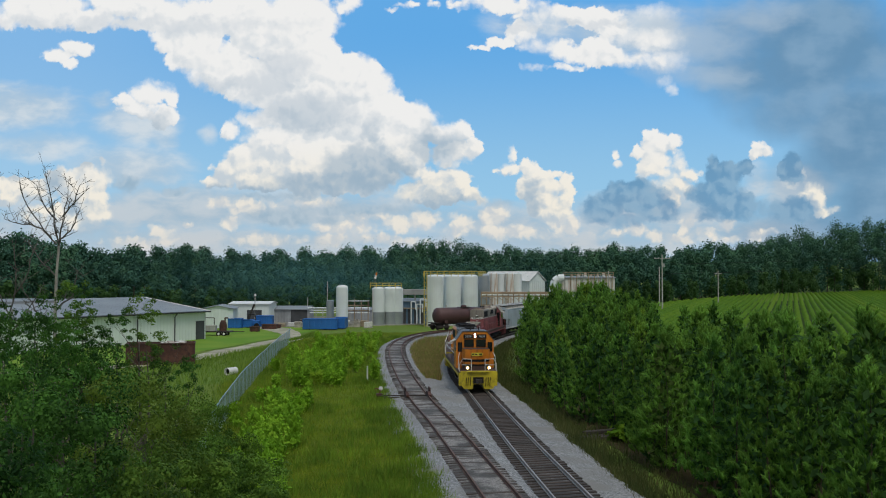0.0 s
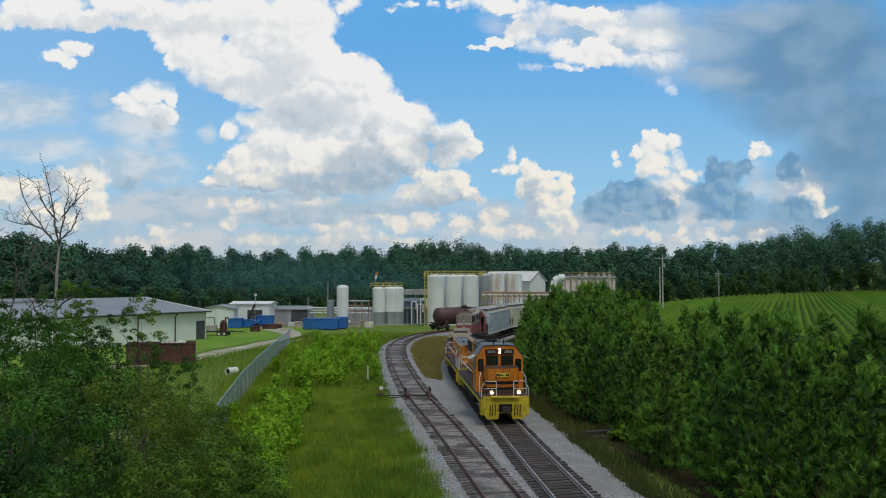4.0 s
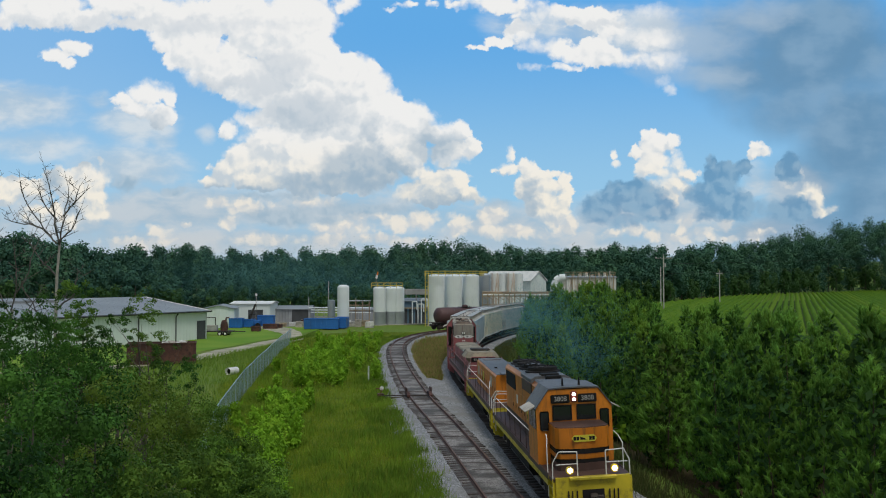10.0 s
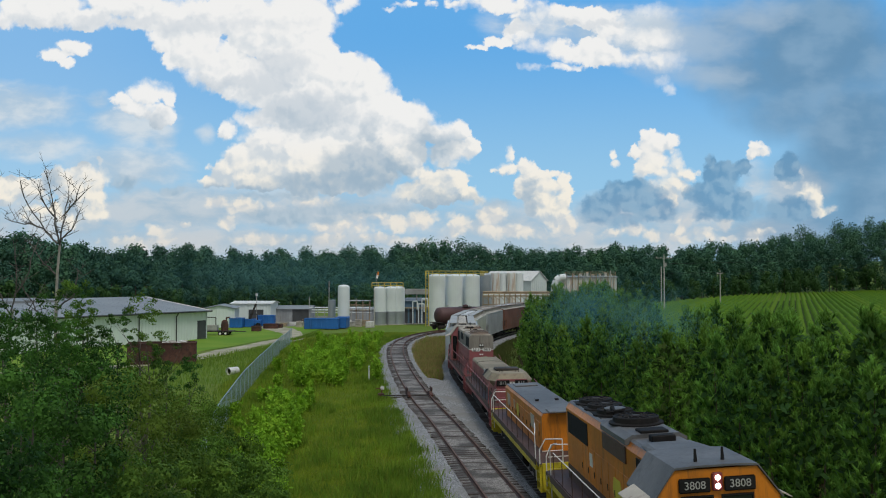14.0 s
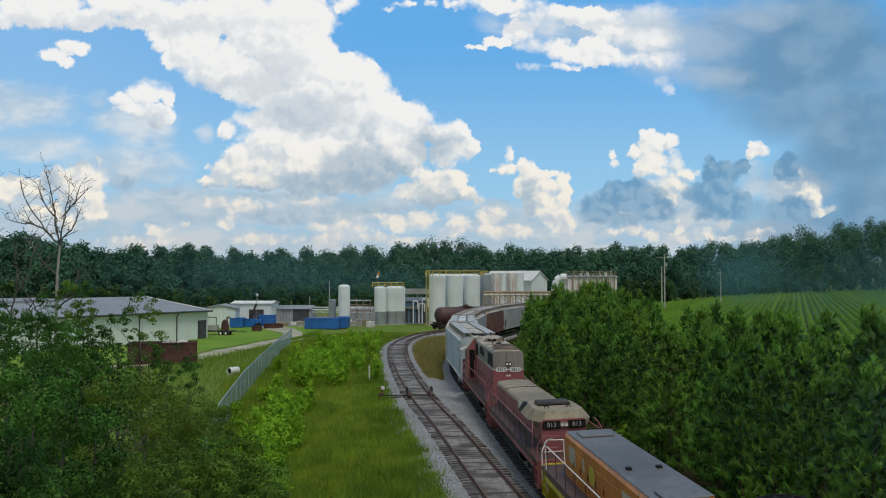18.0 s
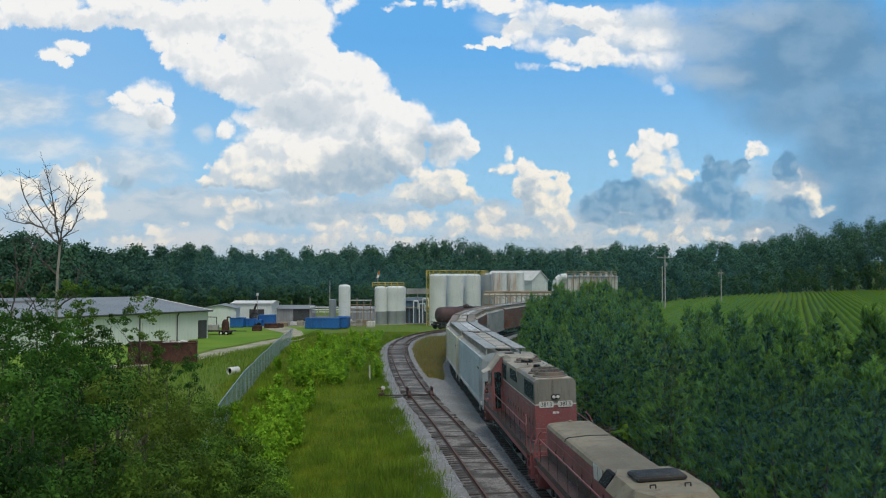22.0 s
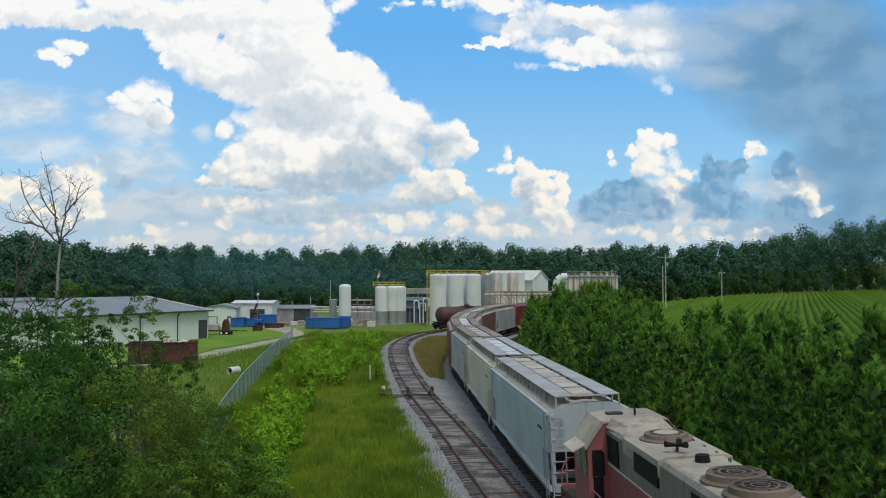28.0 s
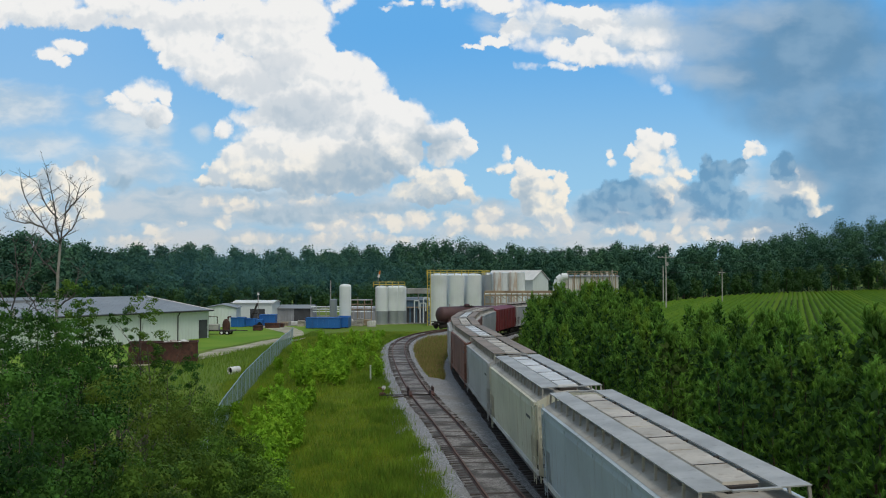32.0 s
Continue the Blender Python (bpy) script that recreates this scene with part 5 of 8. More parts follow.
def hopper(label, body, hatch, half=6.9, board=None, sill=None):
    """A curved-side covered hopper: body, end slopes, roof with running boards, hatches, ladders, side sill and trucks."""
    c = thing("covered_hopper", label, "hopper car", "covered hoppers of the train")
    w = 1.60
    sec = [(-w + 0.02, 1.15), (-w, 1.75), (-w, 3.65), (-w + 0.10, 3.98), (-1.0, 4.22), (0, 4.30), (1.0, 4.22), (w - 0.10, 3.98), (w, 3.65), (w, 1.75), (w - 0.02, 1.15)]
    part("body", Geo().prism(sec, -half + 1.25, half - 1.25, 1), body, c)
    top = [(-w, 2.45), (-w, 3.65), (-w + 0.10, 3.98), (-1.0, 4.22), (0, 4.30), (1.0, 4.22), (w - 0.10, 3.98), (w, 3.65), (w, 2.45)]
    for s in (-1, 1):
        part("end_sheet", Geo().prism(top, *sorted((s * half, s * (half - 1.25))), 1), body, c)
        part("slope_sheet", Geo().prism([(s * half, 2.45), (s * (half - 1.25), 1.5), (s * (half - 1.25), 2.45)], -1.35, 1.35, 0), M_GRIME, c)
        part("end_platform", Geo().box(-1.45, 1.45, *sorted((s * (half + 0.15), s * (half - 1.2))), 1.08, 1.14), M_GRIME, c)
        part("brake_gear", Geo().box(-0.55, 0.2, *sorted((s * (half - 0.2), s * (half - 0.7))), 1.14, 1.9, 0.05), M_GRIME, c)
        for x in (-w + 0.06, w - 0.06):
            part("side_post", Geo().box(x - 0.05, x + 0.05, s * (half - 0.65) - 0.05, s * (half - 0.65) + 0.05, 1.1, 2.5), body, c)
    low = [(-half + 1.3, 1.9), (half - 1.3, 1.9), (half - 2.6, 0.9), (-half + 2.6, 0.9)]
    part("bottom_bins", Geo().prism(low, -1.2, 1.2, 0), body, c)
    for yy in (-2.6, 0, 2.6):
        part("outlet_gate", Geo().loft([[(-0.35, yy - 0.4, 0.35), (0.35, yy - 0.4, 0.35), (0.35, yy + 0.4, 0.35), (-0.35, yy + 0.4, 0.35)],
                                        [(-1.1, yy - 1.1, 1.15), (1.1, yy - 1.1, 1.15), (1.1, yy + 1.1, 1.15), (-1.1, yy + 1.1, 1.15)]]), M_GRIME, c)
    board = board or M_WALKTAN
    for s in (-1, 1):
        part("roof_sheet", Geo().prism([(s * (w - 0.11), 3.99), (s * 1.0, 4.228), (0, 4.306), (0, 4.312), (s * 1.0, 4.236), (s * (w - 0.10), 3.998)], -half + 0.01, half - 0.01, 1), M_ROOFDUST, c, "dusty tan roof sheet")
        part("side_sill", Geo().box(*sorted((s * (w - 0.04), s * (w + 0.03))), -half - 0.2, half + 0.2, 1.02, 1.22), sill or body, c)
        for k in range(1, 4):
            yy = -half + 2 * half * k / 4
            part("panel_seam", Geo().box(*sorted((s * (w - 0.01), s * (w + 0.006))), yy - 0.03, yy + 0.03, 1.25, 3.80), body, c)
        part("eave_rail", Geo().box(*sorted((s * (w - 0.10), s * (w + 0.02))), -half, half, 3.86, 3.98), body, c)
        # running board with its brackets
        rb = part("running_board", Geo().box(*sorted((s * 0.54, s * 1.27)), -half, half, 4.53, 4.56), board, c, "weathered steel running board")
        for k in range(17):
            y = -half + 0.05 + (2 * half - 0.1) * k / 16
            part("bracket", Geo().prism([(s * 1.25, 4.535), (s * 1.28, 4.09), (s * 1.21, 4.12), (s * 1.18, 4.535)], y - 0.03, y + 0.03, 1), M_ROOFDUST, rb)
        for k in range(2):
            y = s * half
            part("end_post", Geo().box(*sorted(((1 - 2 * k) * (w - 0.22), (1 - 2 * k) * (w - 0.06))), min(y, y + s * 0.18), max(y, y + s * 0.18), 1.0, 3.9), body, c)
        part("end_walkway", Geo().box(-0.55, 0.55, min(s * half, s * (half + 0.12)), max(s * half, s * (half + 0.12)), 4.53, 4.57), M_WALKWAY, c)
        part("end_sill", Geo().box(-1.45, 1.45, min(s * half, s * (half + 0.22)), max(s * half, s * (half + 0.22)), 0.95, 1.25, 0.02), body, c)
        lad = Geo()
        for xx in (1.50, 0.98):
            lad.box(xx - 0.02, xx + 0.02, *sorted((s * (half + 0.19), s * (half + 0.23))), 0.7, 4.1)
        for k in range(8):
            lad.box(0.98, 1.50, *sorted((s * (half + 0.195), s * (half + 0.225))), 0.85 + 0.42 * k, 0.89 + 0.42 * k)
        part("end_ladder", lad, body, c)
        sl = Geo()
        for yy in (s * (half - 0.12), s * (half - 0.6)):
            sl.box(w + 0.02, w + 0.05, yy - 0.02, yy + 0.02, 0.6, 4.0)
        for k in range(8):
            sl.box(w + 0.025, w + 0.05, *sorted((s * (half - 0.12), s * (half - 0.6))), 0.8 + 0.42 * k, 0.83 + 0.42 * k)
        part("side_ladder", sl, body, c)
        truck(c, s * (half - 1.15), 1.78, 0.46)
        coupler(c, s * (half + 0.2), s * 0.9)
    # hatch trough along the ridge
    part("hatch_coaming", Geo().box(-0.36, 0.36, -half + 0.7, half - 0.7, 4.26, 4.46, 0.02), M_GRIME, c)
    n = 4
    for k in range(n):
        a = -half + 0.75 + (2 * half - 1.5) * k / n
        b = a + (2 * half - 1.5) / n - 0.05
        h = part("hatch_cover", Geo().loft([[(-0.44, a, 4.46), (0.44, a, 4.46), (0.44, b, 4.46), (-0.44, b, 4.46)], [(-0.40, a + .03, 4.53), (0.40, a + .03, 4.53), (0.40, b - .03, 4.53), (-0.40, b - .03, 4.53)]]), hatch, c)
        for f in (0.3, 0.7):
            part("batten", Geo().box(-0.50, -0.38, a + (b - a) * f - 0.05, a + (b - a) * f + 0.05, 4.44, 4.57, 0.015), M_GRIME, h)
        part("batten", Geo().box(-0.42, 0.42, (a + b) / 2 - 0.02, (a + b) / 2 + 0.02, 4.53, 4.545), M_GRIME, h)
    bars(c, "side_marks", w + 0.006, half - 1.2, half - 2.2, 3.1, M_DARKTRIM, "x", 4, 0.12)
    bars(c, "end_marks", half + 0.004, -0.62, -1.10, 3.74, M_DARKTRIM, count=4, h=0.12)
    bars(c, "end_marks", half + 0.004, -0.62, -1.10, 3.52, M_DARKTRIM, count=5, h=0.12)
    return c


def gondola():
    """High dark red open car with ribs."""
    c = thing("box_car", "dark red ribbed freight car", "freight car", "cars of the train")
    half, w = 6.9, 1.5
    part("body", Geo().prism([(-w, 1.1), (-w, 4.1), (-0.7, 4.4), (0.7, 4.4), (w, 4.1), (w, 1.1)], -half, half, 1), M_BOXRED, c)
    for s in (-1, 1):
        for k in range(12):
            y = -half + 0.3 + (2 * half - 0.6) * k / 11
            part("side_rib", Geo().box(*sorted((s * w, s * (w + 0.08))), y - 0.07, y + 0.07, 1.1, 4.0), M_BOXRED, c)
        truck(c, s * (half - 1.3), 1.78, 0.46)
        coupler(c, s * (half + 0.2), s * 0.9)
    return c


# order of the train, front to rear: object, length over couplers
CONSIST = [(lead_engine(), 17.7),
           (slug("orange_slug", "orange cabless locomotive with flat grey roof and yellow sill", M_ORANGE, M_GREYROOF, M_YELLOW, M_WHITE, None, -5.5, 5.1, 3.2), 16.3),
           (slug("red_slug", "faded red cabless locomotive with flared tan roof", M_MAROON, M_TANROOF, M_MAROON, M_MAROON, "813", -7.8, 6.4, 2.95), 16.3),
           (rear_engine(), 18.2)]
BLUE_HOPPER = hopper("pale blue-grey covered hopper car with tan hatches", M_HOPBLUE, M_HATCH, 8.15, M_WALKWAY, M_HATCHWHITE)
CREAM_HOPPER = hopper("cream covered hopper car with white hatches and rust stains", M_HOPCREAM, M_HATCHWHITE, 7.2, M_WALKWAY, M_HATCHWHITE)
GREY_HOPPER = hopper("light grey covered hopper car, weathered", M_HOPGREY, M_HATCH)
BROWN_HOPPER = hopper("rust-brown covered hopper car with pale hatches", M_HOPBROWN, M_HATCHWHITE)


def copied(ob):
    """Another car of the same make, whose wheels turn too."""
    c = copy_thing(ob, Matrix())
    own = [o for o in ob.children if o.name.startswith("wheelset")]
    new_ones = [o for o in c.children if o.name.startswith("wheelset")]
    table = {o.name: (y, r) for o, y, r in AXLES}
    for a, b in zip(own, new_ones):
        AXLES.append((b, *table[a.name]))
    return c


HOPPER_LEN = 15.3
for car in (BLUE_HOPPER, CREAM_HOPPER, GREY_HOPPER, BROWN_HOPPER, copied(GREY_HOPPER), copied(BROWN_HOPPER), copied(GREY_HOPPER), gondola(), copied(GREY_HOPPER)):
    CONSIST.append((car, {BLUE_HOPPER: 17.9, CREAM_HOPPER: 16.0}.get(car, HOPPER_LEN)))


def car_pose(s, length):
    """A car whose middle is s metres along: it stands on the line at its two trucks."""
    d = length * 0.34
    xa, ya, _ = main_line(s - d)
    xb, yb, _ = main_line(s + d)
    tilt = bank((ya + yb) / 2)
    return pose((xa + xb) / 2, (ya + yb) / 2, 0.7535 * math.tan(radians(tilt)), 0, tilt, math.degrees(math.atan2(-(xa - xb), ya - yb)))


def key_train():
    s = S_FRONT
    times = [k * 1.0 for k in range(33)]
    for ob, length in CONSIST:
        mid = s + length / 2
        walk(ob, [(t, car_pose(mid - SPEED * t, length)) for t in times])
        s += length
    fine = [k / 6 for k in range(193)]
    for w, y, r in AXLES:
        walk(w, [(t, pose(0, y, r, -math.degrees(SPEED * t / r) % 360)) for t in fine])


# ---------------------------------------------------------------- diesel smoke
def smoke_material():
    mat, n, bsdf, out = new_material("diesel_smoke")
    bsdf.inputs["Base Color"].default_value = (0.15, 0.37, 0.40, 1)
    bsdf.inputs["Roughness"].default_value = 1.0
    bsdf.inputs["Specular IOR Level"].default_value = 0.0
    tr = n.node("ShaderNodeBsdfTranslucent", {"Color": (0.15, 0.37, 0.40)})
    n.put(out.inputs["Surface"], n.node("ShaderNodeMixShader", [0.5, bsdf.outputs[0], tr]))
    return mat


M_SMOKE = smoke_material()


def smoke(count, spread, size, seed, cores=16):
    """A puff: very many specks, thick in the cores and thinning outwards."""
    rng = np.random.default_rng(seed)
    spread = np.array(spread)
    heart = rng.normal(0, 0.62, (cores, 3)) * spread
    p = heart[rng.integers(0, cores, count)] + rng.normal(0, 0.55, (count, 3)) * spread * rng.uniform(0.5, 1.2, (count, 1))
    a, b = rng.normal(0, 1, (count, 3)), rng.normal(0, 1, (count, 3))
    vs = np.stack([p, p + unit(a) * size, p + unit(b) * size], 1).reshape(-1, 3)
    return solid("smoke_puff", (vs, np.arange(3 * count).reshape(-1, 3)), M_SMOKE, "thin blue-grey diesel smoke drifting over the trees", "smoke", "puffs of smoke", "stuff")


def drift(ob, rows):
    walk(ob, [(t, pose(x, y, z)) for t, x, y, z in rows])


PUFF_A = smoke(42000, (2.6, 2.6, 1.7), 0.027, 31)
PUFF_B = smoke(42000, (2.8, 2.8, 1.8), 0.027, 32)
PUFF_C = smoke(34000, (2.4, 2.4, 1.5), 0.025, 33)
PUFF_NEAR = smoke(170000, (5.8, 4.0, 3.6), 0.014, 34, 30)
PUFF_LOW = smoke(110000, (4.6, 3.6, 2.8), 0.014, 35, 24)
PUFF_LAST = smoke(120000, (3.6, 3.0, 1.9), 0.014, 37, 24)
PUFF_WOODS = smoke(150000, (32.0, 6.0, 4.2), 0.065, 36, 30)


def key_smoke():
    drift(PUFF_A, [(0, 15, 100, 1.0), (6, 13, 92, 1.6), (8, 9.6, 84, 4.4), (9.5, 8.6, 80, 5.9), (12, 9.8, 78, 6.2), (14, 12.0, 76, 6.6), (17, 20, 74, 8.5), (20, 33, 72, 11), (32, 90, 70, 22)])
    drift(PUFF_B, [(0, 13, 92, 0.6), (6, 11, 82, 1.4), (8.5, 8.0, 72, 4.2), (10, 7.4, 69, 5.6), (12, 9.4, 68, 5.9), (14, 12.5, 67, 6.2), (17, 20, 66, 8.0), (20, 33, 64, 10), (32, 90, 60, 20)])
    drift(PUFF_C, [(0, 13, 84, 0.6), (8, 11, 64, 1.4), (10, 8.4, 60, 4.0), (11.5, 8.4, 58, 5.4), (14, 12.5, 57, 6.4), (17, 21, 56, 8.0), (20, 34, 54, 10), (32, 90, 50, 20)])
    drift(PUFF_NEAR, [(0, 40, 14, 3), (15, 30, 16, 3.5), (17, 22, 20, 4.5), (18.5, 15, 23, 6.0), (20, 10.5, 25, 7.2), (21, 8.0, 26, 7.8), (22, 4.5, 27, 8.4), (23.5, -2.5, 27, 9.0), (25, -10, 28, 9.8), (28, -27, 29, 12), (32, -50, 30, 15)])
    drift(PUFF_LOW, [(0, 44, 16, 2), (16, 30, 18, 3), (18, 21, 24, 4.0), (20, 14.5, 26, 5.4), (21.5, 10.0, 27, 6.2), (23, 4.0, 27, 7.2), (24.5, -5.0, 28, 8.4), (26, -15, 29, 10), (28, -28, 30, 12), (32, -52, 30, 15)])
    drift(PUFF_LAST, [(0, 46, 14, 2), (19, 30, 16, 2.5), (21, 17, 21, 3.8), (22, 12, 23, 4.4), (23, 8.0, 24, 4.8), (24, 4.0, 24, 5.3), (25, -1.5, 24, 6.0), (26, -8, 24, 6.8), (28, -24, 25, 9), (32, -50, 27, 13)])
    drift(PUFF_WOODS, [(0, -18, 208, 8.0), (16, -26, 208, 8.6), (32, -36, 208, 9.4)])


def motions():
    key_train()
    key_smoke()
    walk(backdrop, [(0.0, pose(0, 0, EYE)), (32.0, pose(0, 0, EYE, 0, 0, 0.58))])


# ---------------------------------------------------------------- tracks
build_track("main_track", main_pts, 390.0, "worn main railway track on dark oily ties", M_BEDMAIN, M_RAILTOP, M_TIE, (2.9, 3.1), 110, 215, 0.0)
build_track("spur_track", spur_pts, SPUR_LEN, "rusty side track on grey weathered ties", M_BEDSPUR, M_RAILDULL, M_TIEGREY, (3.0, 2.6), 26, 130, 0.006, 0.028)


# ---------------------------------------------------------------- yard
def ground_patch(name, corners, lift, mat, label, category, cells=14):
    """A surface laid over the ground between four corners."""
    a, b, c, d = [np.array(p, float) for p in corners]
    vs, fs = [], []
    for j in range(cells + 1):
        for i in range(cells + 1):
            u, v = i / cells, j / cells
            p = (a * (1 - u) + b * u) * (1 - v) + (d * (1 - u) + c * u) * v
            vs.append((p[0], p[1], ground_height(*p) + lift))
    fs = [(j * (cells + 1) + i, j * (cells + 1) + i + 1, (j + 1) * (cells + 1) + i + 1, (j + 1) * (cells + 1) + i) for j in range(cells) for i in range(cells)]
    return solid(name, Geo().add(vs, fs), mat, label, category, kind="structure", smooth=True)


ground_patch("lawn", [(-80, 84), (-37, 84), (-19, 176), (-50, 176)], 0.05, M_LAWN, "bright mown lawn round the sheds", "lawn")
ground_patch("yard", [(-46, 166), (14, 185), (30, 215), (-80, 215)], 0.06, M_YARD, "pale gravel factory yard", "yard")
ground_patch("field", [(13, 66), (80, 58), (238, 392), (44, 226)], 0.02, M_SOIL, "sown field behind the pines", "field", 40)
verge_line = spur_pts[40:360] - np.stack([headings(spur_pts)[40:360, 1], -headings(spur_pts)[40:360, 0]], 1) * 7.5
solid("verge", strip(verge_line, 4.6, 5.2, 0.06, 0.3, 9), M_VERGE, "bright green grass verge beside the side track", "verge", kind="structure", smooth=True)
drive_pts, _ = spline([(-60, 78), (-44, 88), (-31.5, 100), (-27, 118), (-23.5, 138), (-27, 156), (-34, 172)], 60)
solid("drive", strip(drive_pts, 1.9, 1.9, 0.11, 0.30, 3), M_DRIVE, "pale gravel drive across the lawn", "drive", kind="structure", smooth=True)


def corrugated(g, p0, p1, z0, z1, pitch=0.6, depth=0.04):
    """Ribbed sheet wall between two ground points."""
    p0, p1 = np.array(p0, float), np.array(p1, float)
    d = p1 - p0
    ln = np.linalg.norm(d)
    d /= ln
    nrm = np.array((d[1], -d[0]))
    n = max(2, int(ln / pitch))
    pts = []
    for k in range(n):
        for u, o in ((0.0, 0), (0.55, 0), (0.65, depth), (0.9, depth)):
            pts.append(p0 + d * ln * (k + u) / n + nrm * o)
    pts.append(p1)
    g.loft([[(*p, z0) for p in pts], [(*p, z1) for p in pts]], caps=False, closed=False)


def long_shed():
    h = thing("long_shed", "long pale sheet-metal shed with low grey roof", "shed")
    c = np.array((-36.4, 139.0))
    along = np.array((-0.52, -0.855))
    back = np.array((-0.855, 0.52))
    L, W, z0, ze, zr = 36.0, 29.4, -0.7, 3.75, 5.65

    def at(a, b):
        return tuple(c + along * a + back * b)
    g = Geo()
    corrugated(g, at(0, 0), at(L, 0), z0, ze)
    part("front_wall", g, M_SHED, h)
    for a, name in ((0, "end_wall"), (L, "end_wall")):
        e = [(*at(a, 0), z0), (*at(a, W), z0), (*at(a, W), ze), (*at(a, W / 2), zr), (*at(a, 0), ze)]
        t = 0.2 if a == 0 else -0.2
        f = [(p[0] + along[0] * t, p[1] + along[1] * t, p[2]) for p in e]
        part(name, Geo().loft([e, f]), M_SHED, h)
    part("back_wall", Geo().add([(*at(0, W), z0), (*at(L, W), z0), (*at(L, W), ze), (*at(0, W), ze)], [(0, 1, 2, 3)]), M_SHED, h)
    for b0, b1, za, zb in ((-0.6, W / 2, ze - 0.06, zr + 0.03), (W + 0.6, W / 2, ze - 0.06, zr + 0.03)):
        n = 40
        for k in range(n):
            a0, a1 = -0.4 + (L + 0.8) * k / n, -0.4 + (L + 0.8) * (k + 1) / n - 0.03
            q = [(*at(a0, b0), za), (*at(a1, b0), za), (*at(a1, b1), zb), (*at(a0, b1), zb)]
            part("roof_sheet", Geo().loft([q, [(x, y, z + 0.06) for x, y, z in q]]), M_SHEDROOF, h)
    gut = [(*at(-0.4, -0.62), ze - 0.05), (*at(L + 0.4, -0.62), ze - 0.05)]
    part("gutter", Geo().tube(gut, 0.14, 6), M_DARKTRIM, h, "dark gutter")
    for a in (6.2, 13.0, 21.5, 29.0):
        part("downpipe", Geo().tube([(*at(a, -0.62), ze - 0.1), (*at(a, -0.12), ze - 0.7), (*at(a, -0.12), z0)], 0.09, 6), M_DARKTRIM, h)
    # The wall is uncut: a dark panel paints the shade inside the opening.
    part("doorway", Geo().loft([[(*at(a, b), z0) for a, b in ((0.3, -0.06), (2.0, -0.06), (2.0, 0.1), (0.3, 0.1))], [(*at(a, b), 2.3) for a, b in ((0.3, -0.06), (2.0, -0.06), (2.0, 0.1), (0.3, 0.1))]]), M_DARKTRIM, h, "dark panel for the shade in an open door")
    part("gable_flashing", Geo().tube([(*at(-0.42, -0.6), ze + 0.0), (*at(-0.42, W / 2), zr + 0.08)], 0.10, 5), M_WHITE, h)
    part("roof_step", Geo().loft([[(*at(a, b), zz) for a, b, zz in ((18, W / 2 - 3.2, zr - 0.36), (L, W / 2 - 3.2, zr - 0.36), (L, W / 2, zr + 0.05), (18, W / 2, zr + 0.05))],
                                  [(*at(a, b), zz + 0.35) for a, b, zz in ((18, W / 2 - 3.2, zr - 0.36), (L, W / 2 - 3.2, zr - 0.36), (L, W / 2, zr - 0.05), (18, W / 2, zr - 0.05))]]), M_SHEDROOF, h)


def small_shed(name, label, x, y, w, d, ze, zr, wall, roof, door=None, rz=0.0, ridge="y"):
    """A plain shed centred on x, y: walls, two roof slopes, a door."""
    z0 = ground_height(x, y) - 0.1
    h = thing(name, label, "shed", at=pose(x, y, 0, 0, 0, rz))
    for p, q in (((-w / 2, -d / 2), (w / 2, -d / 2)), ((w / 2, -d / 2), (w / 2, d / 2)), ((w / 2, d / 2), (-w / 2, d / 2)), ((-w / 2, d / 2), (-w / 2, -d / 2))):
        g = Geo()
        corrugated(g, p, q, z0, ze)
        part("wall", g, wall, h)
    if ridge == "y":
        for s in (-1, 1):
            part("roof", Geo().prism([(s * (w / 2 + 0.3), ze - 0.05), (0, zr), (0, zr + 0.08), (s * (w / 2 + 0.3), ze + 0.05)], -d / 2 - 0.3, d / 2 + 0.3, 1), roof, h)
        for yy in (-d / 2 + 0.01, d / 2 - 0.06):
            part("gable", Geo().prism([(-w / 2, ze - 0.1), (0, zr), (w / 2, ze - 0.1)], yy, yy + 0.05, 1), wall, h)
    else:
        for s in (-1, 1):
            part("roof", Geo().prism([(s * (d / 2 + 0.3), ze - 0.05), (0, zr), (0, zr + 0.08), (s * (d / 2 + 0.3), ze + 0.05)], -w / 2 - 0.3, w / 2 + 0.3, 0), roof, h)
        for xx in (-w / 2 + 0.01, w / 2 - 0.06):
            part("gable", Geo().prism([(-d / 2, ze - 0.1), (0, zr), (d / 2, ze - 0.1)], xx, xx + 0.05, 0), wall, h)
    if door:
        dx, dw, dz = door
        # Dark box on the wall, coloured as the unlit inside.
        part("doorway", Geo().box(dx - dw / 2, dx + dw / 2, -d / 2 - 0.08, -d / 2 + 0.02, z0, dz, 0.01), M_DARKTRIM, h)
    return h


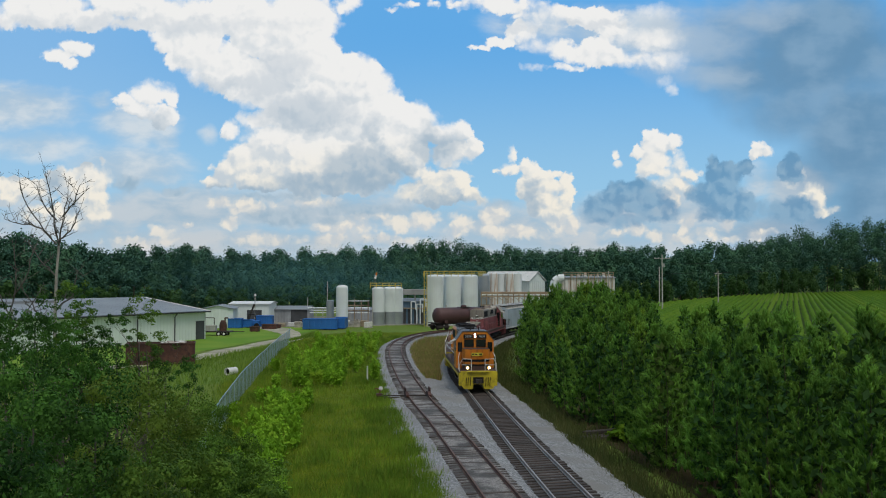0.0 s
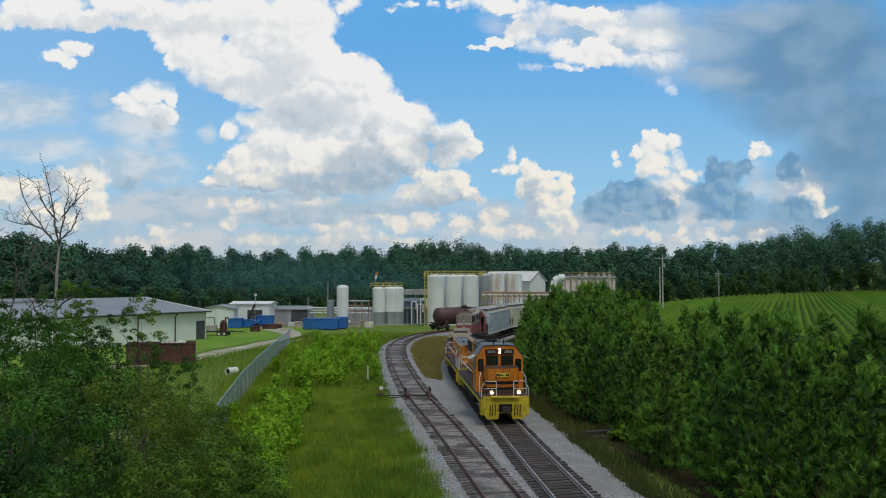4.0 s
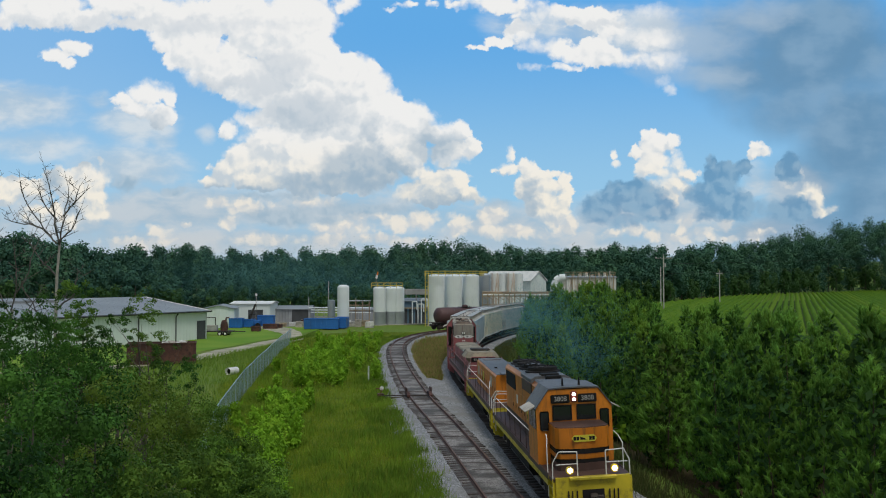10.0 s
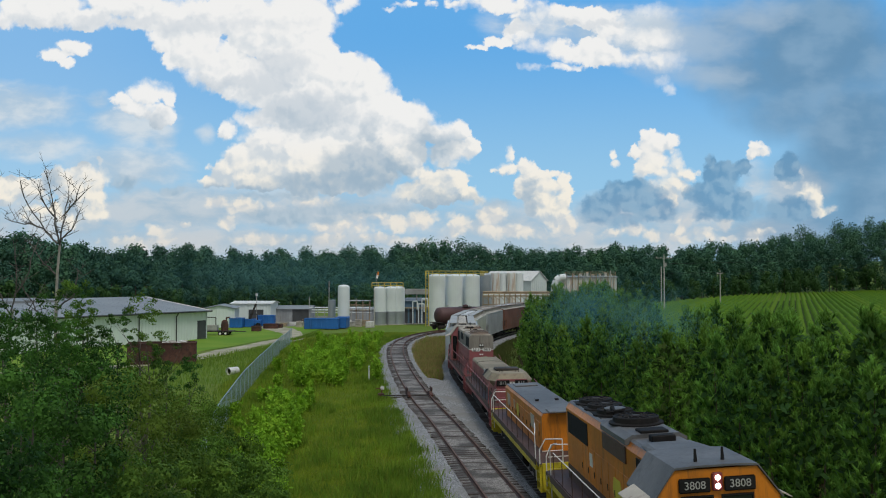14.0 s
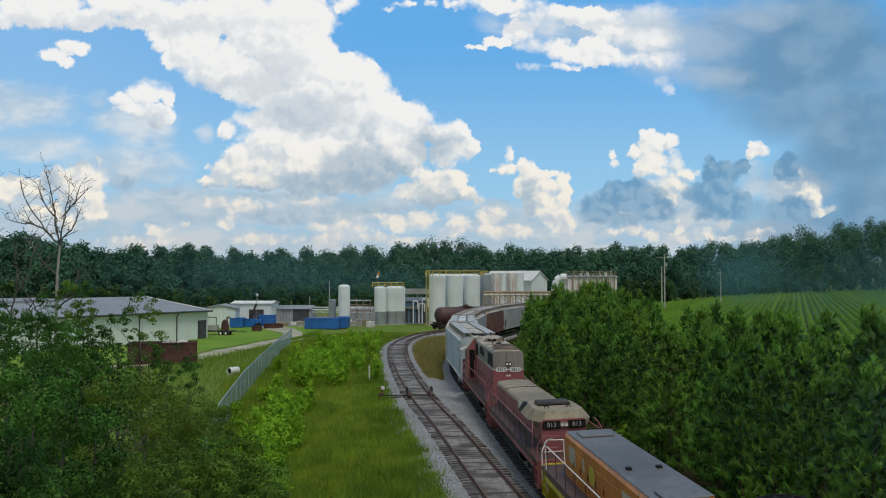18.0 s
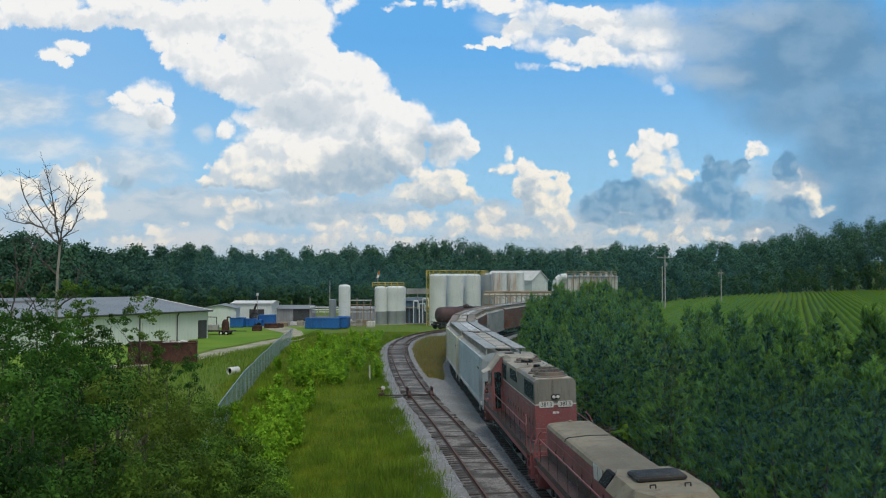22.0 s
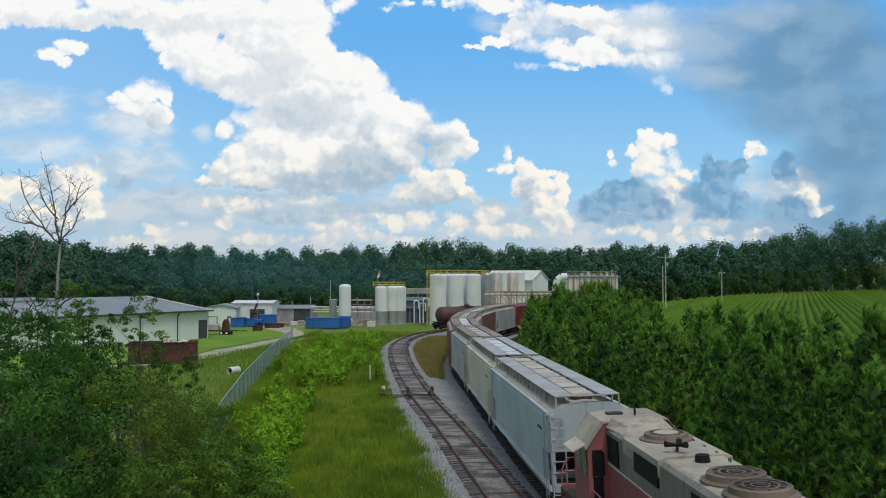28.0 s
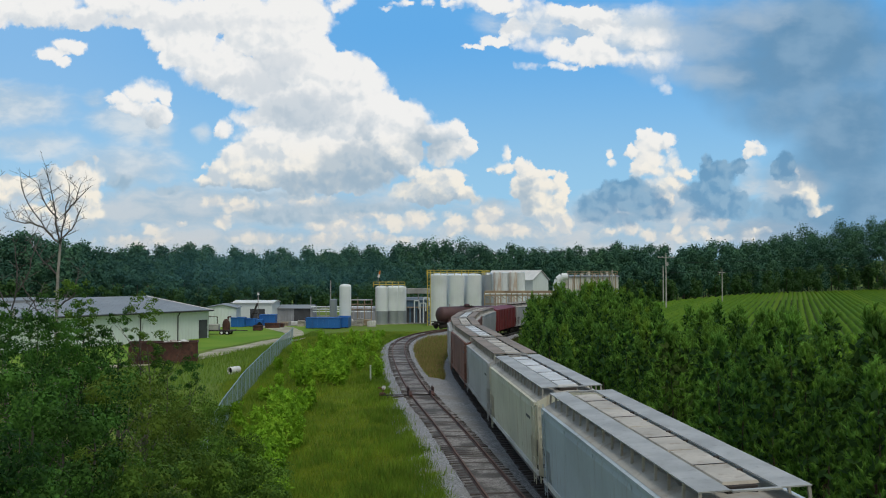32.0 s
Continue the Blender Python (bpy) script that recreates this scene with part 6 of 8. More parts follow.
def tank(name, label, x, y, r, top, mat, group="", dome=0.4, legs=False, cat="storage tank"):
    """An upright tank: shell in rings, dished head, seams, pad, ladder."""
    z0 = ground_height(x, y)
    t = thing(name, label, cat, group, at=pose(x, y, 0))
    base = z0 + (1.2 if legs else 0.15)
    part("shell", Geo().revolve([(r, base), (r, top)], (0, 0, 0), 28), mat, t, smooth=False)
    part("head", Geo().revolve([(r, top), (r * 0.92, top + dome * 0.45), (r * 0.6, top + dome * 0.85), (0.02, top + dome)], (0, 0, 0), 28), mat, t)
    for k in range(1, 4):
        z = base + (top - base) * k / 4
        part("seam", Geo().revolve([(r + 0.005, z - 0.03), (r + 0.018, z), (r + 0.005, z + 0.03)], (0, 0, 0), 28), mat, t)
    part("pad", Geo().revolve([(r + 0.25, z0 - 0.3), (r + 0.25, z0 + 0.15), (0.05, z0 + 0.15)], (0, 0, 0), 20), M_CONCRETE, t)
    if legs:
        for k in range(4):
            a = math.pi / 4 + k * math.pi / 2
            part("leg", Geo().cyl((r * 0.85 * math.cos(a), r * 0.85 * math.sin(a), z0 + 0.1), (r * 0.85 * math.cos(a), r * 0.85 * math.sin(a), base + 0.1), 0.12, n=8), M_STEEL, t)
    return t


def railing(name, label, pts, z, h, mat, pitch=1.4, cat="railing", thick=0.035):
    """Posts and two rails along a line."""
    r = thing(name, label, cat)
    for zz in (0.5, 1.0):
        part("rail", Geo().tube([(*p, z + h * zz) for p in pts], thick, 5), mat, r)
    for p, q in zip(pts, pts[1:]):
        p, q = np.array(p, float), np.array(q, float)
        n = max(1, int(np.linalg.norm(q - p) / pitch))
        for k in range(n):
            u = p + (q - p) * k / n
            part("post", Geo().tube([(*u, z), (*u, z + h)], thick, 5), mat, r)
    return r


def across(px, y):
    """How far to the side a thing stands that lies px units across the view, y metres away."""
    return (px - 784.0) / F * y


def factory():
    X = across
    # big white tanks, two rows
    for px, y in ((770, 175), (801, 177), (832, 179)):
        tank("storage_tank", "tall white cylindrical storage tank", X(px, y), y, 1.62, 9.0, M_WHITETANK, "white storage tanks")
    for px, y in ((786, 181), (816, 183)):
        tank("storage_tank", "tall white cylindrical storage tank", X(px, y), y, 1.62, 9.0, M_WHITETANK, "white storage tanks")
    tank("storage_tank", "grey metal storage tank with ribs", X(856, 182), 182, 1.1, 9.2, M_GREYTANK, "grey storage tanks")
    for k, px in enumerate((874, 888, 902, 916)):
        tank("storage_tank", "white storage tank with rust streaks", X(px, 190), 190 + (k % 2), 0.95, 9.6, M_RUSTTANK if k % 2 == 0 else M_WHITETANK, "rust-streaked storage tanks", dome=0.08)
    railing("tank_railing", "yellow safety railing on top of the tanks", [(X(750, 172), 172), (X(848, 172), 174), (X(862, 184), 188), (X(752, 184), 184), (X(750, 172), 172)], 9.05, 0.95, M_YRAIL, 1.3, thick=0.06)
    st = thing("tank_stair_tower", "yellow steel stair tower beside the white tanks", "stair tower")
    for px in (751, 756):
        part("post", Geo().box(X(px, 172) - 0.08, X(px, 172) + 0.08, 171.9, 172.1, -0.5, 9.9), M_YRAIL, st)
    for k in range(12):
        part("tread", Geo().box(X(751, 172), X(756, 172), 171.8, 172.2, 0.3 + 0.75 * k, 0.36 + 0.75 * k), M_YRAIL, st)
    # second, shorter group of tanks
    for px, y in ((670, 177), (690, 178.5), (703, 179)):
        tank("storage_tank", "white storage tank with grey lower band", X(px, y), y, 1.22, 6.6, M_WHITETANK, "short white storage tanks")
        band = thing("tank_skirt", "grey sheet-metal skirt round a white tank", "tank skirt", "tank skirts", at=pose(X(px, y), y, ground_height(X(px, y), y)))
        part("skirt_sheet", Geo().revolve([(1.26, 0.0), (1.26, 2.6), (1.24, 2.62)], (0, 0, 0), 24), M_GREYTANK, band)
    railing("tank_railing", "brown safety railing on top of the short tanks", [(X(656, 176), 176), (X(711, 176), 176.5), (X(711, 182), 181), (X(656, 182), 181), (X(656, 176), 176)], 6.7, 1.0, M_YRAIL, 1.1, thick=0.045)
    wp = thing("signal_mast", "thin mast with orange and white wind sleeve", "mast")
    part("pole", Geo().cyl((X(664, 178), 178, 6.6), (X(664, 178), 178, 9.6), 0.05, n=6), M_STEEL, wp)
    part("sleeve", Geo().cyl((X(664, 178), 178, 8.6), (X(666, 178), 178, 9.2), 0.24, 0.18, n=8), M_WHITE, wp)
    part("sleeve_tip", Geo().cyl((X(666, 178), 178, 9.2), (X(667, 178), 178, 9.9), 0.18, 0.12, n=8), M_ORANGE, wp)
    # lone tank and stack
    tank("silo", "slender white vertical tank", X(606, 172), 172, 1.12, 6.9, M_WHITETANK, dome=0.5, legs=True, cat="tank")
    tank("cooling_tower", "grey ribbed cylindrical cooling tower", X(585, 174), 174, 0.72, 4.4, M_GREYTANK, dome=0.1, cat="tower")
    # grey-blue process building between the groups
    b = small_shed("process_building", "grey-blue process building between the tanks", X(733, 186), 186, 5.4, 6, 4.0, 4.5, M_BLUEGREY, M_SHEDROOF, None, 0, "x")
    for k in range(4):
        part("bay", Geo().box(-2.4 + 1.25 * k, -1.5 + 1.25 * k, -3.12, -3.02, -0.5, 2.6), M_DARKTRIM, b)
    gantry = thing("pipe_bridge", "pale steel pipe bridge", "pipe bridge")
    part("duct", Geo().box(X(711, 184), X(757, 184), 183, 184, 5.3, 6.4, 0.05), M_STEEL, gantry)
    for px in (713, 735, 752):
        part("leg", Geo().box(X(px, 184) - 0.12, X(px, 184) + 0.12, 183.3, 183.6, -0.5, 5.3), M_STEEL, gantry)
    # pipe rack in front of the rusty tanks
    rk = thing("pipe_rack", "pale steel pipe rack with braced bays", "pipe rack")
    y = 178.0
    xs = np.linspace(X(852, y), X(985, y), 15)
    for z in (5.6, 5.1, 3.4):
        part("beam", Geo().box(xs[0], xs[-1], y - 0.12, y + 0.12, z - 0.1, z + 0.1), M_RACK, rk)
    for k, x in enumerate(xs):
        part("post", Geo().box(x - 0.09, x + 0.09, y - 0.09, y + 0.09, -0.5, 5.7), M_RACK, rk)
        if k + 1 < len(xs):
            part("brace", Geo().tube([(x, y, 5.1), (xs[k + 1], y, 4.3)], 0.06, 5), M_RACK, rk)
    for dz, r in ((5.85, 0.16), (5.3, 0.2)):
        part("pipe", Geo().tube([(xs[0], y + 0.5, dz), (xs[-1], y + 0.5, dz)], r, 8), M_RACK if dz > 5.5 else M_WHITETANK, rk)
    for px in (790, 822, 880, 908, 930):
        part("riser", Geo().tube([(X(px, 173.6), 173.6, -0.4), (X(px, 173.6), 173.6, 3.2), (X(px, 173.6), 175, 3.4)], 0.09, 6), M_STEEL, rk)
    # gabled white building on high ground behind
    small_shed("white_gable_building", "white sheet-metal building with gable end", X(951, 206) - 5.1, 212.5, 5.0, 16, 7.9, 10.1, M_SHED, M_WHITE, None, 40, "y")
    # long low plant building that carries the ducts
    small_shed("duct_building", "long white plant building with rust stains", X(1040, 203), 206, 12.2, 6, 8.7, 9.0, M_RUSTTANK, M_SHEDROOF, None, 0, "x")
    pt = thing("plant_frame", "rusty steel posts along the plant wall", "steel frame")
    for k in range(9):
        part("post", Geo().box(X(1000, 202.6) + 1.32 * k - 0.09, X(1000, 202.6) + 1.32 * k + 0.09, 202.5, 202.7, -0.5, 9.3 + 0.3 * (k % 2)), M_RACK if k % 3 else M_STEEL, pt)
    dk = thing("roof_duct", "large bent galvanised duct on a roof", "duct")
    yy = 202.0
    part("elbow", Geo().tube([(X(978, yy), yy, 5.0), (X(978, yy), yy, 6.6), (X(981, yy), yy, 8.0), (X(988, yy), yy, 8.7), (X(998, yy), yy, 8.75)], 0.75, 12), M_WHITETANK, dk)
    railing("roof_railing", "yellow-brown railing along the plant roof", [(X(998, 203), 203), (X(1086, 203), 203), (X(1086, 208), 208)], 9.0, 0.9, M_RACK, 1.6, thick=0.06)
    for k, px in enumerate((1012, 1024, 1036, 1046, 1058, 1068, 1078)):
        v = thing("roof_stack", "white roof ventilator with rusty cap", "ventilator", "roof ventilators")
        x = X(px, 204)
        part("pipe", Geo().cyl((x, 204, 8.9), (x, 204, 9.2 + 0.22 * (k % 3)), 0.30, n=12), M_RUSTTANK, v)
        part("cap", Geo().cyl((x, 204, 9.2 + 0.22 * (k % 3)), (x, 204, 9.4 + 0.22 * (k % 3)), 0.40, 0.15, n=12), M_RACK, v)
    # low sheds of the yard
    small_shed("white_shed", "white sheet-metal shed with grey roof", X(391, 172), 172, 5.6, 9, 3.0, 3.6, M_SHED, M_SHEDROOF, None, 8, "y")
    small_shed("flat_white_shed", "white shed with flat pale roof", X(446, 186), 188, 8.0, 8, 3.4, 3.8, M_SHED, M_WHITE, (1.0, 3.0, 2.2), 0, "x")
    small_shed("grey_shed", "grey open-fronted shed in the yard", X(512, 190), 193, 8.5, 7, 2.1, 2.7, M_GREYWALL, M_SHEDROOF, (2.2, 3.4, 2.1), 0, "x")
    small_shed("beige_shed", "low beige yard hut", X(640, 196), 196, 5.0, 5, 1.9, 2.3, M_GREYWALL, M_SHEDROOF, None, 0, "x")
    pr = thing("pipework", "low white pipework on trestles", "pipework")
    for z, r in ((2.4, 0.14), (1.9, 0.14), (1.4, 0.1)):
        part("pipe", Geo().tube([(X(545, 190), 190, z), (X(655, 190), 190, z)], r, 6), M_WHITETANK, pr)
    for px in range(548, 656, 12):
        part("trestle", Geo().box(X(px, 190) - 0.07, X(px, 190) + 0.07, 189.9, 190.1, -0.5, 2.5), M_STEEL, pr)


M_BLUEGREY = surface("blue_grey_cladding", (0.12, 0.21, 0.30), 0.6, vary=0.3, grain=2, dirt=(0.08, 0.08, 0.09), dirt_amount=0.4, streak=True)
M_GREYWALL = surface("grey_cladding", (0.33, 0.35, 0.37), 0.6, vary=0.25, grain=2, dirt=(0.2, 0.17, 0.14), dirt_amount=0.4, streak=True)
long_shed()
factory()


def container(name, label, x, y, w, d, h, mat, rz=0.0, cat="container", open_top=True):
    """A steel skip: ribbed sides, rim, runners."""
    z0 = ground_height(x, y)
    c = thing(name, label, cat, at=pose(x, y, z0, 0, 0, rz))
    t = 0.12
    part("floor_pan", Geo().box(-w / 2, w / 2, -d / 2, d / 2, 0.12, 0.3), mat, c)
    for a in ((-w / 2, w / 2, -d / 2, -d / 2 + t), (-w / 2, w / 2, d / 2 - t, d / 2), (-w / 2, -w / 2 + t, -d / 2 + t, d / 2 - t), (w / 2 - t, w / 2, -d / 2 + t, d / 2 - t)):
        part("side", Geo().box(*a, 0.3, h), mat, c)
    for k in range(int(w / 0.9) + 1):
        xx = -w / 2 + 0.1 + (w - 0.2) * k / int(w / 0.9)
        part("rib", Geo().box(xx - 0.06, xx + 0.06, -d / 2 - 0.09, -d / 2, 0.2, h), mat, c)
    part("rim", Geo().tube([(-w / 2, -d / 2, h), (w / 2, -d / 2, h), (w / 2, d / 2, h), (-w / 2, d / 2, h), (-w / 2, -d / 2, h)], 0.08, 5), mat, c)
    for xx in (-w * 0.3, w * 0.3):
        part("runner", Geo().box(xx - 0.1, xx + 0.1, -d / 2, d / 2, 0.0, 0.12), M_GRIME, c)
    return c


def yard_things():
    X = across
    container("blue_skip", "long blue open-top waste container", X(568, 163), 163, 6.1, 2.4, 1.9, M_BLUE)
    container("blue_skip", "blue open-top waste container, end on", X(602, 166), 167, 2.2, 5.5, 1.9, M_BLUE)
    container("rusty_skip", "rust-brown open container full of scrap", X(282, 99), 100, 7.2, 2.6, 2.35, M_RUST, 14, "container")
    jn = thing("scrap_heap", "pale scrap heaped in the rusty container", "scrap")
    rng = random.Random(4)
    for k in range(10):
        x, y = X(300, 99) + rng.uniform(-1.0, 1.2), 100.3 + rng.uniform(-0.7, 0.7)
        part("scrap_piece", Geo().box(-0.4, 0.4, -0.25, 0.25, -0.06, 0.1, 0.05), M_DEBRIS if k % 2 else M_WHITE, jn,
             at=pose(x, y, 1.75 + rng.uniform(-0.1, 0.12), rng.uniform(-30, 30), rng.uniform(-30, 30), rng.uniform(0, 180)))
    # trailer with rusty machine
    tr = thing("flat_trailer", "low flat trailer with twin axles", "trailer", at=pose(X(388, 147), 147, ground_height(-36, 147)))
    part("bed", Geo().box(-2.9, 2.2, -1.1, 1.1, 0.62, 0.8, 0.02), M_GRIME, tr)
    for x in (0.3, 1.15):
        for s in (-1, 1):
            w = part("wheel", Geo().cyl((x, s * 1.0, 0.38), (x, s * 1.25, 0.38), 0.38, n=16), M_BLACK, tr)
            part("rim", Geo().cyl((x, s * 1.0 - 0.01 * s, 0.38), (x, s * 1.27, 0.38), 0.19, n=12), M_WHITE, w)
    part("drawbar", Geo().box(2.2, 4.2, -0.06, 0.06, 0.6, 0.72), M_GRIME, tr)
    part("headboard", Geo().tube([(-0.7, 0, 0.8), (-0.7, 0, 2.9), (-2.6, 0, 2.95), (-2.6, 0, 0.8)], 0.07, 5), M_GRIME, tr)
    z = ground_height(-36, 147) + 0.8
    mc = thing("rusty_machine", "rust-red machine on the trailer", "machine", at=pose(X(396, 147), 147, z))
    part("drum", Geo().revolve([(0.6, 0), (0.62, 0.9), (0.5, 1.4), (0.3, 1.7), (0.05, 1.75)], (0, 0, 0), 14), M_RUST, mc)
    part("pipe", Geo().tube([(0.3, 0, 1.6), (0.3, 0, 2.1), (0.8, 0, 2.1)], 0.12, 6), M_RUST, mc)
    cr = thing("crate", "grey wooden crate on the trailer", "crate", at=pose(X(375, 147), 147, z))
    part("crate_body", Geo().box(-0.8, 0.8, -0.6, 0.6, 0.0, 0.9, 0.03), M_WOODPOLE, cr)
    for k in range(4):
        part("slat", Geo().box(-0.82, 0.82, -0.64, -0.60, 0.05 + 0.22 * k, 0.2 + 0.22 * k), M_WOODPOLE, cr)
    # blue bins and a lift truck
    for px, y, w, h in ((418, 168, 2.4, 1.8), (436, 170, 2.8, 1.5), (470, 172, 3.0, 2.1)):
        container("blue_bin", "blue steel bin in the yard", X(px, y), y, w, 2.2, h, M_BLUE)
    for px, y, w, h in ((452, 158, 1.5, 0.9), (478, 165, 2.6, 0.9), (490, 167, 1.6, 0.7)):
        container("rusty_bin", "small rusty bin in the yard", X(px, y), y, w, 1.4, h, M_RUST)
    lf = thing("lift_truck", "yard lift truck with raised dark mast", "lift truck", at=pose(X(449, 170), 170, ground_height(-35, 170)))
    part("chassis", Geo().box(-1.2, 1.2, -0.8, 0.8, 0.5, 1.4, 0.1), M_BLUE, lf)
    part("cab_frame", Geo().tube([(-0.9, -0.7, 1.4), (-0.7, -0.7, 2.5), (0.5, -0.7, 2.5), (0.7, -0.7, 1.4)], 0.06, 5), M_BLACK, lf)
    part("mast", Geo().tube([(-1.0, 0, 1.2), (0.2, 0, 4.4)], 0.2, 6), M_GRIME, lf)
    for x in (-0.8, 0.8):
        part("wheel", Geo().cyl((x, -0.95, 0.45), (x, -0.7, 0.45), 0.45, n=14), M_BLACK, lf)
    # culvert pipe by the fence
    cz = ground_height(-18, 90)
    cp = thing("culvert_pipe", "short white plastic culvert pipe lying in the grass", "pipe", at=pose(X(411, 89), 89, cz + 0.36, 0, 0, -32) @ Matrix.Scale(0.72, 4))
    g = Geo()
    for r0 in (0.52, 0.44):
        g.loft([[(r0 * math.cos(a), y, r0 * math.sin(a)) for a in np.linspace(0, 2 * math.pi, 19)[:-1]] for y in (-0.8, 0.8)], caps=False)
    part("pipe_wall", g, M_WHITE, cp)
    # Black plug fills the bore to give its inner shade.
    part("pipe_inside", Geo().cyl((0, -0.5, 0), (0, 0.5, 0), 0.43, n=16), M_BLACK, cp)
    part("pipe_rim", Geo().tube([(0.48 * math.cos(a), -0.8, 0.48 * math.sin(a)) for a in np.linspace(0, 2 * math.pi, 17)], 0.045, 5), M_WHITE, cp)


yard_things()


def yard_clutter():
    """Pallets, totes, drums and a frame standing about the yard."""
    X = across
    rng = random.Random(12)
    for px, y, mat, label in ((528, 170, M_DEBRIS, "wrapped pallet of pale bags"), (540, 172, M_WOODPOLE, "stack of grey wooden pallets"), (548, 168, M_RUST, "rusty stacked steel parts"), (622, 172, M_WOODPOLE, "stack of grey wooden pallets"),
                              (632, 170, M_DEBRIS, "wrapped pallet of pale bags"), (645, 172, M_RACK, "stack of brown wooden pallets"), (500, 172, M_RACK, "stack of brown wooden pallets"), (516, 175, M_WHITE, "wrapped pallet of white bags")):
        x = X(px, y)
        p = thing("pallet_stack", label, "pallet", "pallets in the yard", at=pose(x, y, ground_height(x, y), 0, 0, rng.uniform(-25, 25)))
        for k in range(rng.randint(3, 6)):
            part("layer", Geo().box(-0.6 + rng.uniform(-.04, .04), 0.6, -0.5, 0.5 + rng.uniform(-.04, .04), 0.02 + 0.24 * k, 0.2 + 0.24 * k, 0.03), mat, p)
    for px, y in ((556, 176), (562, 176.5), (615, 176), (650, 168), (655, 168.4)):
        x = X(px, y)
        d = thing("tote_tank", "white plastic tote tank in a wire cage", "tote", "tote tanks", at=pose(x, y, ground_height(x, y)))
        part("bottle", Geo().box(-0.5, 0.5, -0.5, 0.5, 0.16, 1.1, 0.08), M_WHITE, d)
        part("pallet_base", Geo().box(-0.55, 0.55, -0.55, 0.55, 0.0, 0.14), M_WOODPOLE, d)
        for k in range(5):
            part("cage_bar", Geo().tube([(-0.54 + 0.27 * k, -0.54, 0.14), (-0.54 + 0.27 * k, -0.54, 1.15)], 0.02, 4), M_STEEL, d)
    for k in range(9):
        px, y = rng.uniform(510, 640), rng.uniform(174, 184)
        x = X(px, y)
        d = thing("steel_drum", "blue steel drum standing in the yard" if k % 2 else "brown rusty steel drum standing in the yard", "drum", "drums in the yard", at=pose(x, y, ground_height(x, y)))
        part("drum_shell", Geo().revolve([(0.28, 0), (0.29, 0.02), (0.29, 0.29), (0.305, 0.31), (0.29, 0.33), (0.29, 0.86), (0.27, 0.88)], (0, 0, 0), 14), M_BLUE if k % 2 else M_RUST, d)
        part("drum_lid", Geo().cyl((0, 0, 0.86), (0, 0, 0.885), 0.25, n=14), M_STEEL, d)
    fr = thing("pipe_stand", "brown steel frame with pipes beside the short tanks", "steel frame")
    for px in (616, 628, 640, 652):
        part("post", Geo().box(X(px, 182) - 0.09, X(px, 182) + 0.09, 181.9, 182.1, -0.6, 4.2), M_RACK, fr)
    for z in (2.2, 3.2, 4.1):
        part("beam", Geo().box(X(614, 182), X(654, 182), 181.9, 182.1, z - 0.09, z + 0.09), M_RACK if z < 4 else M_WHITETANK, fr)


yard_clutter()


def yard_poles():
    """Thin poles and a lamp among the sheds, white pipework over the process building."""
    X = across
    for px, y, top, lamp in ((452, 184, 5.0, True), (545, 192, 4.6, False), (580, 186, 8.0, False), (628, 192, 4.4, False), (660, 176, 6.4, False)):
        x = X(px, y)
        p = thing("yard_pole", "thin grey pole with a lamp in the yard" if lamp else "thin grey pole in the yard", "pole", "poles in the yard")
        part("pole", Geo().cyl((x, y, ground_height(x, y)), (x, y, top), 0.10, 0.07, n=8), M_WOODPOLE, p)
        if lamp:
            part("lamp_head", Geo().cyl((x, y, top), (x, y, top + 0.5), 0.28, 0.22, n=10), M_WHITE, p)
    w = thing("loop_pipework", "white looped pipes on the process building", "pipework")
    y = 182.6
    for px, a, b in ((728, 736, 3.9), (738, 748, 3.4), (744, 754, 4.4)):
        part("pipe", Geo().tube([(X(px, y), y, -0.5), (X(px, y), y, b), (X(a, y), y, b), (X(a, y), y, b - 1.6)], 0.13, 6), M_WHITETANK, w)
    part("walkway_beam", Geo().box(X(712, y), X(756, y), y - 0.1, y + 0.1, 2.5, 2.7), M_RACK, w)


yard_poles()


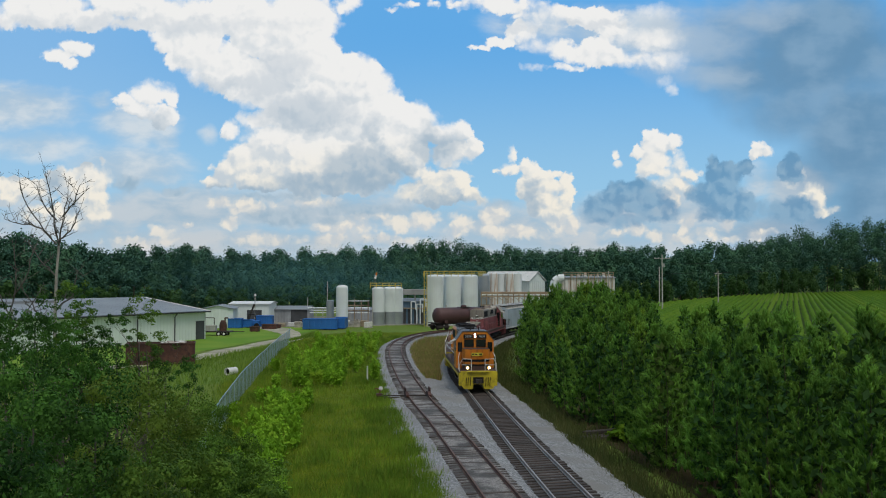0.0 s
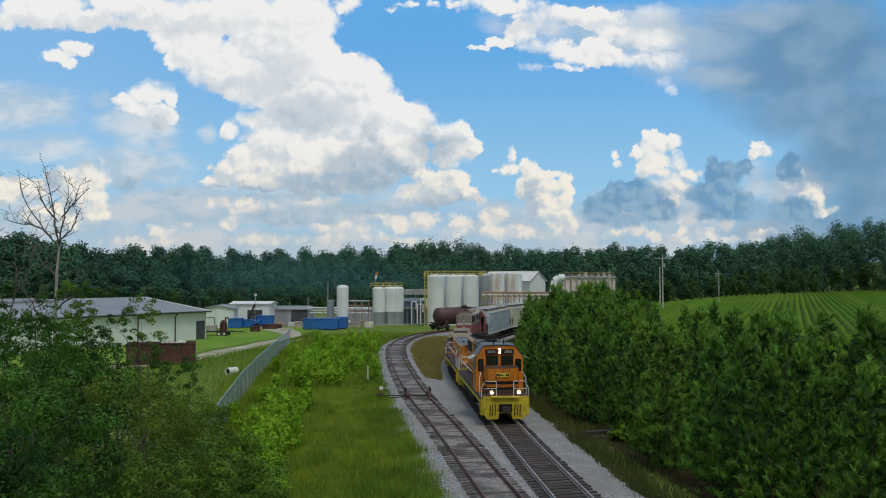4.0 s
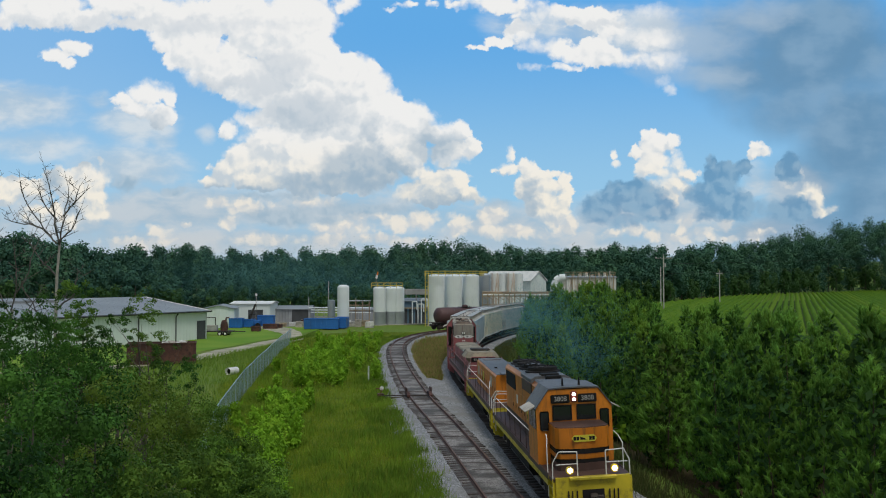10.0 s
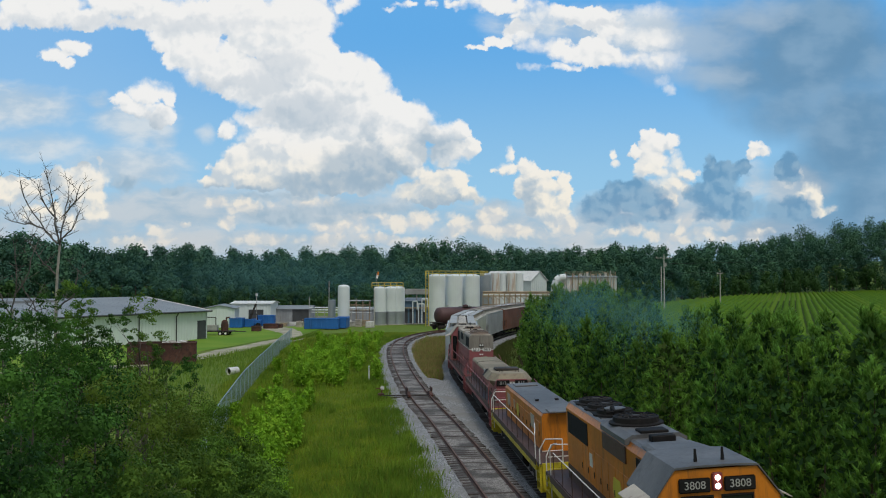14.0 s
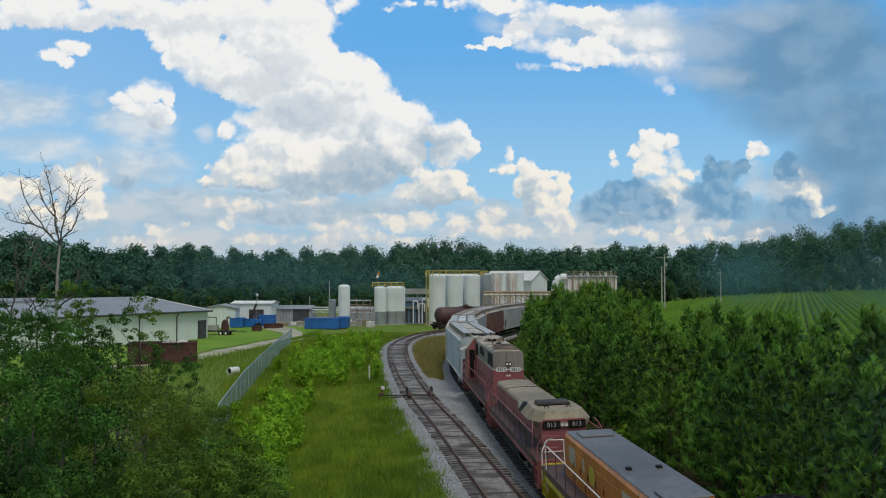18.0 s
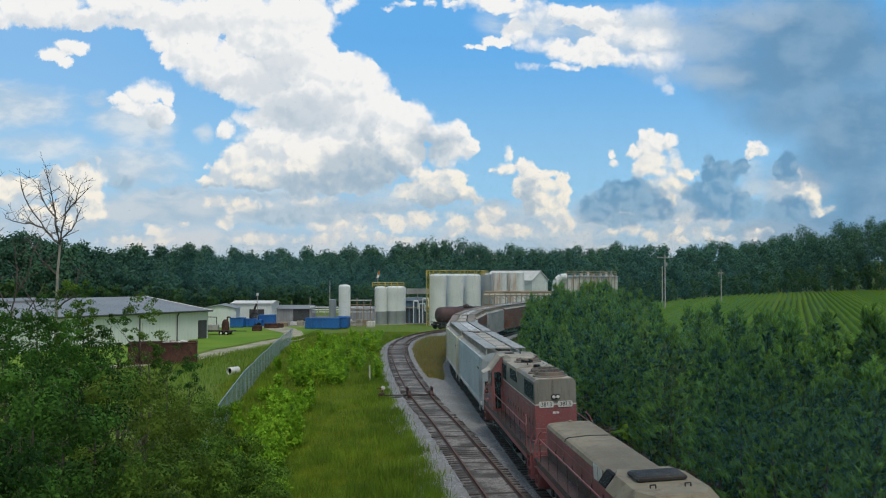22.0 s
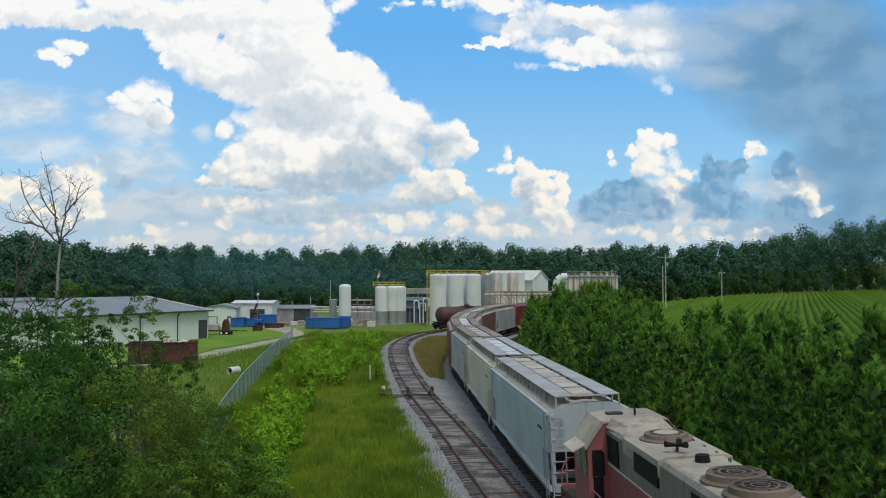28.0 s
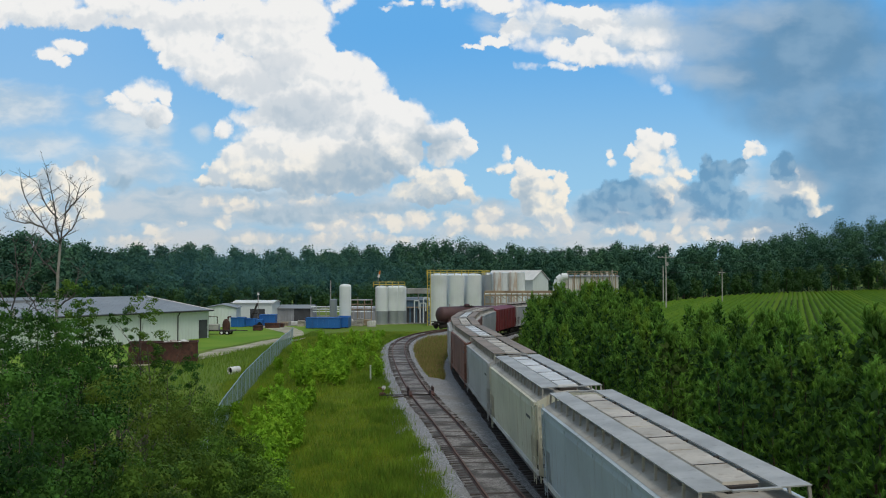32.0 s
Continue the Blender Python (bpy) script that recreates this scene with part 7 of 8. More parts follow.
def tank_car():
    x, y = 3.6, 156.6
    c = thing("tank_car", "dark maroon tank car standing on the side track", "tank car", at=pose(x, y, 0, 0, 0, -56))
    half = 5.6
    part("barrel", Geo().loft([[(r * math.cos(a), yy, 2.35 + r * math.sin(a)) for a in np.linspace(0, 2 * math.pi, 25)[:-1]] for yy, r in
                               ((-half - .42, 0.4), (-half - 0.3, 0.95), (-half, 1.32), (-half + 0.15, 1.38), (half - 0.15, 1.38), (half, 1.32), (half + 0.3, 0.95), (half + .42, 0.4))]), M_TANKCAR, c, smooth=True)
    part("dome_platform", Geo().box(-0.8, 0.8, -0.9, 0.9, 3.70, 3.78), M_GRIME, c)
    part("dome", Geo().revolve([(0.5, 3.6), (0.5, 4.0), (0.3, 4.12), (0.02, 4.15)], (0, 0, 0), 14), M_TANKCAR, c)
    part("frame", Geo().box(-0.5, 0.5, -half - 0.9, half + 0.9, 0.85, 1.15), M_GRIME, c)
    for s in (-1, 1):
        part("saddle", Geo().box(-1.2, 1.2, s * (half - 1.2) - 0.3, s * (half - 1.2) + 0.3, 1.1, 1.9), M_TANKCAR, c)
        part("end_platform", Geo().box(-1.4, 1.4, *sorted((s * half, s * (half + 0.9))), 1.15, 1.25), M_GRIME, c)
        part("ladder", Geo().tube([(s * 1.47, 0.3, 1.2), (s * 1.5, 0.3, 3.0), (s * 0.8, 0.3, 4.0)], 0.04, 5), M_GRIME, c)
        g = Geo()
        for sx in (-1, 1):
            g.box(sx * 1.05 - 0.07, sx * 1.05 + 0.07, s * (half - 0.6) - 1.3, s * (half - 0.6) + 1.3, 0.38, 0.72, 0.03)
            for yy in (-0.89, 0.89):
                g.cyl((sx * 0.72, s * (half - 0.6) + yy, 0.46), (sx * 0.86, s * (half - 0.6) + yy, 0.46), 0.46, n=18)
        part("truck_frame", g, M_GRIME, c)
        coupler(c, s * (half + 0.7), s)


tank_car()


def utility_pole(px, y, top, arm=0.0, extra=False):
    x = across(px, y)
    z0 = ground_height(x, y)
    p = thing("utility_pole", "weathered wooden utility pole with cross-arm", "utility pole", "utility poles")
    part("pole", Geo().cyl((x, y, z0 - 0.3), (x, y, top), 0.17, 0.11, n=10), M_WOODPOLE, p)
    if arm:
        part("cross_arm", Geo().box(x - arm, x + arm, y - 0.05, y + 0.05, top - 1.0, top - 0.88), M_WOODPOLE, p)
        for k in (-1, -0.45, 0.45, 1):
            part("insulator", Geo().cyl((x + k * arm * 0.95, y, top - 0.88), (x + k * arm * 0.95, y, top - 0.66), 0.09, 0.07, n=8), M_WHITE, p)
    if extra:
        part("transformer", Geo().cyl((x + 0.35, y, top - 3.0), (x + 0.35, y, top - 2.1), 0.24, n=12), M_STEEL, p)
    return x


pole_a = utility_pole(1172, 215, 14.2, 1.9, True)
utility_pole(1167, 232, 11.4, 0.0)
utility_pole(1271, 262, 10.6, 0.9)
utility_pole(1077, 196, 10.2, 0.0)
for za, dz, sag in ((11.9, 0, 1.2), (10.2, -0.6, 1.5)):
    pts = []
    for k in range(25):
        u = k / 24
        x = pole_a + (260 - pole_a) * u
        pts.append((x, 215 + 150 * u, za + dz + 9.5 * u - sag * 4 * u * (1 - u)))
    solid("power_line", Geo().line(pts, 0.035, 4), M_BLACK, "thin dark overhead power line", "power line", "overhead lines")


def chain_fence():
    """Chain-link fence: posts, top rail and woven wire."""
    f = thing("chain_link_fence", "galvanised chain-link fence, leaning along the bank", "fence")
    pts, _ = spline([(-12.0, 44), (-14.2, 57), (-16.6, 77), (-18.6, 95), (-20.6, 115), (-22.2, 132)], 60)
    zs = [ground_height(*p) for p in pts]
    part("top_rail", Geo().tube([(*p, z + 2.0) for p, z in zip(pts, zs)], 0.035, 5), M_CHAIN, f)
    for k in range(0, 60, 2):
        part("post", Geo().tube([(*pts[k], zs[k] - 0.2), (*pts[k], zs[k] + 2.05)], 0.04, 6), M_CHAIN, f)
    wires = Geo()
    fine, _ = spline(pts, 900)
    zf = np.interp(np.arange(900), np.linspace(0, 899, 60), zs)
    for k in range(0, 900 - 16):
        for a, b in ((0.05, 2.0), (2.0, 0.05)):
            p, q = (fine[k][0], fine[k][1], zf[k] + a), (fine[k + 15][0], fine[k + 15][1], zf[k + 15] + b)
            wires.add([(p[0], p[1], p[2] - 0.02), (p[0], p[1], p[2] + 0.02), (q[0], q[1], q[2] + 0.02), (q[0], q[1], q[2] - 0.02)], [(0, 1, 2, 3)])
    tagged(part("woven_wire", wires, M_CHAIN, f), kind="stuff")


chain_fence()


def track_devices():
    """Derail blocks on the side track with its stand, marker post, and the old timbers by the main track."""
    x, y = -1.94, 70.4
    d = thing("derail", "rust-brown derail shoes with operating rod on the side track", "derail", at=pose(x, y, 0, 0, 0, 8))
    for s in (-1, 1):
        part("shoe", Geo().prism([(-0.9, -0.10), (-0.9, 0.06), (-0.3, 0.22), (0.3, 0.22), (0.9, 0.06), (0.9, -0.10)], s * 0.86 - 0.14, s * 0.86 + 0.10, 0), M_RUST, d)
        part("guide_arm", Geo().box(s * 0.95 - 0.05, s * 0.95 + 0.05, -0.1, 0.9, 0.02, 0.5, 0.02), M_RUST, d)
    part("rod", Geo().tube([(-2.9, 0.2, -0.10), (0.8, 0.2, -0.10)], 0.05, 5), M_GRIME, d)
    part("long_tie", Geo().box(-2.6, 1.3, 0.08, 0.26, -0.32, -0.19, 0.02), M_TIE, d)
    st = thing("switch_stand", "small red and white switch stand at the trackside", "switch stand", at=pose(x - 3.0, y + 0.3, -0.2, 0, 0, 8))
    part("base", Geo().box(-0.25, 0.25, -0.2, 0.2, 0, 0.22, 0.03), M_RUST, st)
    part("lever", Geo().tube([(0, 0, 0.2), (0.12, 0, 0.55), (-0.35, 0, 0.62)], 0.04, 5), M_BOXRED, st)
    part("target", Geo().cyl((0.1, -0.03, 0.62), (0.1, 0.03, 0.62), 0.16, n=12), M_WHITE, st)
    mp = thing("marker_post", "short white marker post in the grass", "post", at=pose(-6.9, 83, ground_height(-6.9, 83)))
    part("post_shaft", Geo().box(-0.07, 0.07, -0.07, 0.07, -0.1, 1.5, 0.015), M_WHITE, mp)
    tb = thing("timber_pile", "old dark railway ties piled beside the track", "timber")
    for k in range(5):
        part("old_tie", Geo().box(-1.3, 1.3, -0.12, 0.12, 0, 0.18, 0.015), M_TIE, tb, at=pose(9.3 + 0.1 * k, 54 + 0.33 * k, ground_height(9.3, 54) + (0.19 if k > 2 else 0), 0, 0, 12 + 3 * k))


track_devices()


# ---------------------------------------------------------------- plants
RNG = np.random.default_rng(11)
M_WEEDS = leaf_material("weed_leaves", (0.12, 0.225, 0.026), (0.22, 0.36, 0.045), (0.32, 0.38, 0.08), 0.15)


def leaf_cloud(points, out, size, rng, droop=0.2, aspect=0.55, loose=0.55):
    """Four-cornered leaves at points; each faces about outwards and hangs a little."""
    n = len(points)
    face = unit(out + rng.normal(0, loose, (n, 3)) + np.array((0, 0, 0.25)))
    tip = unit(np.cross(face, rng.normal(0, 1, (n, 3))) + np.array((0, 0, -droop)))
    side = unit(np.cross(tip, face))
    s = (size * rng.uniform(0.6, 1.35, n))[:, None]
    a = points
    vs = np.stack([a, a + tip * s * 0.5 + side * s * aspect * 0.5, a + tip * s, a + tip * s * 0.5 - side * s * aspect * 0.5], 1).reshape(-1, 3)
    return vs, np.arange(4 * n).reshape(-1, 4)


def joined(pieces):
    vs, fs, k = [], [], 0
    for v, f in pieces:
        vs.append(v), fs.append(f + k)
        k += len(v)
    return np.concatenate(vs), np.concatenate(fs)


def blob_points(n, centre, radii, rng, shell=0.75):
    d = unit(rng.normal(0, 1, (n, 3)))
    r = rng.uniform(shell, 1.0, n)[:, None]
    return np.array(centre) + d * r * np.array(radii), d


def pine_crown(h, r, rng, whorls, needles, length=0.24, wide=0.08, gap=0.24, sides=5, levels=2):
    """A full young pine: whorls of rising boughs of uneven length, each set with upright brushes of needles, and candles at the top."""
    heart, axis, size = [], [], []
    for w in range(whorls):
        u = (w + rng.uniform(0.2, 0.8)) / whorls
        z = h * (0.03 + 0.90 * u)
        count = 6 if u < 0.65 else 5
        for b in range(count):
            a = 2 * math.pi * b / count + 1.1 * w + rng.normal(0, 0.25)
            reach = max(0.25, r * min(1.0, 0.78 + 1.1 * u) * (1 - u) ** 0.74) * rng.uniform(0.62, 1.25)
            d = np.array((math.cos(a), math.sin(a), 0.0))
            tufts = max(2, int(reach * 0.75 / gap))
            for k in range(tufts):
                f = 0.36 + 0.64 * (k + rng.uniform(0.2, 1.0)) / tufts
                heart.append(d * reach * f + np.array((0, 0, z + reach * (0.10 + 0.55 * u) * f * f)) + rng.normal(0, 0.10, 3))
                axis.append(d * (0.55 - 0.35 * u) + np.array((0, 0, 0.9)) + rng.normal(0, 0.18, 3))
                size.append(rng.uniform(0.75, 1.25) * (1.05 - 0.2 * u))
    for k in range(9):                                           # candles at the top
        heart.append(np.array((rng.normal(0, 0.10), rng.normal(0, 0.10), h * (0.84 + 0.017 * k))))
        axis.append(np.array((rng.normal(0, 0.15), rng.normal(0, 0.15), 1.0)))
        size.append(1.0 - 0.04 * k)
    heart, axis, size = np.array(heart), unit(np.array(axis)), np.array(size)
    # each brush: a short spindle, wider above the middle
    t, n = len(heart), sides
    u1 = unit(np.cross(axis, rng.normal(0, 1, (t, 3))))
    u2 = np.cross(axis, u1)
    tall, fat = (length * 1.6 * size)[:, None], length * 0.27 * size
    rings = [heart - axis * tall * 0.15]
    for lift, swell in ((0.30, 1.0), (0.72, 0.72))[:levels]:
        for k in range(n):
            a = 2 * math.pi * k / n
            rr = (fat * swell * rng.uniform(0.65, 1.3, t))[:, None]
            rings.append(heart + axis * tall * (lift + rng.uniform(-0.10, 0.10, t))[:, None] + (u1 * math.cos(a) + u2 * math.sin(a)) * rr)
    rings.append(heart + axis * tall)
    m = len(rings)
    vs = np.stack(rings, 1).reshape(-1, 3)
    one = [(0, 1 + (k + 1) % n, 1 + k) for k in range(n)]
    for j in range(levels - 1):
        for k in range(n):
            p, q = 1 + j * n + k, 1 + j * n + (k + 1) % n
            one += [(p, q, q + n), (p, q + n, p + n)]
    one += [(1 + (levels - 1) * n + k, 1 + (levels - 1) * n + (k + 1) % n, m - 1) for k in range(n)]
    fs = (np.array(one)[None] + (np.arange(t) * m)[:, None, None]).reshape(-1, 3)
    # and a fringe of needles round it
    heart, axis, size = np.repeat(heart, needles, 0), np.repeat(axis, needles, 0), np.repeat(size, needles)
    n = len(heart)
    out = unit(np.cross(axis, rng.normal(0, 1, (n, 3))))
    pts = heart + axis * (size * rng.uniform(0.1, 1.6 * length, n))[:, None] + out * (length * 0.14 * size)[:, None]
    tip = unit(axis * 0.75 + out * 0.75 + rng.normal(0, 0.22, (n, 3)))
    side = unit(np.cross(tip, rng.normal(0, 1, (n, 3))))
    s = (length * size * rng.uniform(0.6, 1.15, n))[:, None]
    fringe = np.stack([pts - side * s * wide, pts + side * s * wide, pts + tip * s], 1).reshape(-1, 3)
    return joined([(vs, fs), (fringe, np.arange(3 * n).reshape(-1, 3))])


def pine_heart(h, r, rng, n, length=0.42):
    """Old needles near the trunk, coloured dark as the shade within the crown."""
    u = rng.uniform(0.02, 0.88, n)
    a = rng.uniform(0, 2 * math.pi, n)
    rad = 0.54 * r * np.minimum(1.0, 0.80 + 0.8 * u) * (1 - u ** 2.3) ** 0.72 * np.sqrt(rng.uniform(0.2, 1, n))
    p = np.stack([rad * np.cos(a), rad * np.sin(a), h * u], 1)
    return leaf_cloud(p, unit(rng.normal(0, 1, (n, 3))), length, rng, 0.3, 0.5)


def stem(points, radii, n=6):
    """One unbroken tapered stem."""
    return Geo().loft([[(p[0] + r * math.cos(2 * math.pi * k / n), p[1] + r * math.sin(2 * math.pi * k / n), p[2]) for k in range(n)] for p, r in zip(points, radii)])


def trunk_geo(h, r, rng, limbs=6, lean=0.05, limb_len=0.35):
    """A tapered trunk and its limbs."""
    pts = [np.array((0.0, 0.0, -0.2))]
    for k in range(6):
        pts.append(pts[-1] + np.array((rng.normal(0, lean), rng.normal(0, lean), h / 6)))
    arms = []
    for k in range(limbs):
        i = rng.integers(2, 6)
        a = rng.uniform(0, 2 * math.pi)
        d = np.array((math.cos(a), math.sin(a), rng.uniform(0.5, 1.1))) * h * limb_len * rng.uniform(0.6, 1.1) * (1.1 - i / 8)
        q = pts[i] + d * 0.55 + rng.normal(0, 0.05 * h * limb_len, 3)
        rr = r * (1 - i / 7) * 0.5
        arms.append(stem([pts[i], q, pts[i] + d + np.array((0, 0, 0.1 * h * limb_len))], (rr, rr * 0.65, rr * 0.22), 5))
    return stem(pts, [r * (1 - k / 6.4) for k in range(7)]), arms


# ---- young pines along the main track
def pine_edge(y):
    """Where the stand begins to the right of the main track."""
    i = np.abs(main_pts[:, 1] - y).argmin()
    return main_pts[i, 0] + 5.0 + 1.7 * smooth(72, 92, y) + 1.0 * smooth(70, 40, y) + 1.0 * smooth(45, 30, y)


def pine_back(y):
    """Far side of the stand, where the field begins."""
    return np.interp(y, (47, 56, 80, 100, 172), (62, 24, 22.0, 23.5, 40))


def pine_litter():
    vs, n = [], 24
    ys = np.linspace(20, 172, 120)
    for y in ys:
        a, b = pine_edge(y) - 0.3 + 0.5 * noise.noise((y * 0.3, 3.0, 0.0)), min(pine_back(y), 60) + 0.5
        for k in range(n):
            x = a + (b - a) * k / (n - 1)
            vs.append((x, y, ground_height(x, y) + 0.045))
    fs = [(j * n + i, j * n + i + 1, (j + 1) * n + i + 1, (j + 1) * n + i) for j in range(len(ys) - 1) for i in range(n - 1)]
    solid("forest_floor", Geo().add(vs, fs), M_LITTER, "brown needle litter and weeds under the pines", "forest floor", kind="structure", smooth=True)


M_LITTER = surface("needle_litter", (0.075, 0.060, 0.030), 1.0, spec=0.05, vary=0.4, grain=3, dirt=(0.05, 0.08, 0.02), dirt_amount=0.5, bump=0.5)
pine_litter()


def stand_scale(x, y):
    """Taller up the line, lower along the field, with single trees that stand out."""
    s = RNG.uniform(0.74, 1.08) + (0.12 if RNG.uniform() < 0.12 else 0.0)
    return s * (0.97 + 0.22 * smooth(60, 95, y) * (1 - 1.1 * smooth(0.165, 0.215, x / y)) + 0.15 * smooth(0.22, 0.32, x / y))


PINES, PINES_FAR = [], []
for k in range(9):
    h = (6.4, 6.8, 7.1, 6.2, 6.6, 6.5, 6.8, 7.1, 6.3)[k]
    t = thing("young_pine", "dense bushy dark green young pine beside the track", "pine tree", "pines beside the track")
    part("trunk", trunk_geo(h * 0.9, 0.06, RNG, 0)[0], M_PINEBARK, t)
    crown = pine_crown(h, RNG.uniform(1.55, 1.9), RNG, 14, 22, 0.25, 0.065, 0.22) if k < 5 else pine_crown(h, RNG.uniform(1.55, 1.9), RNG, 12, 12, 0.28, 0.095, 0.27, 4)
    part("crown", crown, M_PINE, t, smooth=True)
    part("inner_needles", pine_heart(h, 1.75, RNG, 300), M_PINESHADE, t, "old needles round the trunk, coloured dark for crown shade")
    (PINES if k < 5 else PINES_FAR).append(t)
PINE_LOW = [pine_crown(6.8, 1.9, RNG, 11, 6, 0.36, 0.15, 0.38, 4, 1) for k in range(4)]

spots = []
y = 24.0
while y < 172:
    x = pine_edge(y) + RNG.uniform(0.5, 1.4)
    row = 0
    while x < pine_back(y):
        spots.append((row, x + RNG.normal(0, 0.35), y + RNG.normal(0, 0.5)))
        x += 3.25 + 0.1 * row
        row += 1
    y += 2.95
spots.sort(key=lambda s: s[0] * 3 + 0.12 * s[2])
near, far_pines = spots[:295], spots[295:]
used = set()
for k, (row, x, y) in enumerate(near):
    kinds = PINES if y < 58 else PINES_FAR
    t = kinds[k % len(kinds)]
    s = stand_scale(x, y) * (0.88 if row == 0 else 1.0)
    m = pose(x, y, ground_height(x, y), 0, 0, RNG.uniform(0, 360))
    if t.name not in used:
        used.add(t.name)
        t.matrix_basis = m
    else:
        c = copy_thing(t, m)
        c.scale = (s, s, s)
pieces = []
for k, (row, x, y) in enumerate(far_pines):
    v, f = PINE_LOW[k % 4]
    s = stand_scale(x, y)
    a = RNG.uniform(0, 2 * math.pi)
    rot = np.array(((math.cos(a), -math.sin(a), 0), (math.sin(a), math.cos(a), 0), (0, 0, 1))) * s
    pieces.append((v @ rot.T + np.array((x, y, ground_height(x, y))), f))
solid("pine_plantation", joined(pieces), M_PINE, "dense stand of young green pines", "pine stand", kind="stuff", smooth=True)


# ---- far woods
EDGE = [(-260, 165, 385), (-100, 180, 398), (0, 195, 404), (90, 205, 416), (200, 225, 434), (300, 232, 436), (400, 250, 440), (500, 260, 438), (640, 280, 435), (690, 285, 428), (780, 295, 422), (860, 300, 430),
        (950, 275, 442), (1000, 255, 436), (1180, 272, 431), (1300, 330, 426), (1400, 366, 408), (1450, 378, 408), (1510, 388, 388), (1600, 370, 386), (1850, 340, 370)]


def edge_at(px):
    e = np.array(EDGE, float)
    return np.interp(px, e[:, 0], e[:, 1]), np.interp(px, e[:, 0], e[:, 2])


def woods():
    trunks = Geo()
    rng = np.random.default_rng(3)
    layers = {"far": [], "edge": []}
    for back, drop, kind in ((-6, 0.40, "edge"), (0, 0.66, "far"), (8, 0.84, "far"), (17, 0.95, "far"), (30, 1.0, "far")):
        px = -250.0
        while px < 1840:
            y0, top = edge_at(px)
            y = y0 + back + rng.uniform(-3, 3)
            x = (px - 784) / F * y
            gz = ground_height(x, y)
            full = EYE + (490 - top + 4 * smooth(1300, 1500, px) + rng.normal(0, 3)) / F * y - gz
            h = full * drop * rng.uniform(0.92, 1.04)
            step = h * (0.27 if back < 17 else 0.20) / y * F * rng.uniform(0.8, 1.2)
            if kind == "edge" and rng.uniform() < (0.25 if px > 1000 else 0.6):
                px += step
                continue
            r = h * rng.uniform(0.22, 0.32)
            for k in range(9):
                u = (k + 0.5) / 9
                if back > 4 and u < 0.45:                        # hidden behind the front rows
                    continue
                a = rng.uniform(0, 2 * math.pi)
                off = r * 0.62 * math.sin(math.pi * min(1.0, 0.15 + 0.66 * u))
                c = (x + off * math.cos(a), y + off * math.sin(a), gz + h * (0.12 + 0.78 * u))
                rad = r * (0.50 + 0.30 * math.sin(math.pi * min(1, u + 0.1))) * rng.uniform(0.8, 1.2)
                p, o = blob_points(int(min(330, max(120, 210 * (rad / 2.2) ** 1.5))), c, (rad * 0.9, rad * 0.9, rad * 1.05), rng, 0.30)
                layers[kind].append(leaf_cloud(p, o, 0.60, rng, aspect=0.85, loose=0.40))
            trunks.cyl((x, y, gz - 0.3), (x, y, gz + h * 0.6), 0.22, 0.1, 5)
            px += step
    # one broad tall crown that stands over the rest
    for k in range(16):
        a, rr = rng.uniform(0, 6.28), rng.uniform(0, 3.6)
        y = 236
        c = (across(325, y) + rr * math.cos(a), y + rr * math.sin(a), EYE + (488 - 428) / F * y - 4.5 + rng.uniform(-2.5, 4.2) * (1 - rr / 6))
        p, o = blob_points(220, c, (1.7, 1.7, 1.4), rng, 0.6)
        layers["far"].append(leaf_cloud(p, o, 0.42, rng, aspect=0.9))
    w = solid("far_woods", joined(layers["far"]), M_WOODS, "dark green mixed woodland, tinted blue for haze, closing the view", "woods", kind="stuff")
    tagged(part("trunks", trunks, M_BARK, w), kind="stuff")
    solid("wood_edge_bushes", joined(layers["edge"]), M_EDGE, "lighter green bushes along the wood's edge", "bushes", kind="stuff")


woods()


def broadleaf(name, label, x, y, h, r, blobs, leaves, size, mat, rng, bark=None, low=0.1, group="", cat="tree", limbs=8, spread=0.7, clump=1.0):
    """A shrub or tree: trunk, limbs and a crown of leaf clumps with gaps."""
    gz = ground_height(x, y)
    t = thing(name, label, cat, group, at=pose(x, y, gz))
    bole, arms = trunk_geo(h * 0.8, max(0.04, h * 0.014), rng, limbs, 0.06 * h / 6)
    part("trunk", bole, bark or M_BARK, t)
    for arm in arms:
        part("limb", arm, bark or M_BARK, t)
    ps = []
    for k in range(blobs):
        u = rng.uniform(low, 1.0)
        a = rng.uniform(0, 2 * math.pi)
        rr = r * spread * math.sqrt(rng.uniform(0, 1)) * math.sin(math.pi * (0.12 + 0.80 * u)) ** 0.5
        c = (rr * math.cos(a), rr * math.sin(a), h * u * 0.93)
        rad = r * clump * rng.uniform(0.18, 0.40)
        p, o = blob_points(leaves, c, (rad, rad, rad * 0.75), rng, 0.62)
        p[:, 2] += 0.15 * rad * (o[:, 2] < 0)
        ps.append(leaf_cloud(p, o, size, rng, 0.35, loose=0.28))
    part("crown", joined(ps), mat, t)
    return t


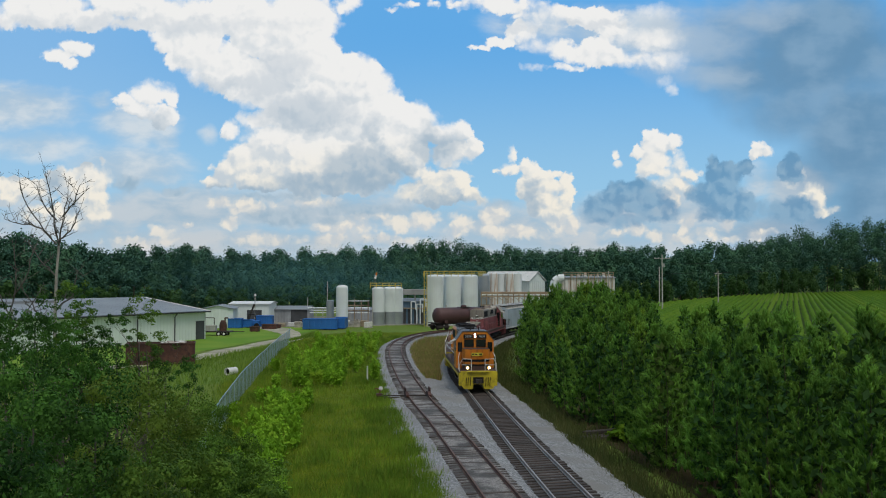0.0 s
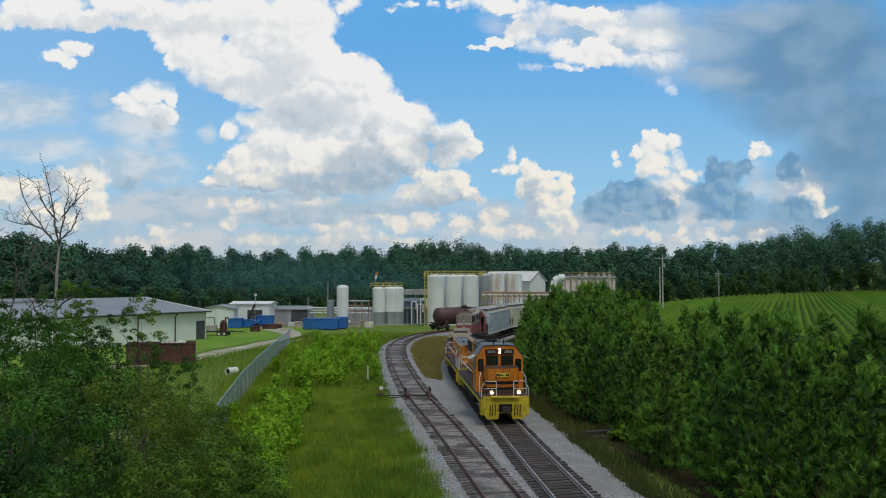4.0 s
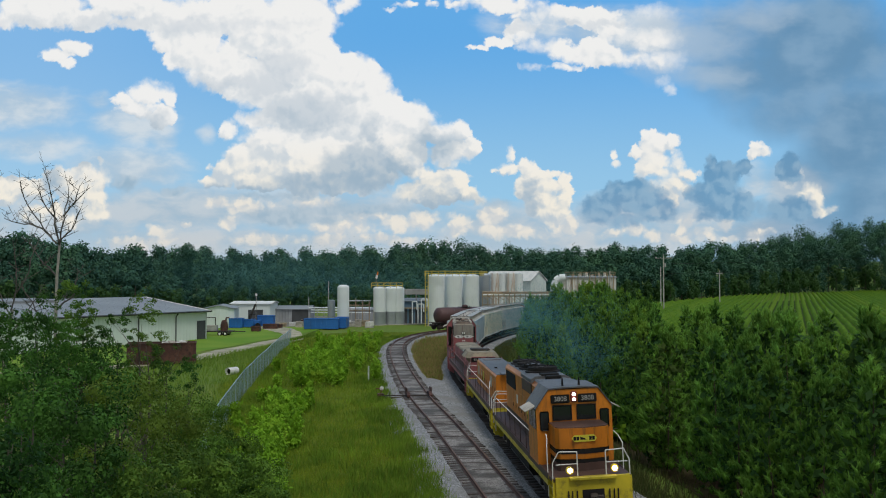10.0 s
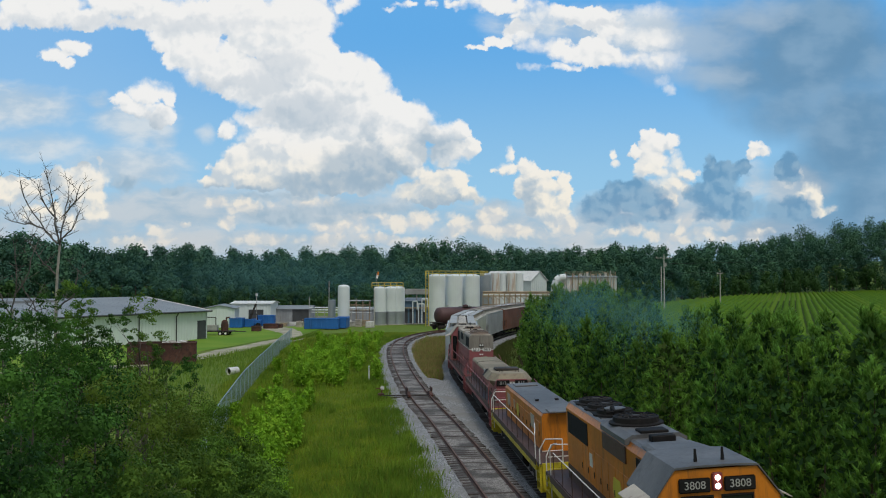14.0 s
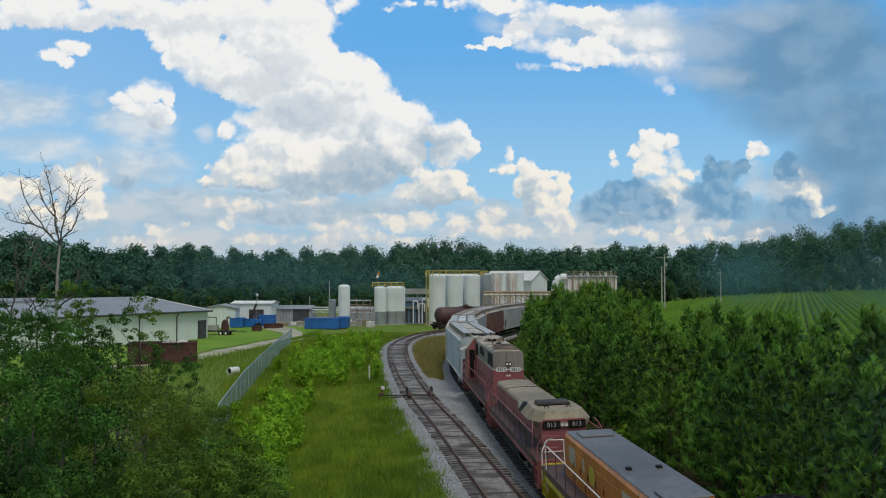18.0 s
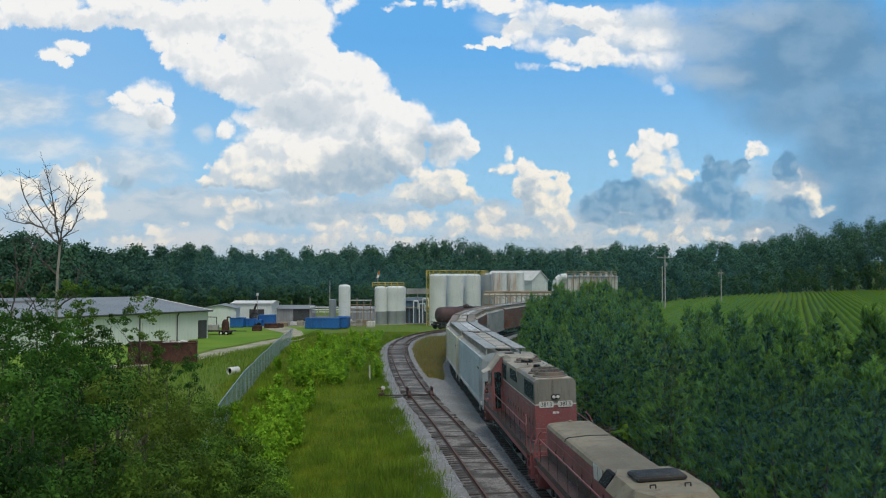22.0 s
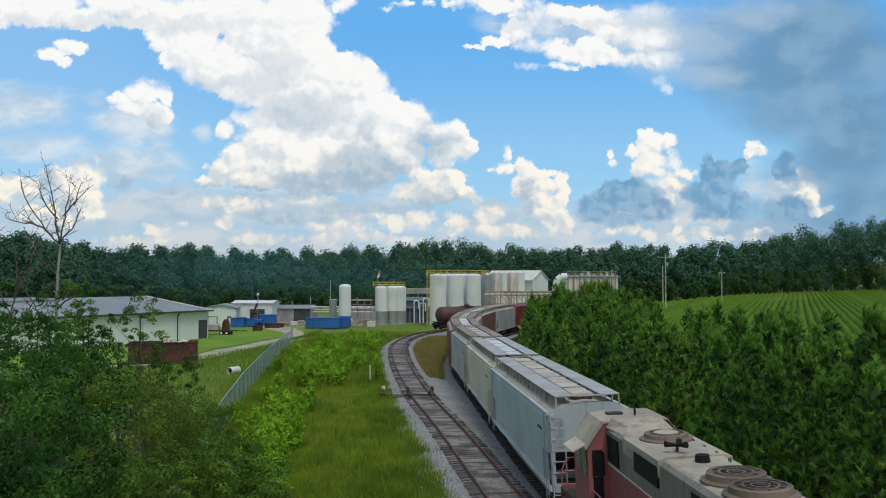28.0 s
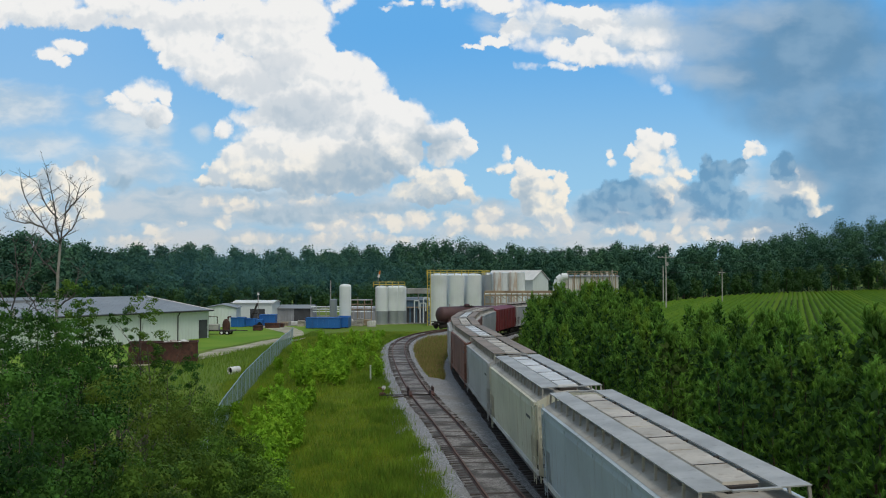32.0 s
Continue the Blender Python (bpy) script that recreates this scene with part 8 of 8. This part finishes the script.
def left_growth():
    rng = np.random.default_rng(21)
    X = across
    tag = "dense dark green leafy shrub"
    # px, distance, top in picture units, radius
    for px, y, top, r in ((-40, 21, 560, 2.2), (60, 20, 600, 2.0), (30, 27, 548, 2.6), (150, 24, 590, 2.2), (110, 31, 560, 2.4), (230, 26, 650, 2.2), (200, 33, 600, 2.5),
                          (140, 19, 700, 1.8), (20, 17, 720, 1.9), (260, 20, 760, 1.8), (330, 27, 760, 2.0), (300, 34, 690, 2.3), (380, 32, 770, 1.8), (360, 24, 790, 1.8),
                          (420, 40, 760, 1.6), (450, 33, 800, 1.7), (340, 42, 690, 2.2), (470, 27, 830, 1.6), (90, 15, 820, 1.5), (230, 16, 850, 1.5), (-90, 18, 640, 2.2),
                          (400, 22, 860, 1.5), (330, 18, 880, 1.4), (270, 48, 672, 2.4), (375, 52, 712, 1.6), (-60, 34, 545, 2.6)):
        h = EYE - (top - 488) / F * y - ground_height(X(px, y), y)
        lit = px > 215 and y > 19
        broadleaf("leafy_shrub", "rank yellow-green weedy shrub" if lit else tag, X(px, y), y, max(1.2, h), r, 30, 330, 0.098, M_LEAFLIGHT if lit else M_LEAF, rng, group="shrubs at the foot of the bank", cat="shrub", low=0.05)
    # taller thin saplings that stand out against the shed
    for px, y, top in ((75, 34, 485), (130, 36, 462), (152, 38, 480), (255, 40, 492), (215, 42, 520), (8, 36, 505), (40, 33, 520), (105, 32, 520), (185, 34, 560), (290, 40, 590), (330, 42, 610),
                       (130, 33, 500), (88, 35, 505), (62, 31, 528), (118, 30, 535), (268, 38, 520), (20, 30, 520), (-20, 33, 490), (160, 31, 545)):
        h = EYE - (top - 488) / F * y - ground_height(X(px, y), y)
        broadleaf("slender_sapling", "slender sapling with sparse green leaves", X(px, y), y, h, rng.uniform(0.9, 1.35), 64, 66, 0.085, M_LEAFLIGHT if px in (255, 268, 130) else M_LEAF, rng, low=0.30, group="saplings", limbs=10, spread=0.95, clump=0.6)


left_growth()


def bare_tree(px, y, forks, label, r0, seed):
    """A dead tree: crooked limbs as given (across, height, both in metres from the foot), each with side branches and twigs."""
    x = across(px, y)
    gz = ground_height(x, y)
    rng = np.random.default_rng(seed)
    t = thing("dead_tree", label, "dead tree", "dead trees", at=pose(x, y, gz))
    for n, limb in enumerate(forks):
        g = Geo()
        pts = [np.array((a, rng.normal(0, 0.12), b)) for a, b in limb]
        fine = [p + (q - p) * u + rng.normal(0, 0.035, 3) for p, q in zip(pts, pts[1:]) for u in (0, 0.33, 0.67)] + [pts[-1]]
        r_a = r0 * (1.0 if n == 0 else 0.36)
        rad = np.linspace(r_a, 0.016 if n else r0 * 0.45, len(fine))
        for k in range(len(fine) - 1):
            g.cyl(fine[k], fine[k + 1], rad[k], rad[k + 1], 6, caps=k == len(fine) - 2)
        for k in range(1, len(fine)):
            for w in range(0 if n == 0 else 2):
                side = np.array((rng.normal(0, 0.7), rng.normal(0, 0.5), rng.uniform(0.3, 1.0)))
                side *= rng.uniform(0.3, 1.1) / np.linalg.norm(side)
                a, b = fine[k], fine[k] + side
                g.cyl(a, b, min(0.022, rad[k] * 0.5), 0.009, 4)
                for v in range(2):
                    c = a + side * rng.uniform(0.4, 0.9)
                    g.cyl(c, c + np.array((rng.normal(0, 0.25), rng.normal(0, 0.25), rng.uniform(0.0, 0.45))), 0.010, 0.005, 3)
        part("trunk" if n == 0 else "limb", g, M_DEADWOOD if n == 0 else M_BACKLITLIMB, t)
    return t


bare_tree(103, 46, [[(0.25, -0.2), (0.1, 3.0), (-0.05, 7.0), (-0.1, 10.0), (0.0, 12.4)], [(0.0, 12.2), (-0.1, 13.2), (-0.45, 14.7), (-0.65, 15.9)], [(0.0, 12.2), (-0.7, 12.9), (-1.6, 14.1), (-2.0, 15.4)],
                    [(0.0, 12.3), (0.2, 13.5), (0.4, 15.0)], [(0.0, 12.3), (0.7, 12.9), (1.1, 14.0)], [(-0.7, 13.0), (-1.9, 13.2), (-2.8, 13.5)], [(-0.2, 13.4), (-0.8, 14.2), (-1.1, 15.2)],
                    [(0.2, 13.6), (0.8, 14.4), (1.0, 15.2)], [(-0.1, 10.6), (-0.8, 11.2), (-1.6, 12.3)], [(-0.05, 8.0), (-1.2, 8.8), (-2.0, 10.2)], [(0.0, 9.0), (0.7, 9.6), (1.0, 10.8)]],
          "tall leafless dead tree with fine branches darkened against the sky", 0.13, 5)
bare_tree(16, 44, [[(0.1, -0.2), (0.0, 3.5), (-0.1, 6.5), (0.2, 9.0)], [(0.2, 8.9), (0.5, 10.4), (0.3, 12.0)], [(0.1, 8.6), (-0.7, 10.2), (-0.9, 12.4)], [(0.0, 7.6), (0.8, 8.8), (1.5, 9.8)],
                   [(-0.1, 6.5), (-0.9, 8.0), (-1.4, 10.4), (-1.2, 13.0), (-0.9, 15.0)], [(0.3, 9.6), (1.0, 10.8), (1.4, 12.4)]],
          "leafless dead tree with crooked branches", 0.11, 9)


def bright_saplings():
    """Upright bushy shoots: a broad clump half way up the bank, a second one lower down, stragglers between."""
    rng = np.random.default_rng(8)
    for n in range(215):
        if n < 84:
            y = rng.uniform(78, 128)
            x = across(np.interp(y, (78, 100, 128), (548, 578, 618)) + rng.normal(0, 32), y)
            h = rng.uniform(1.2, 2.6)
        elif n < 180:
            y = rng.uniform(38, 70)
            x = across(np.interp(y, (40, 52, 66), (436, 474, 502)) + rng.normal(0, 32), y)
            h = rng.uniform(0.8, 1.7)
        else:
            y = rng.uniform(60, 150)
            x = across(np.interp(y, (60, 90, 150), (500, 560, 650)) + rng.normal(0, 30), y)
            h = rng.uniform(0.7, 1.4)
        t = thing("green_sapling", "bright green leafy sapling on the bank", "shrub", "bright saplings", at=pose(x, y, ground_height(x, y)))
        part("trunk", trunk_geo(h * 0.8, 0.03, rng, 0, 0.03)[0], M_BARK, t)
        ps = []
        for k in range(14):                                     # shoots that rise and lean out
            a, r = rng.uniform(0, 2 * math.pi), rng.uniform(0.1, 0.55) * (0.5 + 0.35 * h)
            top = np.array((r * math.cos(a), r * math.sin(a), h * rng.uniform(0.45, 1.0)))
            u = rng.uniform(0.25, 1.0, 46)[:, None]
            p = top * u * np.array((1, 1, 1.0)) + rng.normal(0, 0.10, (46, 3)) * (1.15 - 0.7 * u)
            o = np.tile(np.array((math.cos(a), math.sin(a), 0.6)), (46, 1))
            ps.append(leaf_cloud(p, o, 0.21, rng, -0.5, 0.55, 0.4))
        part("crown", joined(ps), M_BRIGHT, t)


bright_saplings()


def blades(count, place, height, mat, name, label, rng):
    """Grass blades: narrow bent triangles standing where place says."""
    base = []
    while len(base) < count:
        p = place(rng)
        if p is not None:
            base.append(p)
    b = np.array([(x, y, ground_height(x, y)) for x, y in base])
    n = len(b)
    a = rng.uniform(0, 2 * math.pi, n)
    w = np.stack([np.cos(a), np.sin(a), np.zeros(n)], 1) * (height * rng.uniform(0.03, 0.085, n))[:, None]
    h = height * rng.uniform(0.5, 1.3, n)
    lean = np.stack([rng.normal(0, 0.25, n) * h, rng.normal(0, 0.25, n) * h, h], 1)
    vs = np.stack([b - w, b + w, b + lean], 1).reshape(-1, 3)
    solid(name, (vs, np.arange(3 * n).reshape(-1, 3)), mat, label, "grass", kind="stuff")


def verge_place(rng):
    y = 34 + 120 * rng.uniform(0, 1) ** 1.6
    i = np.abs(spur_pts[:, 1] - y).argmin()
    right = spur_pts[i, 0] - 2.7 - rng.exponential(0.35)
    return right - rng.uniform(0, 1) ** 0.9 * np.interp(y, (40, 80), (9.0, 13.5)), y


def median_place(rng):
    y = rng.uniform(84, 140)
    i, j = np.abs(spur_pts[:, 1] - y).argmin(), np.abs(main_pts[:, 1] - y).argmin()
    a, b = spur_pts[i, 0] + 1.9, main_pts[j, 0] - 2.1
    return (rng.uniform(a, b), y) if b > a else None


def right_place(rng):
    y = rng.uniform(28, 150)
    j = np.abs(main_pts[:, 1] - y).argmin()
    return main_pts[j, 0] + 2.9 + rng.gamma(2.0, 0.6), y


blades(170000, verge_place, 0.26, M_GRASSB, "verge_grass", "tall bright green grass on the verge", np.random.default_rng(1))


def tuft_place(rng):
    """Tufts gathered in clumps: thick along the ragged edge of the stones, thinner towards the saplings."""
    if not TUFTS or rng.uniform() < 0.028:
        y = 34 + 110 * rng.uniform(0, 1) ** 1.5
        i = np.abs(spur_pts[:, 1] - y).argmin()
        off = rng.exponential(0.5) if rng.uniform() < 0.45 else rng.uniform(0, np.interp(y, (40, 80), (9.0, 12.5)))
        TUFTS.append((spur_pts[i, 0] - 2.45 - off, y, rng.uniform(0.12, 0.5)))
    x, y, r = TUFTS[-1]
    return x + rng.normal(0, r), y + rng.normal(0, r * 1.4)


TUFTS = []
blades(52000, tuft_place, 0.52, M_TUFT, "verge_tufts", "ragged tufts of taller green grass and weeds on the verge", np.random.default_rng(41))


def weed_place(rng):
    y = rng.uniform(62, 150)
    a = np.interp(y, (62, 78, 88, 100, 118, 138, 150), (-44, -36, -37, -30, -25.2, -22, -22))
    b = np.interp(y, (57, 77, 95, 115, 132, 150), (-14.6, -17.0, -19.0, -21.0, -22.6, -20.0))
    return (rng.uniform(a, b), y) if b > a else None


blades(16000, weed_place, 0.5, M_WEEDS, "weeds", "rough green weeds between fence and drive", np.random.default_rng(12))
blades(5200, median_place, 0.55, M_WEEDS, "median_weeds", "green weeds among the dry grass between the tracks", np.random.default_rng(22))
blades(13000, median_place, 0.62, M_DRYGRASS, "dry_grass", "tall dry yellowish grass between the tracks", np.random.default_rng(2))
blades(26000, right_place, 0.5, M_ROUGH, "trackside_grass", "rough dry grass at the foot of the pines", np.random.default_rng(4))


def crop_field():
    """Long rows of low bushy crop on the rise beyond the pines."""
    rng = np.random.default_rng(6)
    ang = math.atan((1400 - 784) / F)
    dx, dy = math.sin(ang), math.cos(ang)
    vs, fs, base = [], [], 0
    near = []
    for k in range(-76, 86):
        off = k * ROW_GAP
        s = 50 + 430 * np.linspace(0, 1, 620) ** 1.35
        x = off * dy + s * dx + 8
        y = -off * dx + s * dy
        px = 784 + x / y * F
        ok = (y > 52) & (px > 1085) & (px < 1780) & (y < np.interp(px, (1090, 1180, 1350, 1568, 1780), (215, 262, 345, 385, 370)))
        if ok.sum() < 6:
            continue
        s, x, y = s[ok], x[ok], y[ok]
        n = len(s)
        g = np.array([ground_height(a, b) for a, b in zip(x, y)])
        w = 0.35 * ROW_GAP * rng.uniform(0.75, 1.15, n)
        h = 0.65 * rng.uniform(0.65, 1.2, n)
        j = rng.normal(0, 0.05, n)
        for side, hh in ((-1.0, 0.03), (-0.55, 0.75), (0.3, 1.0), (1.0, 0.03)):
            d = w * side + j
            vs.append(np.stack([x + d * dy, y - d * dx, g + h * hh + rng.normal(0, 0.05, n) * (hh > 0.1)], 1))
        a = np.arange(n - 1)
        for m in range(3):
            b = base + m * n + a
            fs.append(np.stack([b, b + n, b + n + 1, b + 1], 1))
        base += 4 * n
        q = (y < 130)
        p = np.repeat(np.stack([x, y, g + 0.5], 1)[q], 7, 0)
        if len(p):
            p = p + rng.normal(0, 1, p.shape) * np.array((0.30, 0.30, 0.12))
            near.append(leaf_cloud(p, np.tile((0, 0, 1.0), (len(p), 1)), 0.30, rng, 0.0, 0.8))
    field = solid("crop_rows", (np.concatenate(vs), np.concatenate(fs)), M_CROP, "green crop plants standing in long parallel rows", "crop", kind="stuff")
    tagged(part("crop_leaves", joined(near), M_CROP, field), kind="stuff")


ROW_GAP = 1.55
crop_field()

motions()
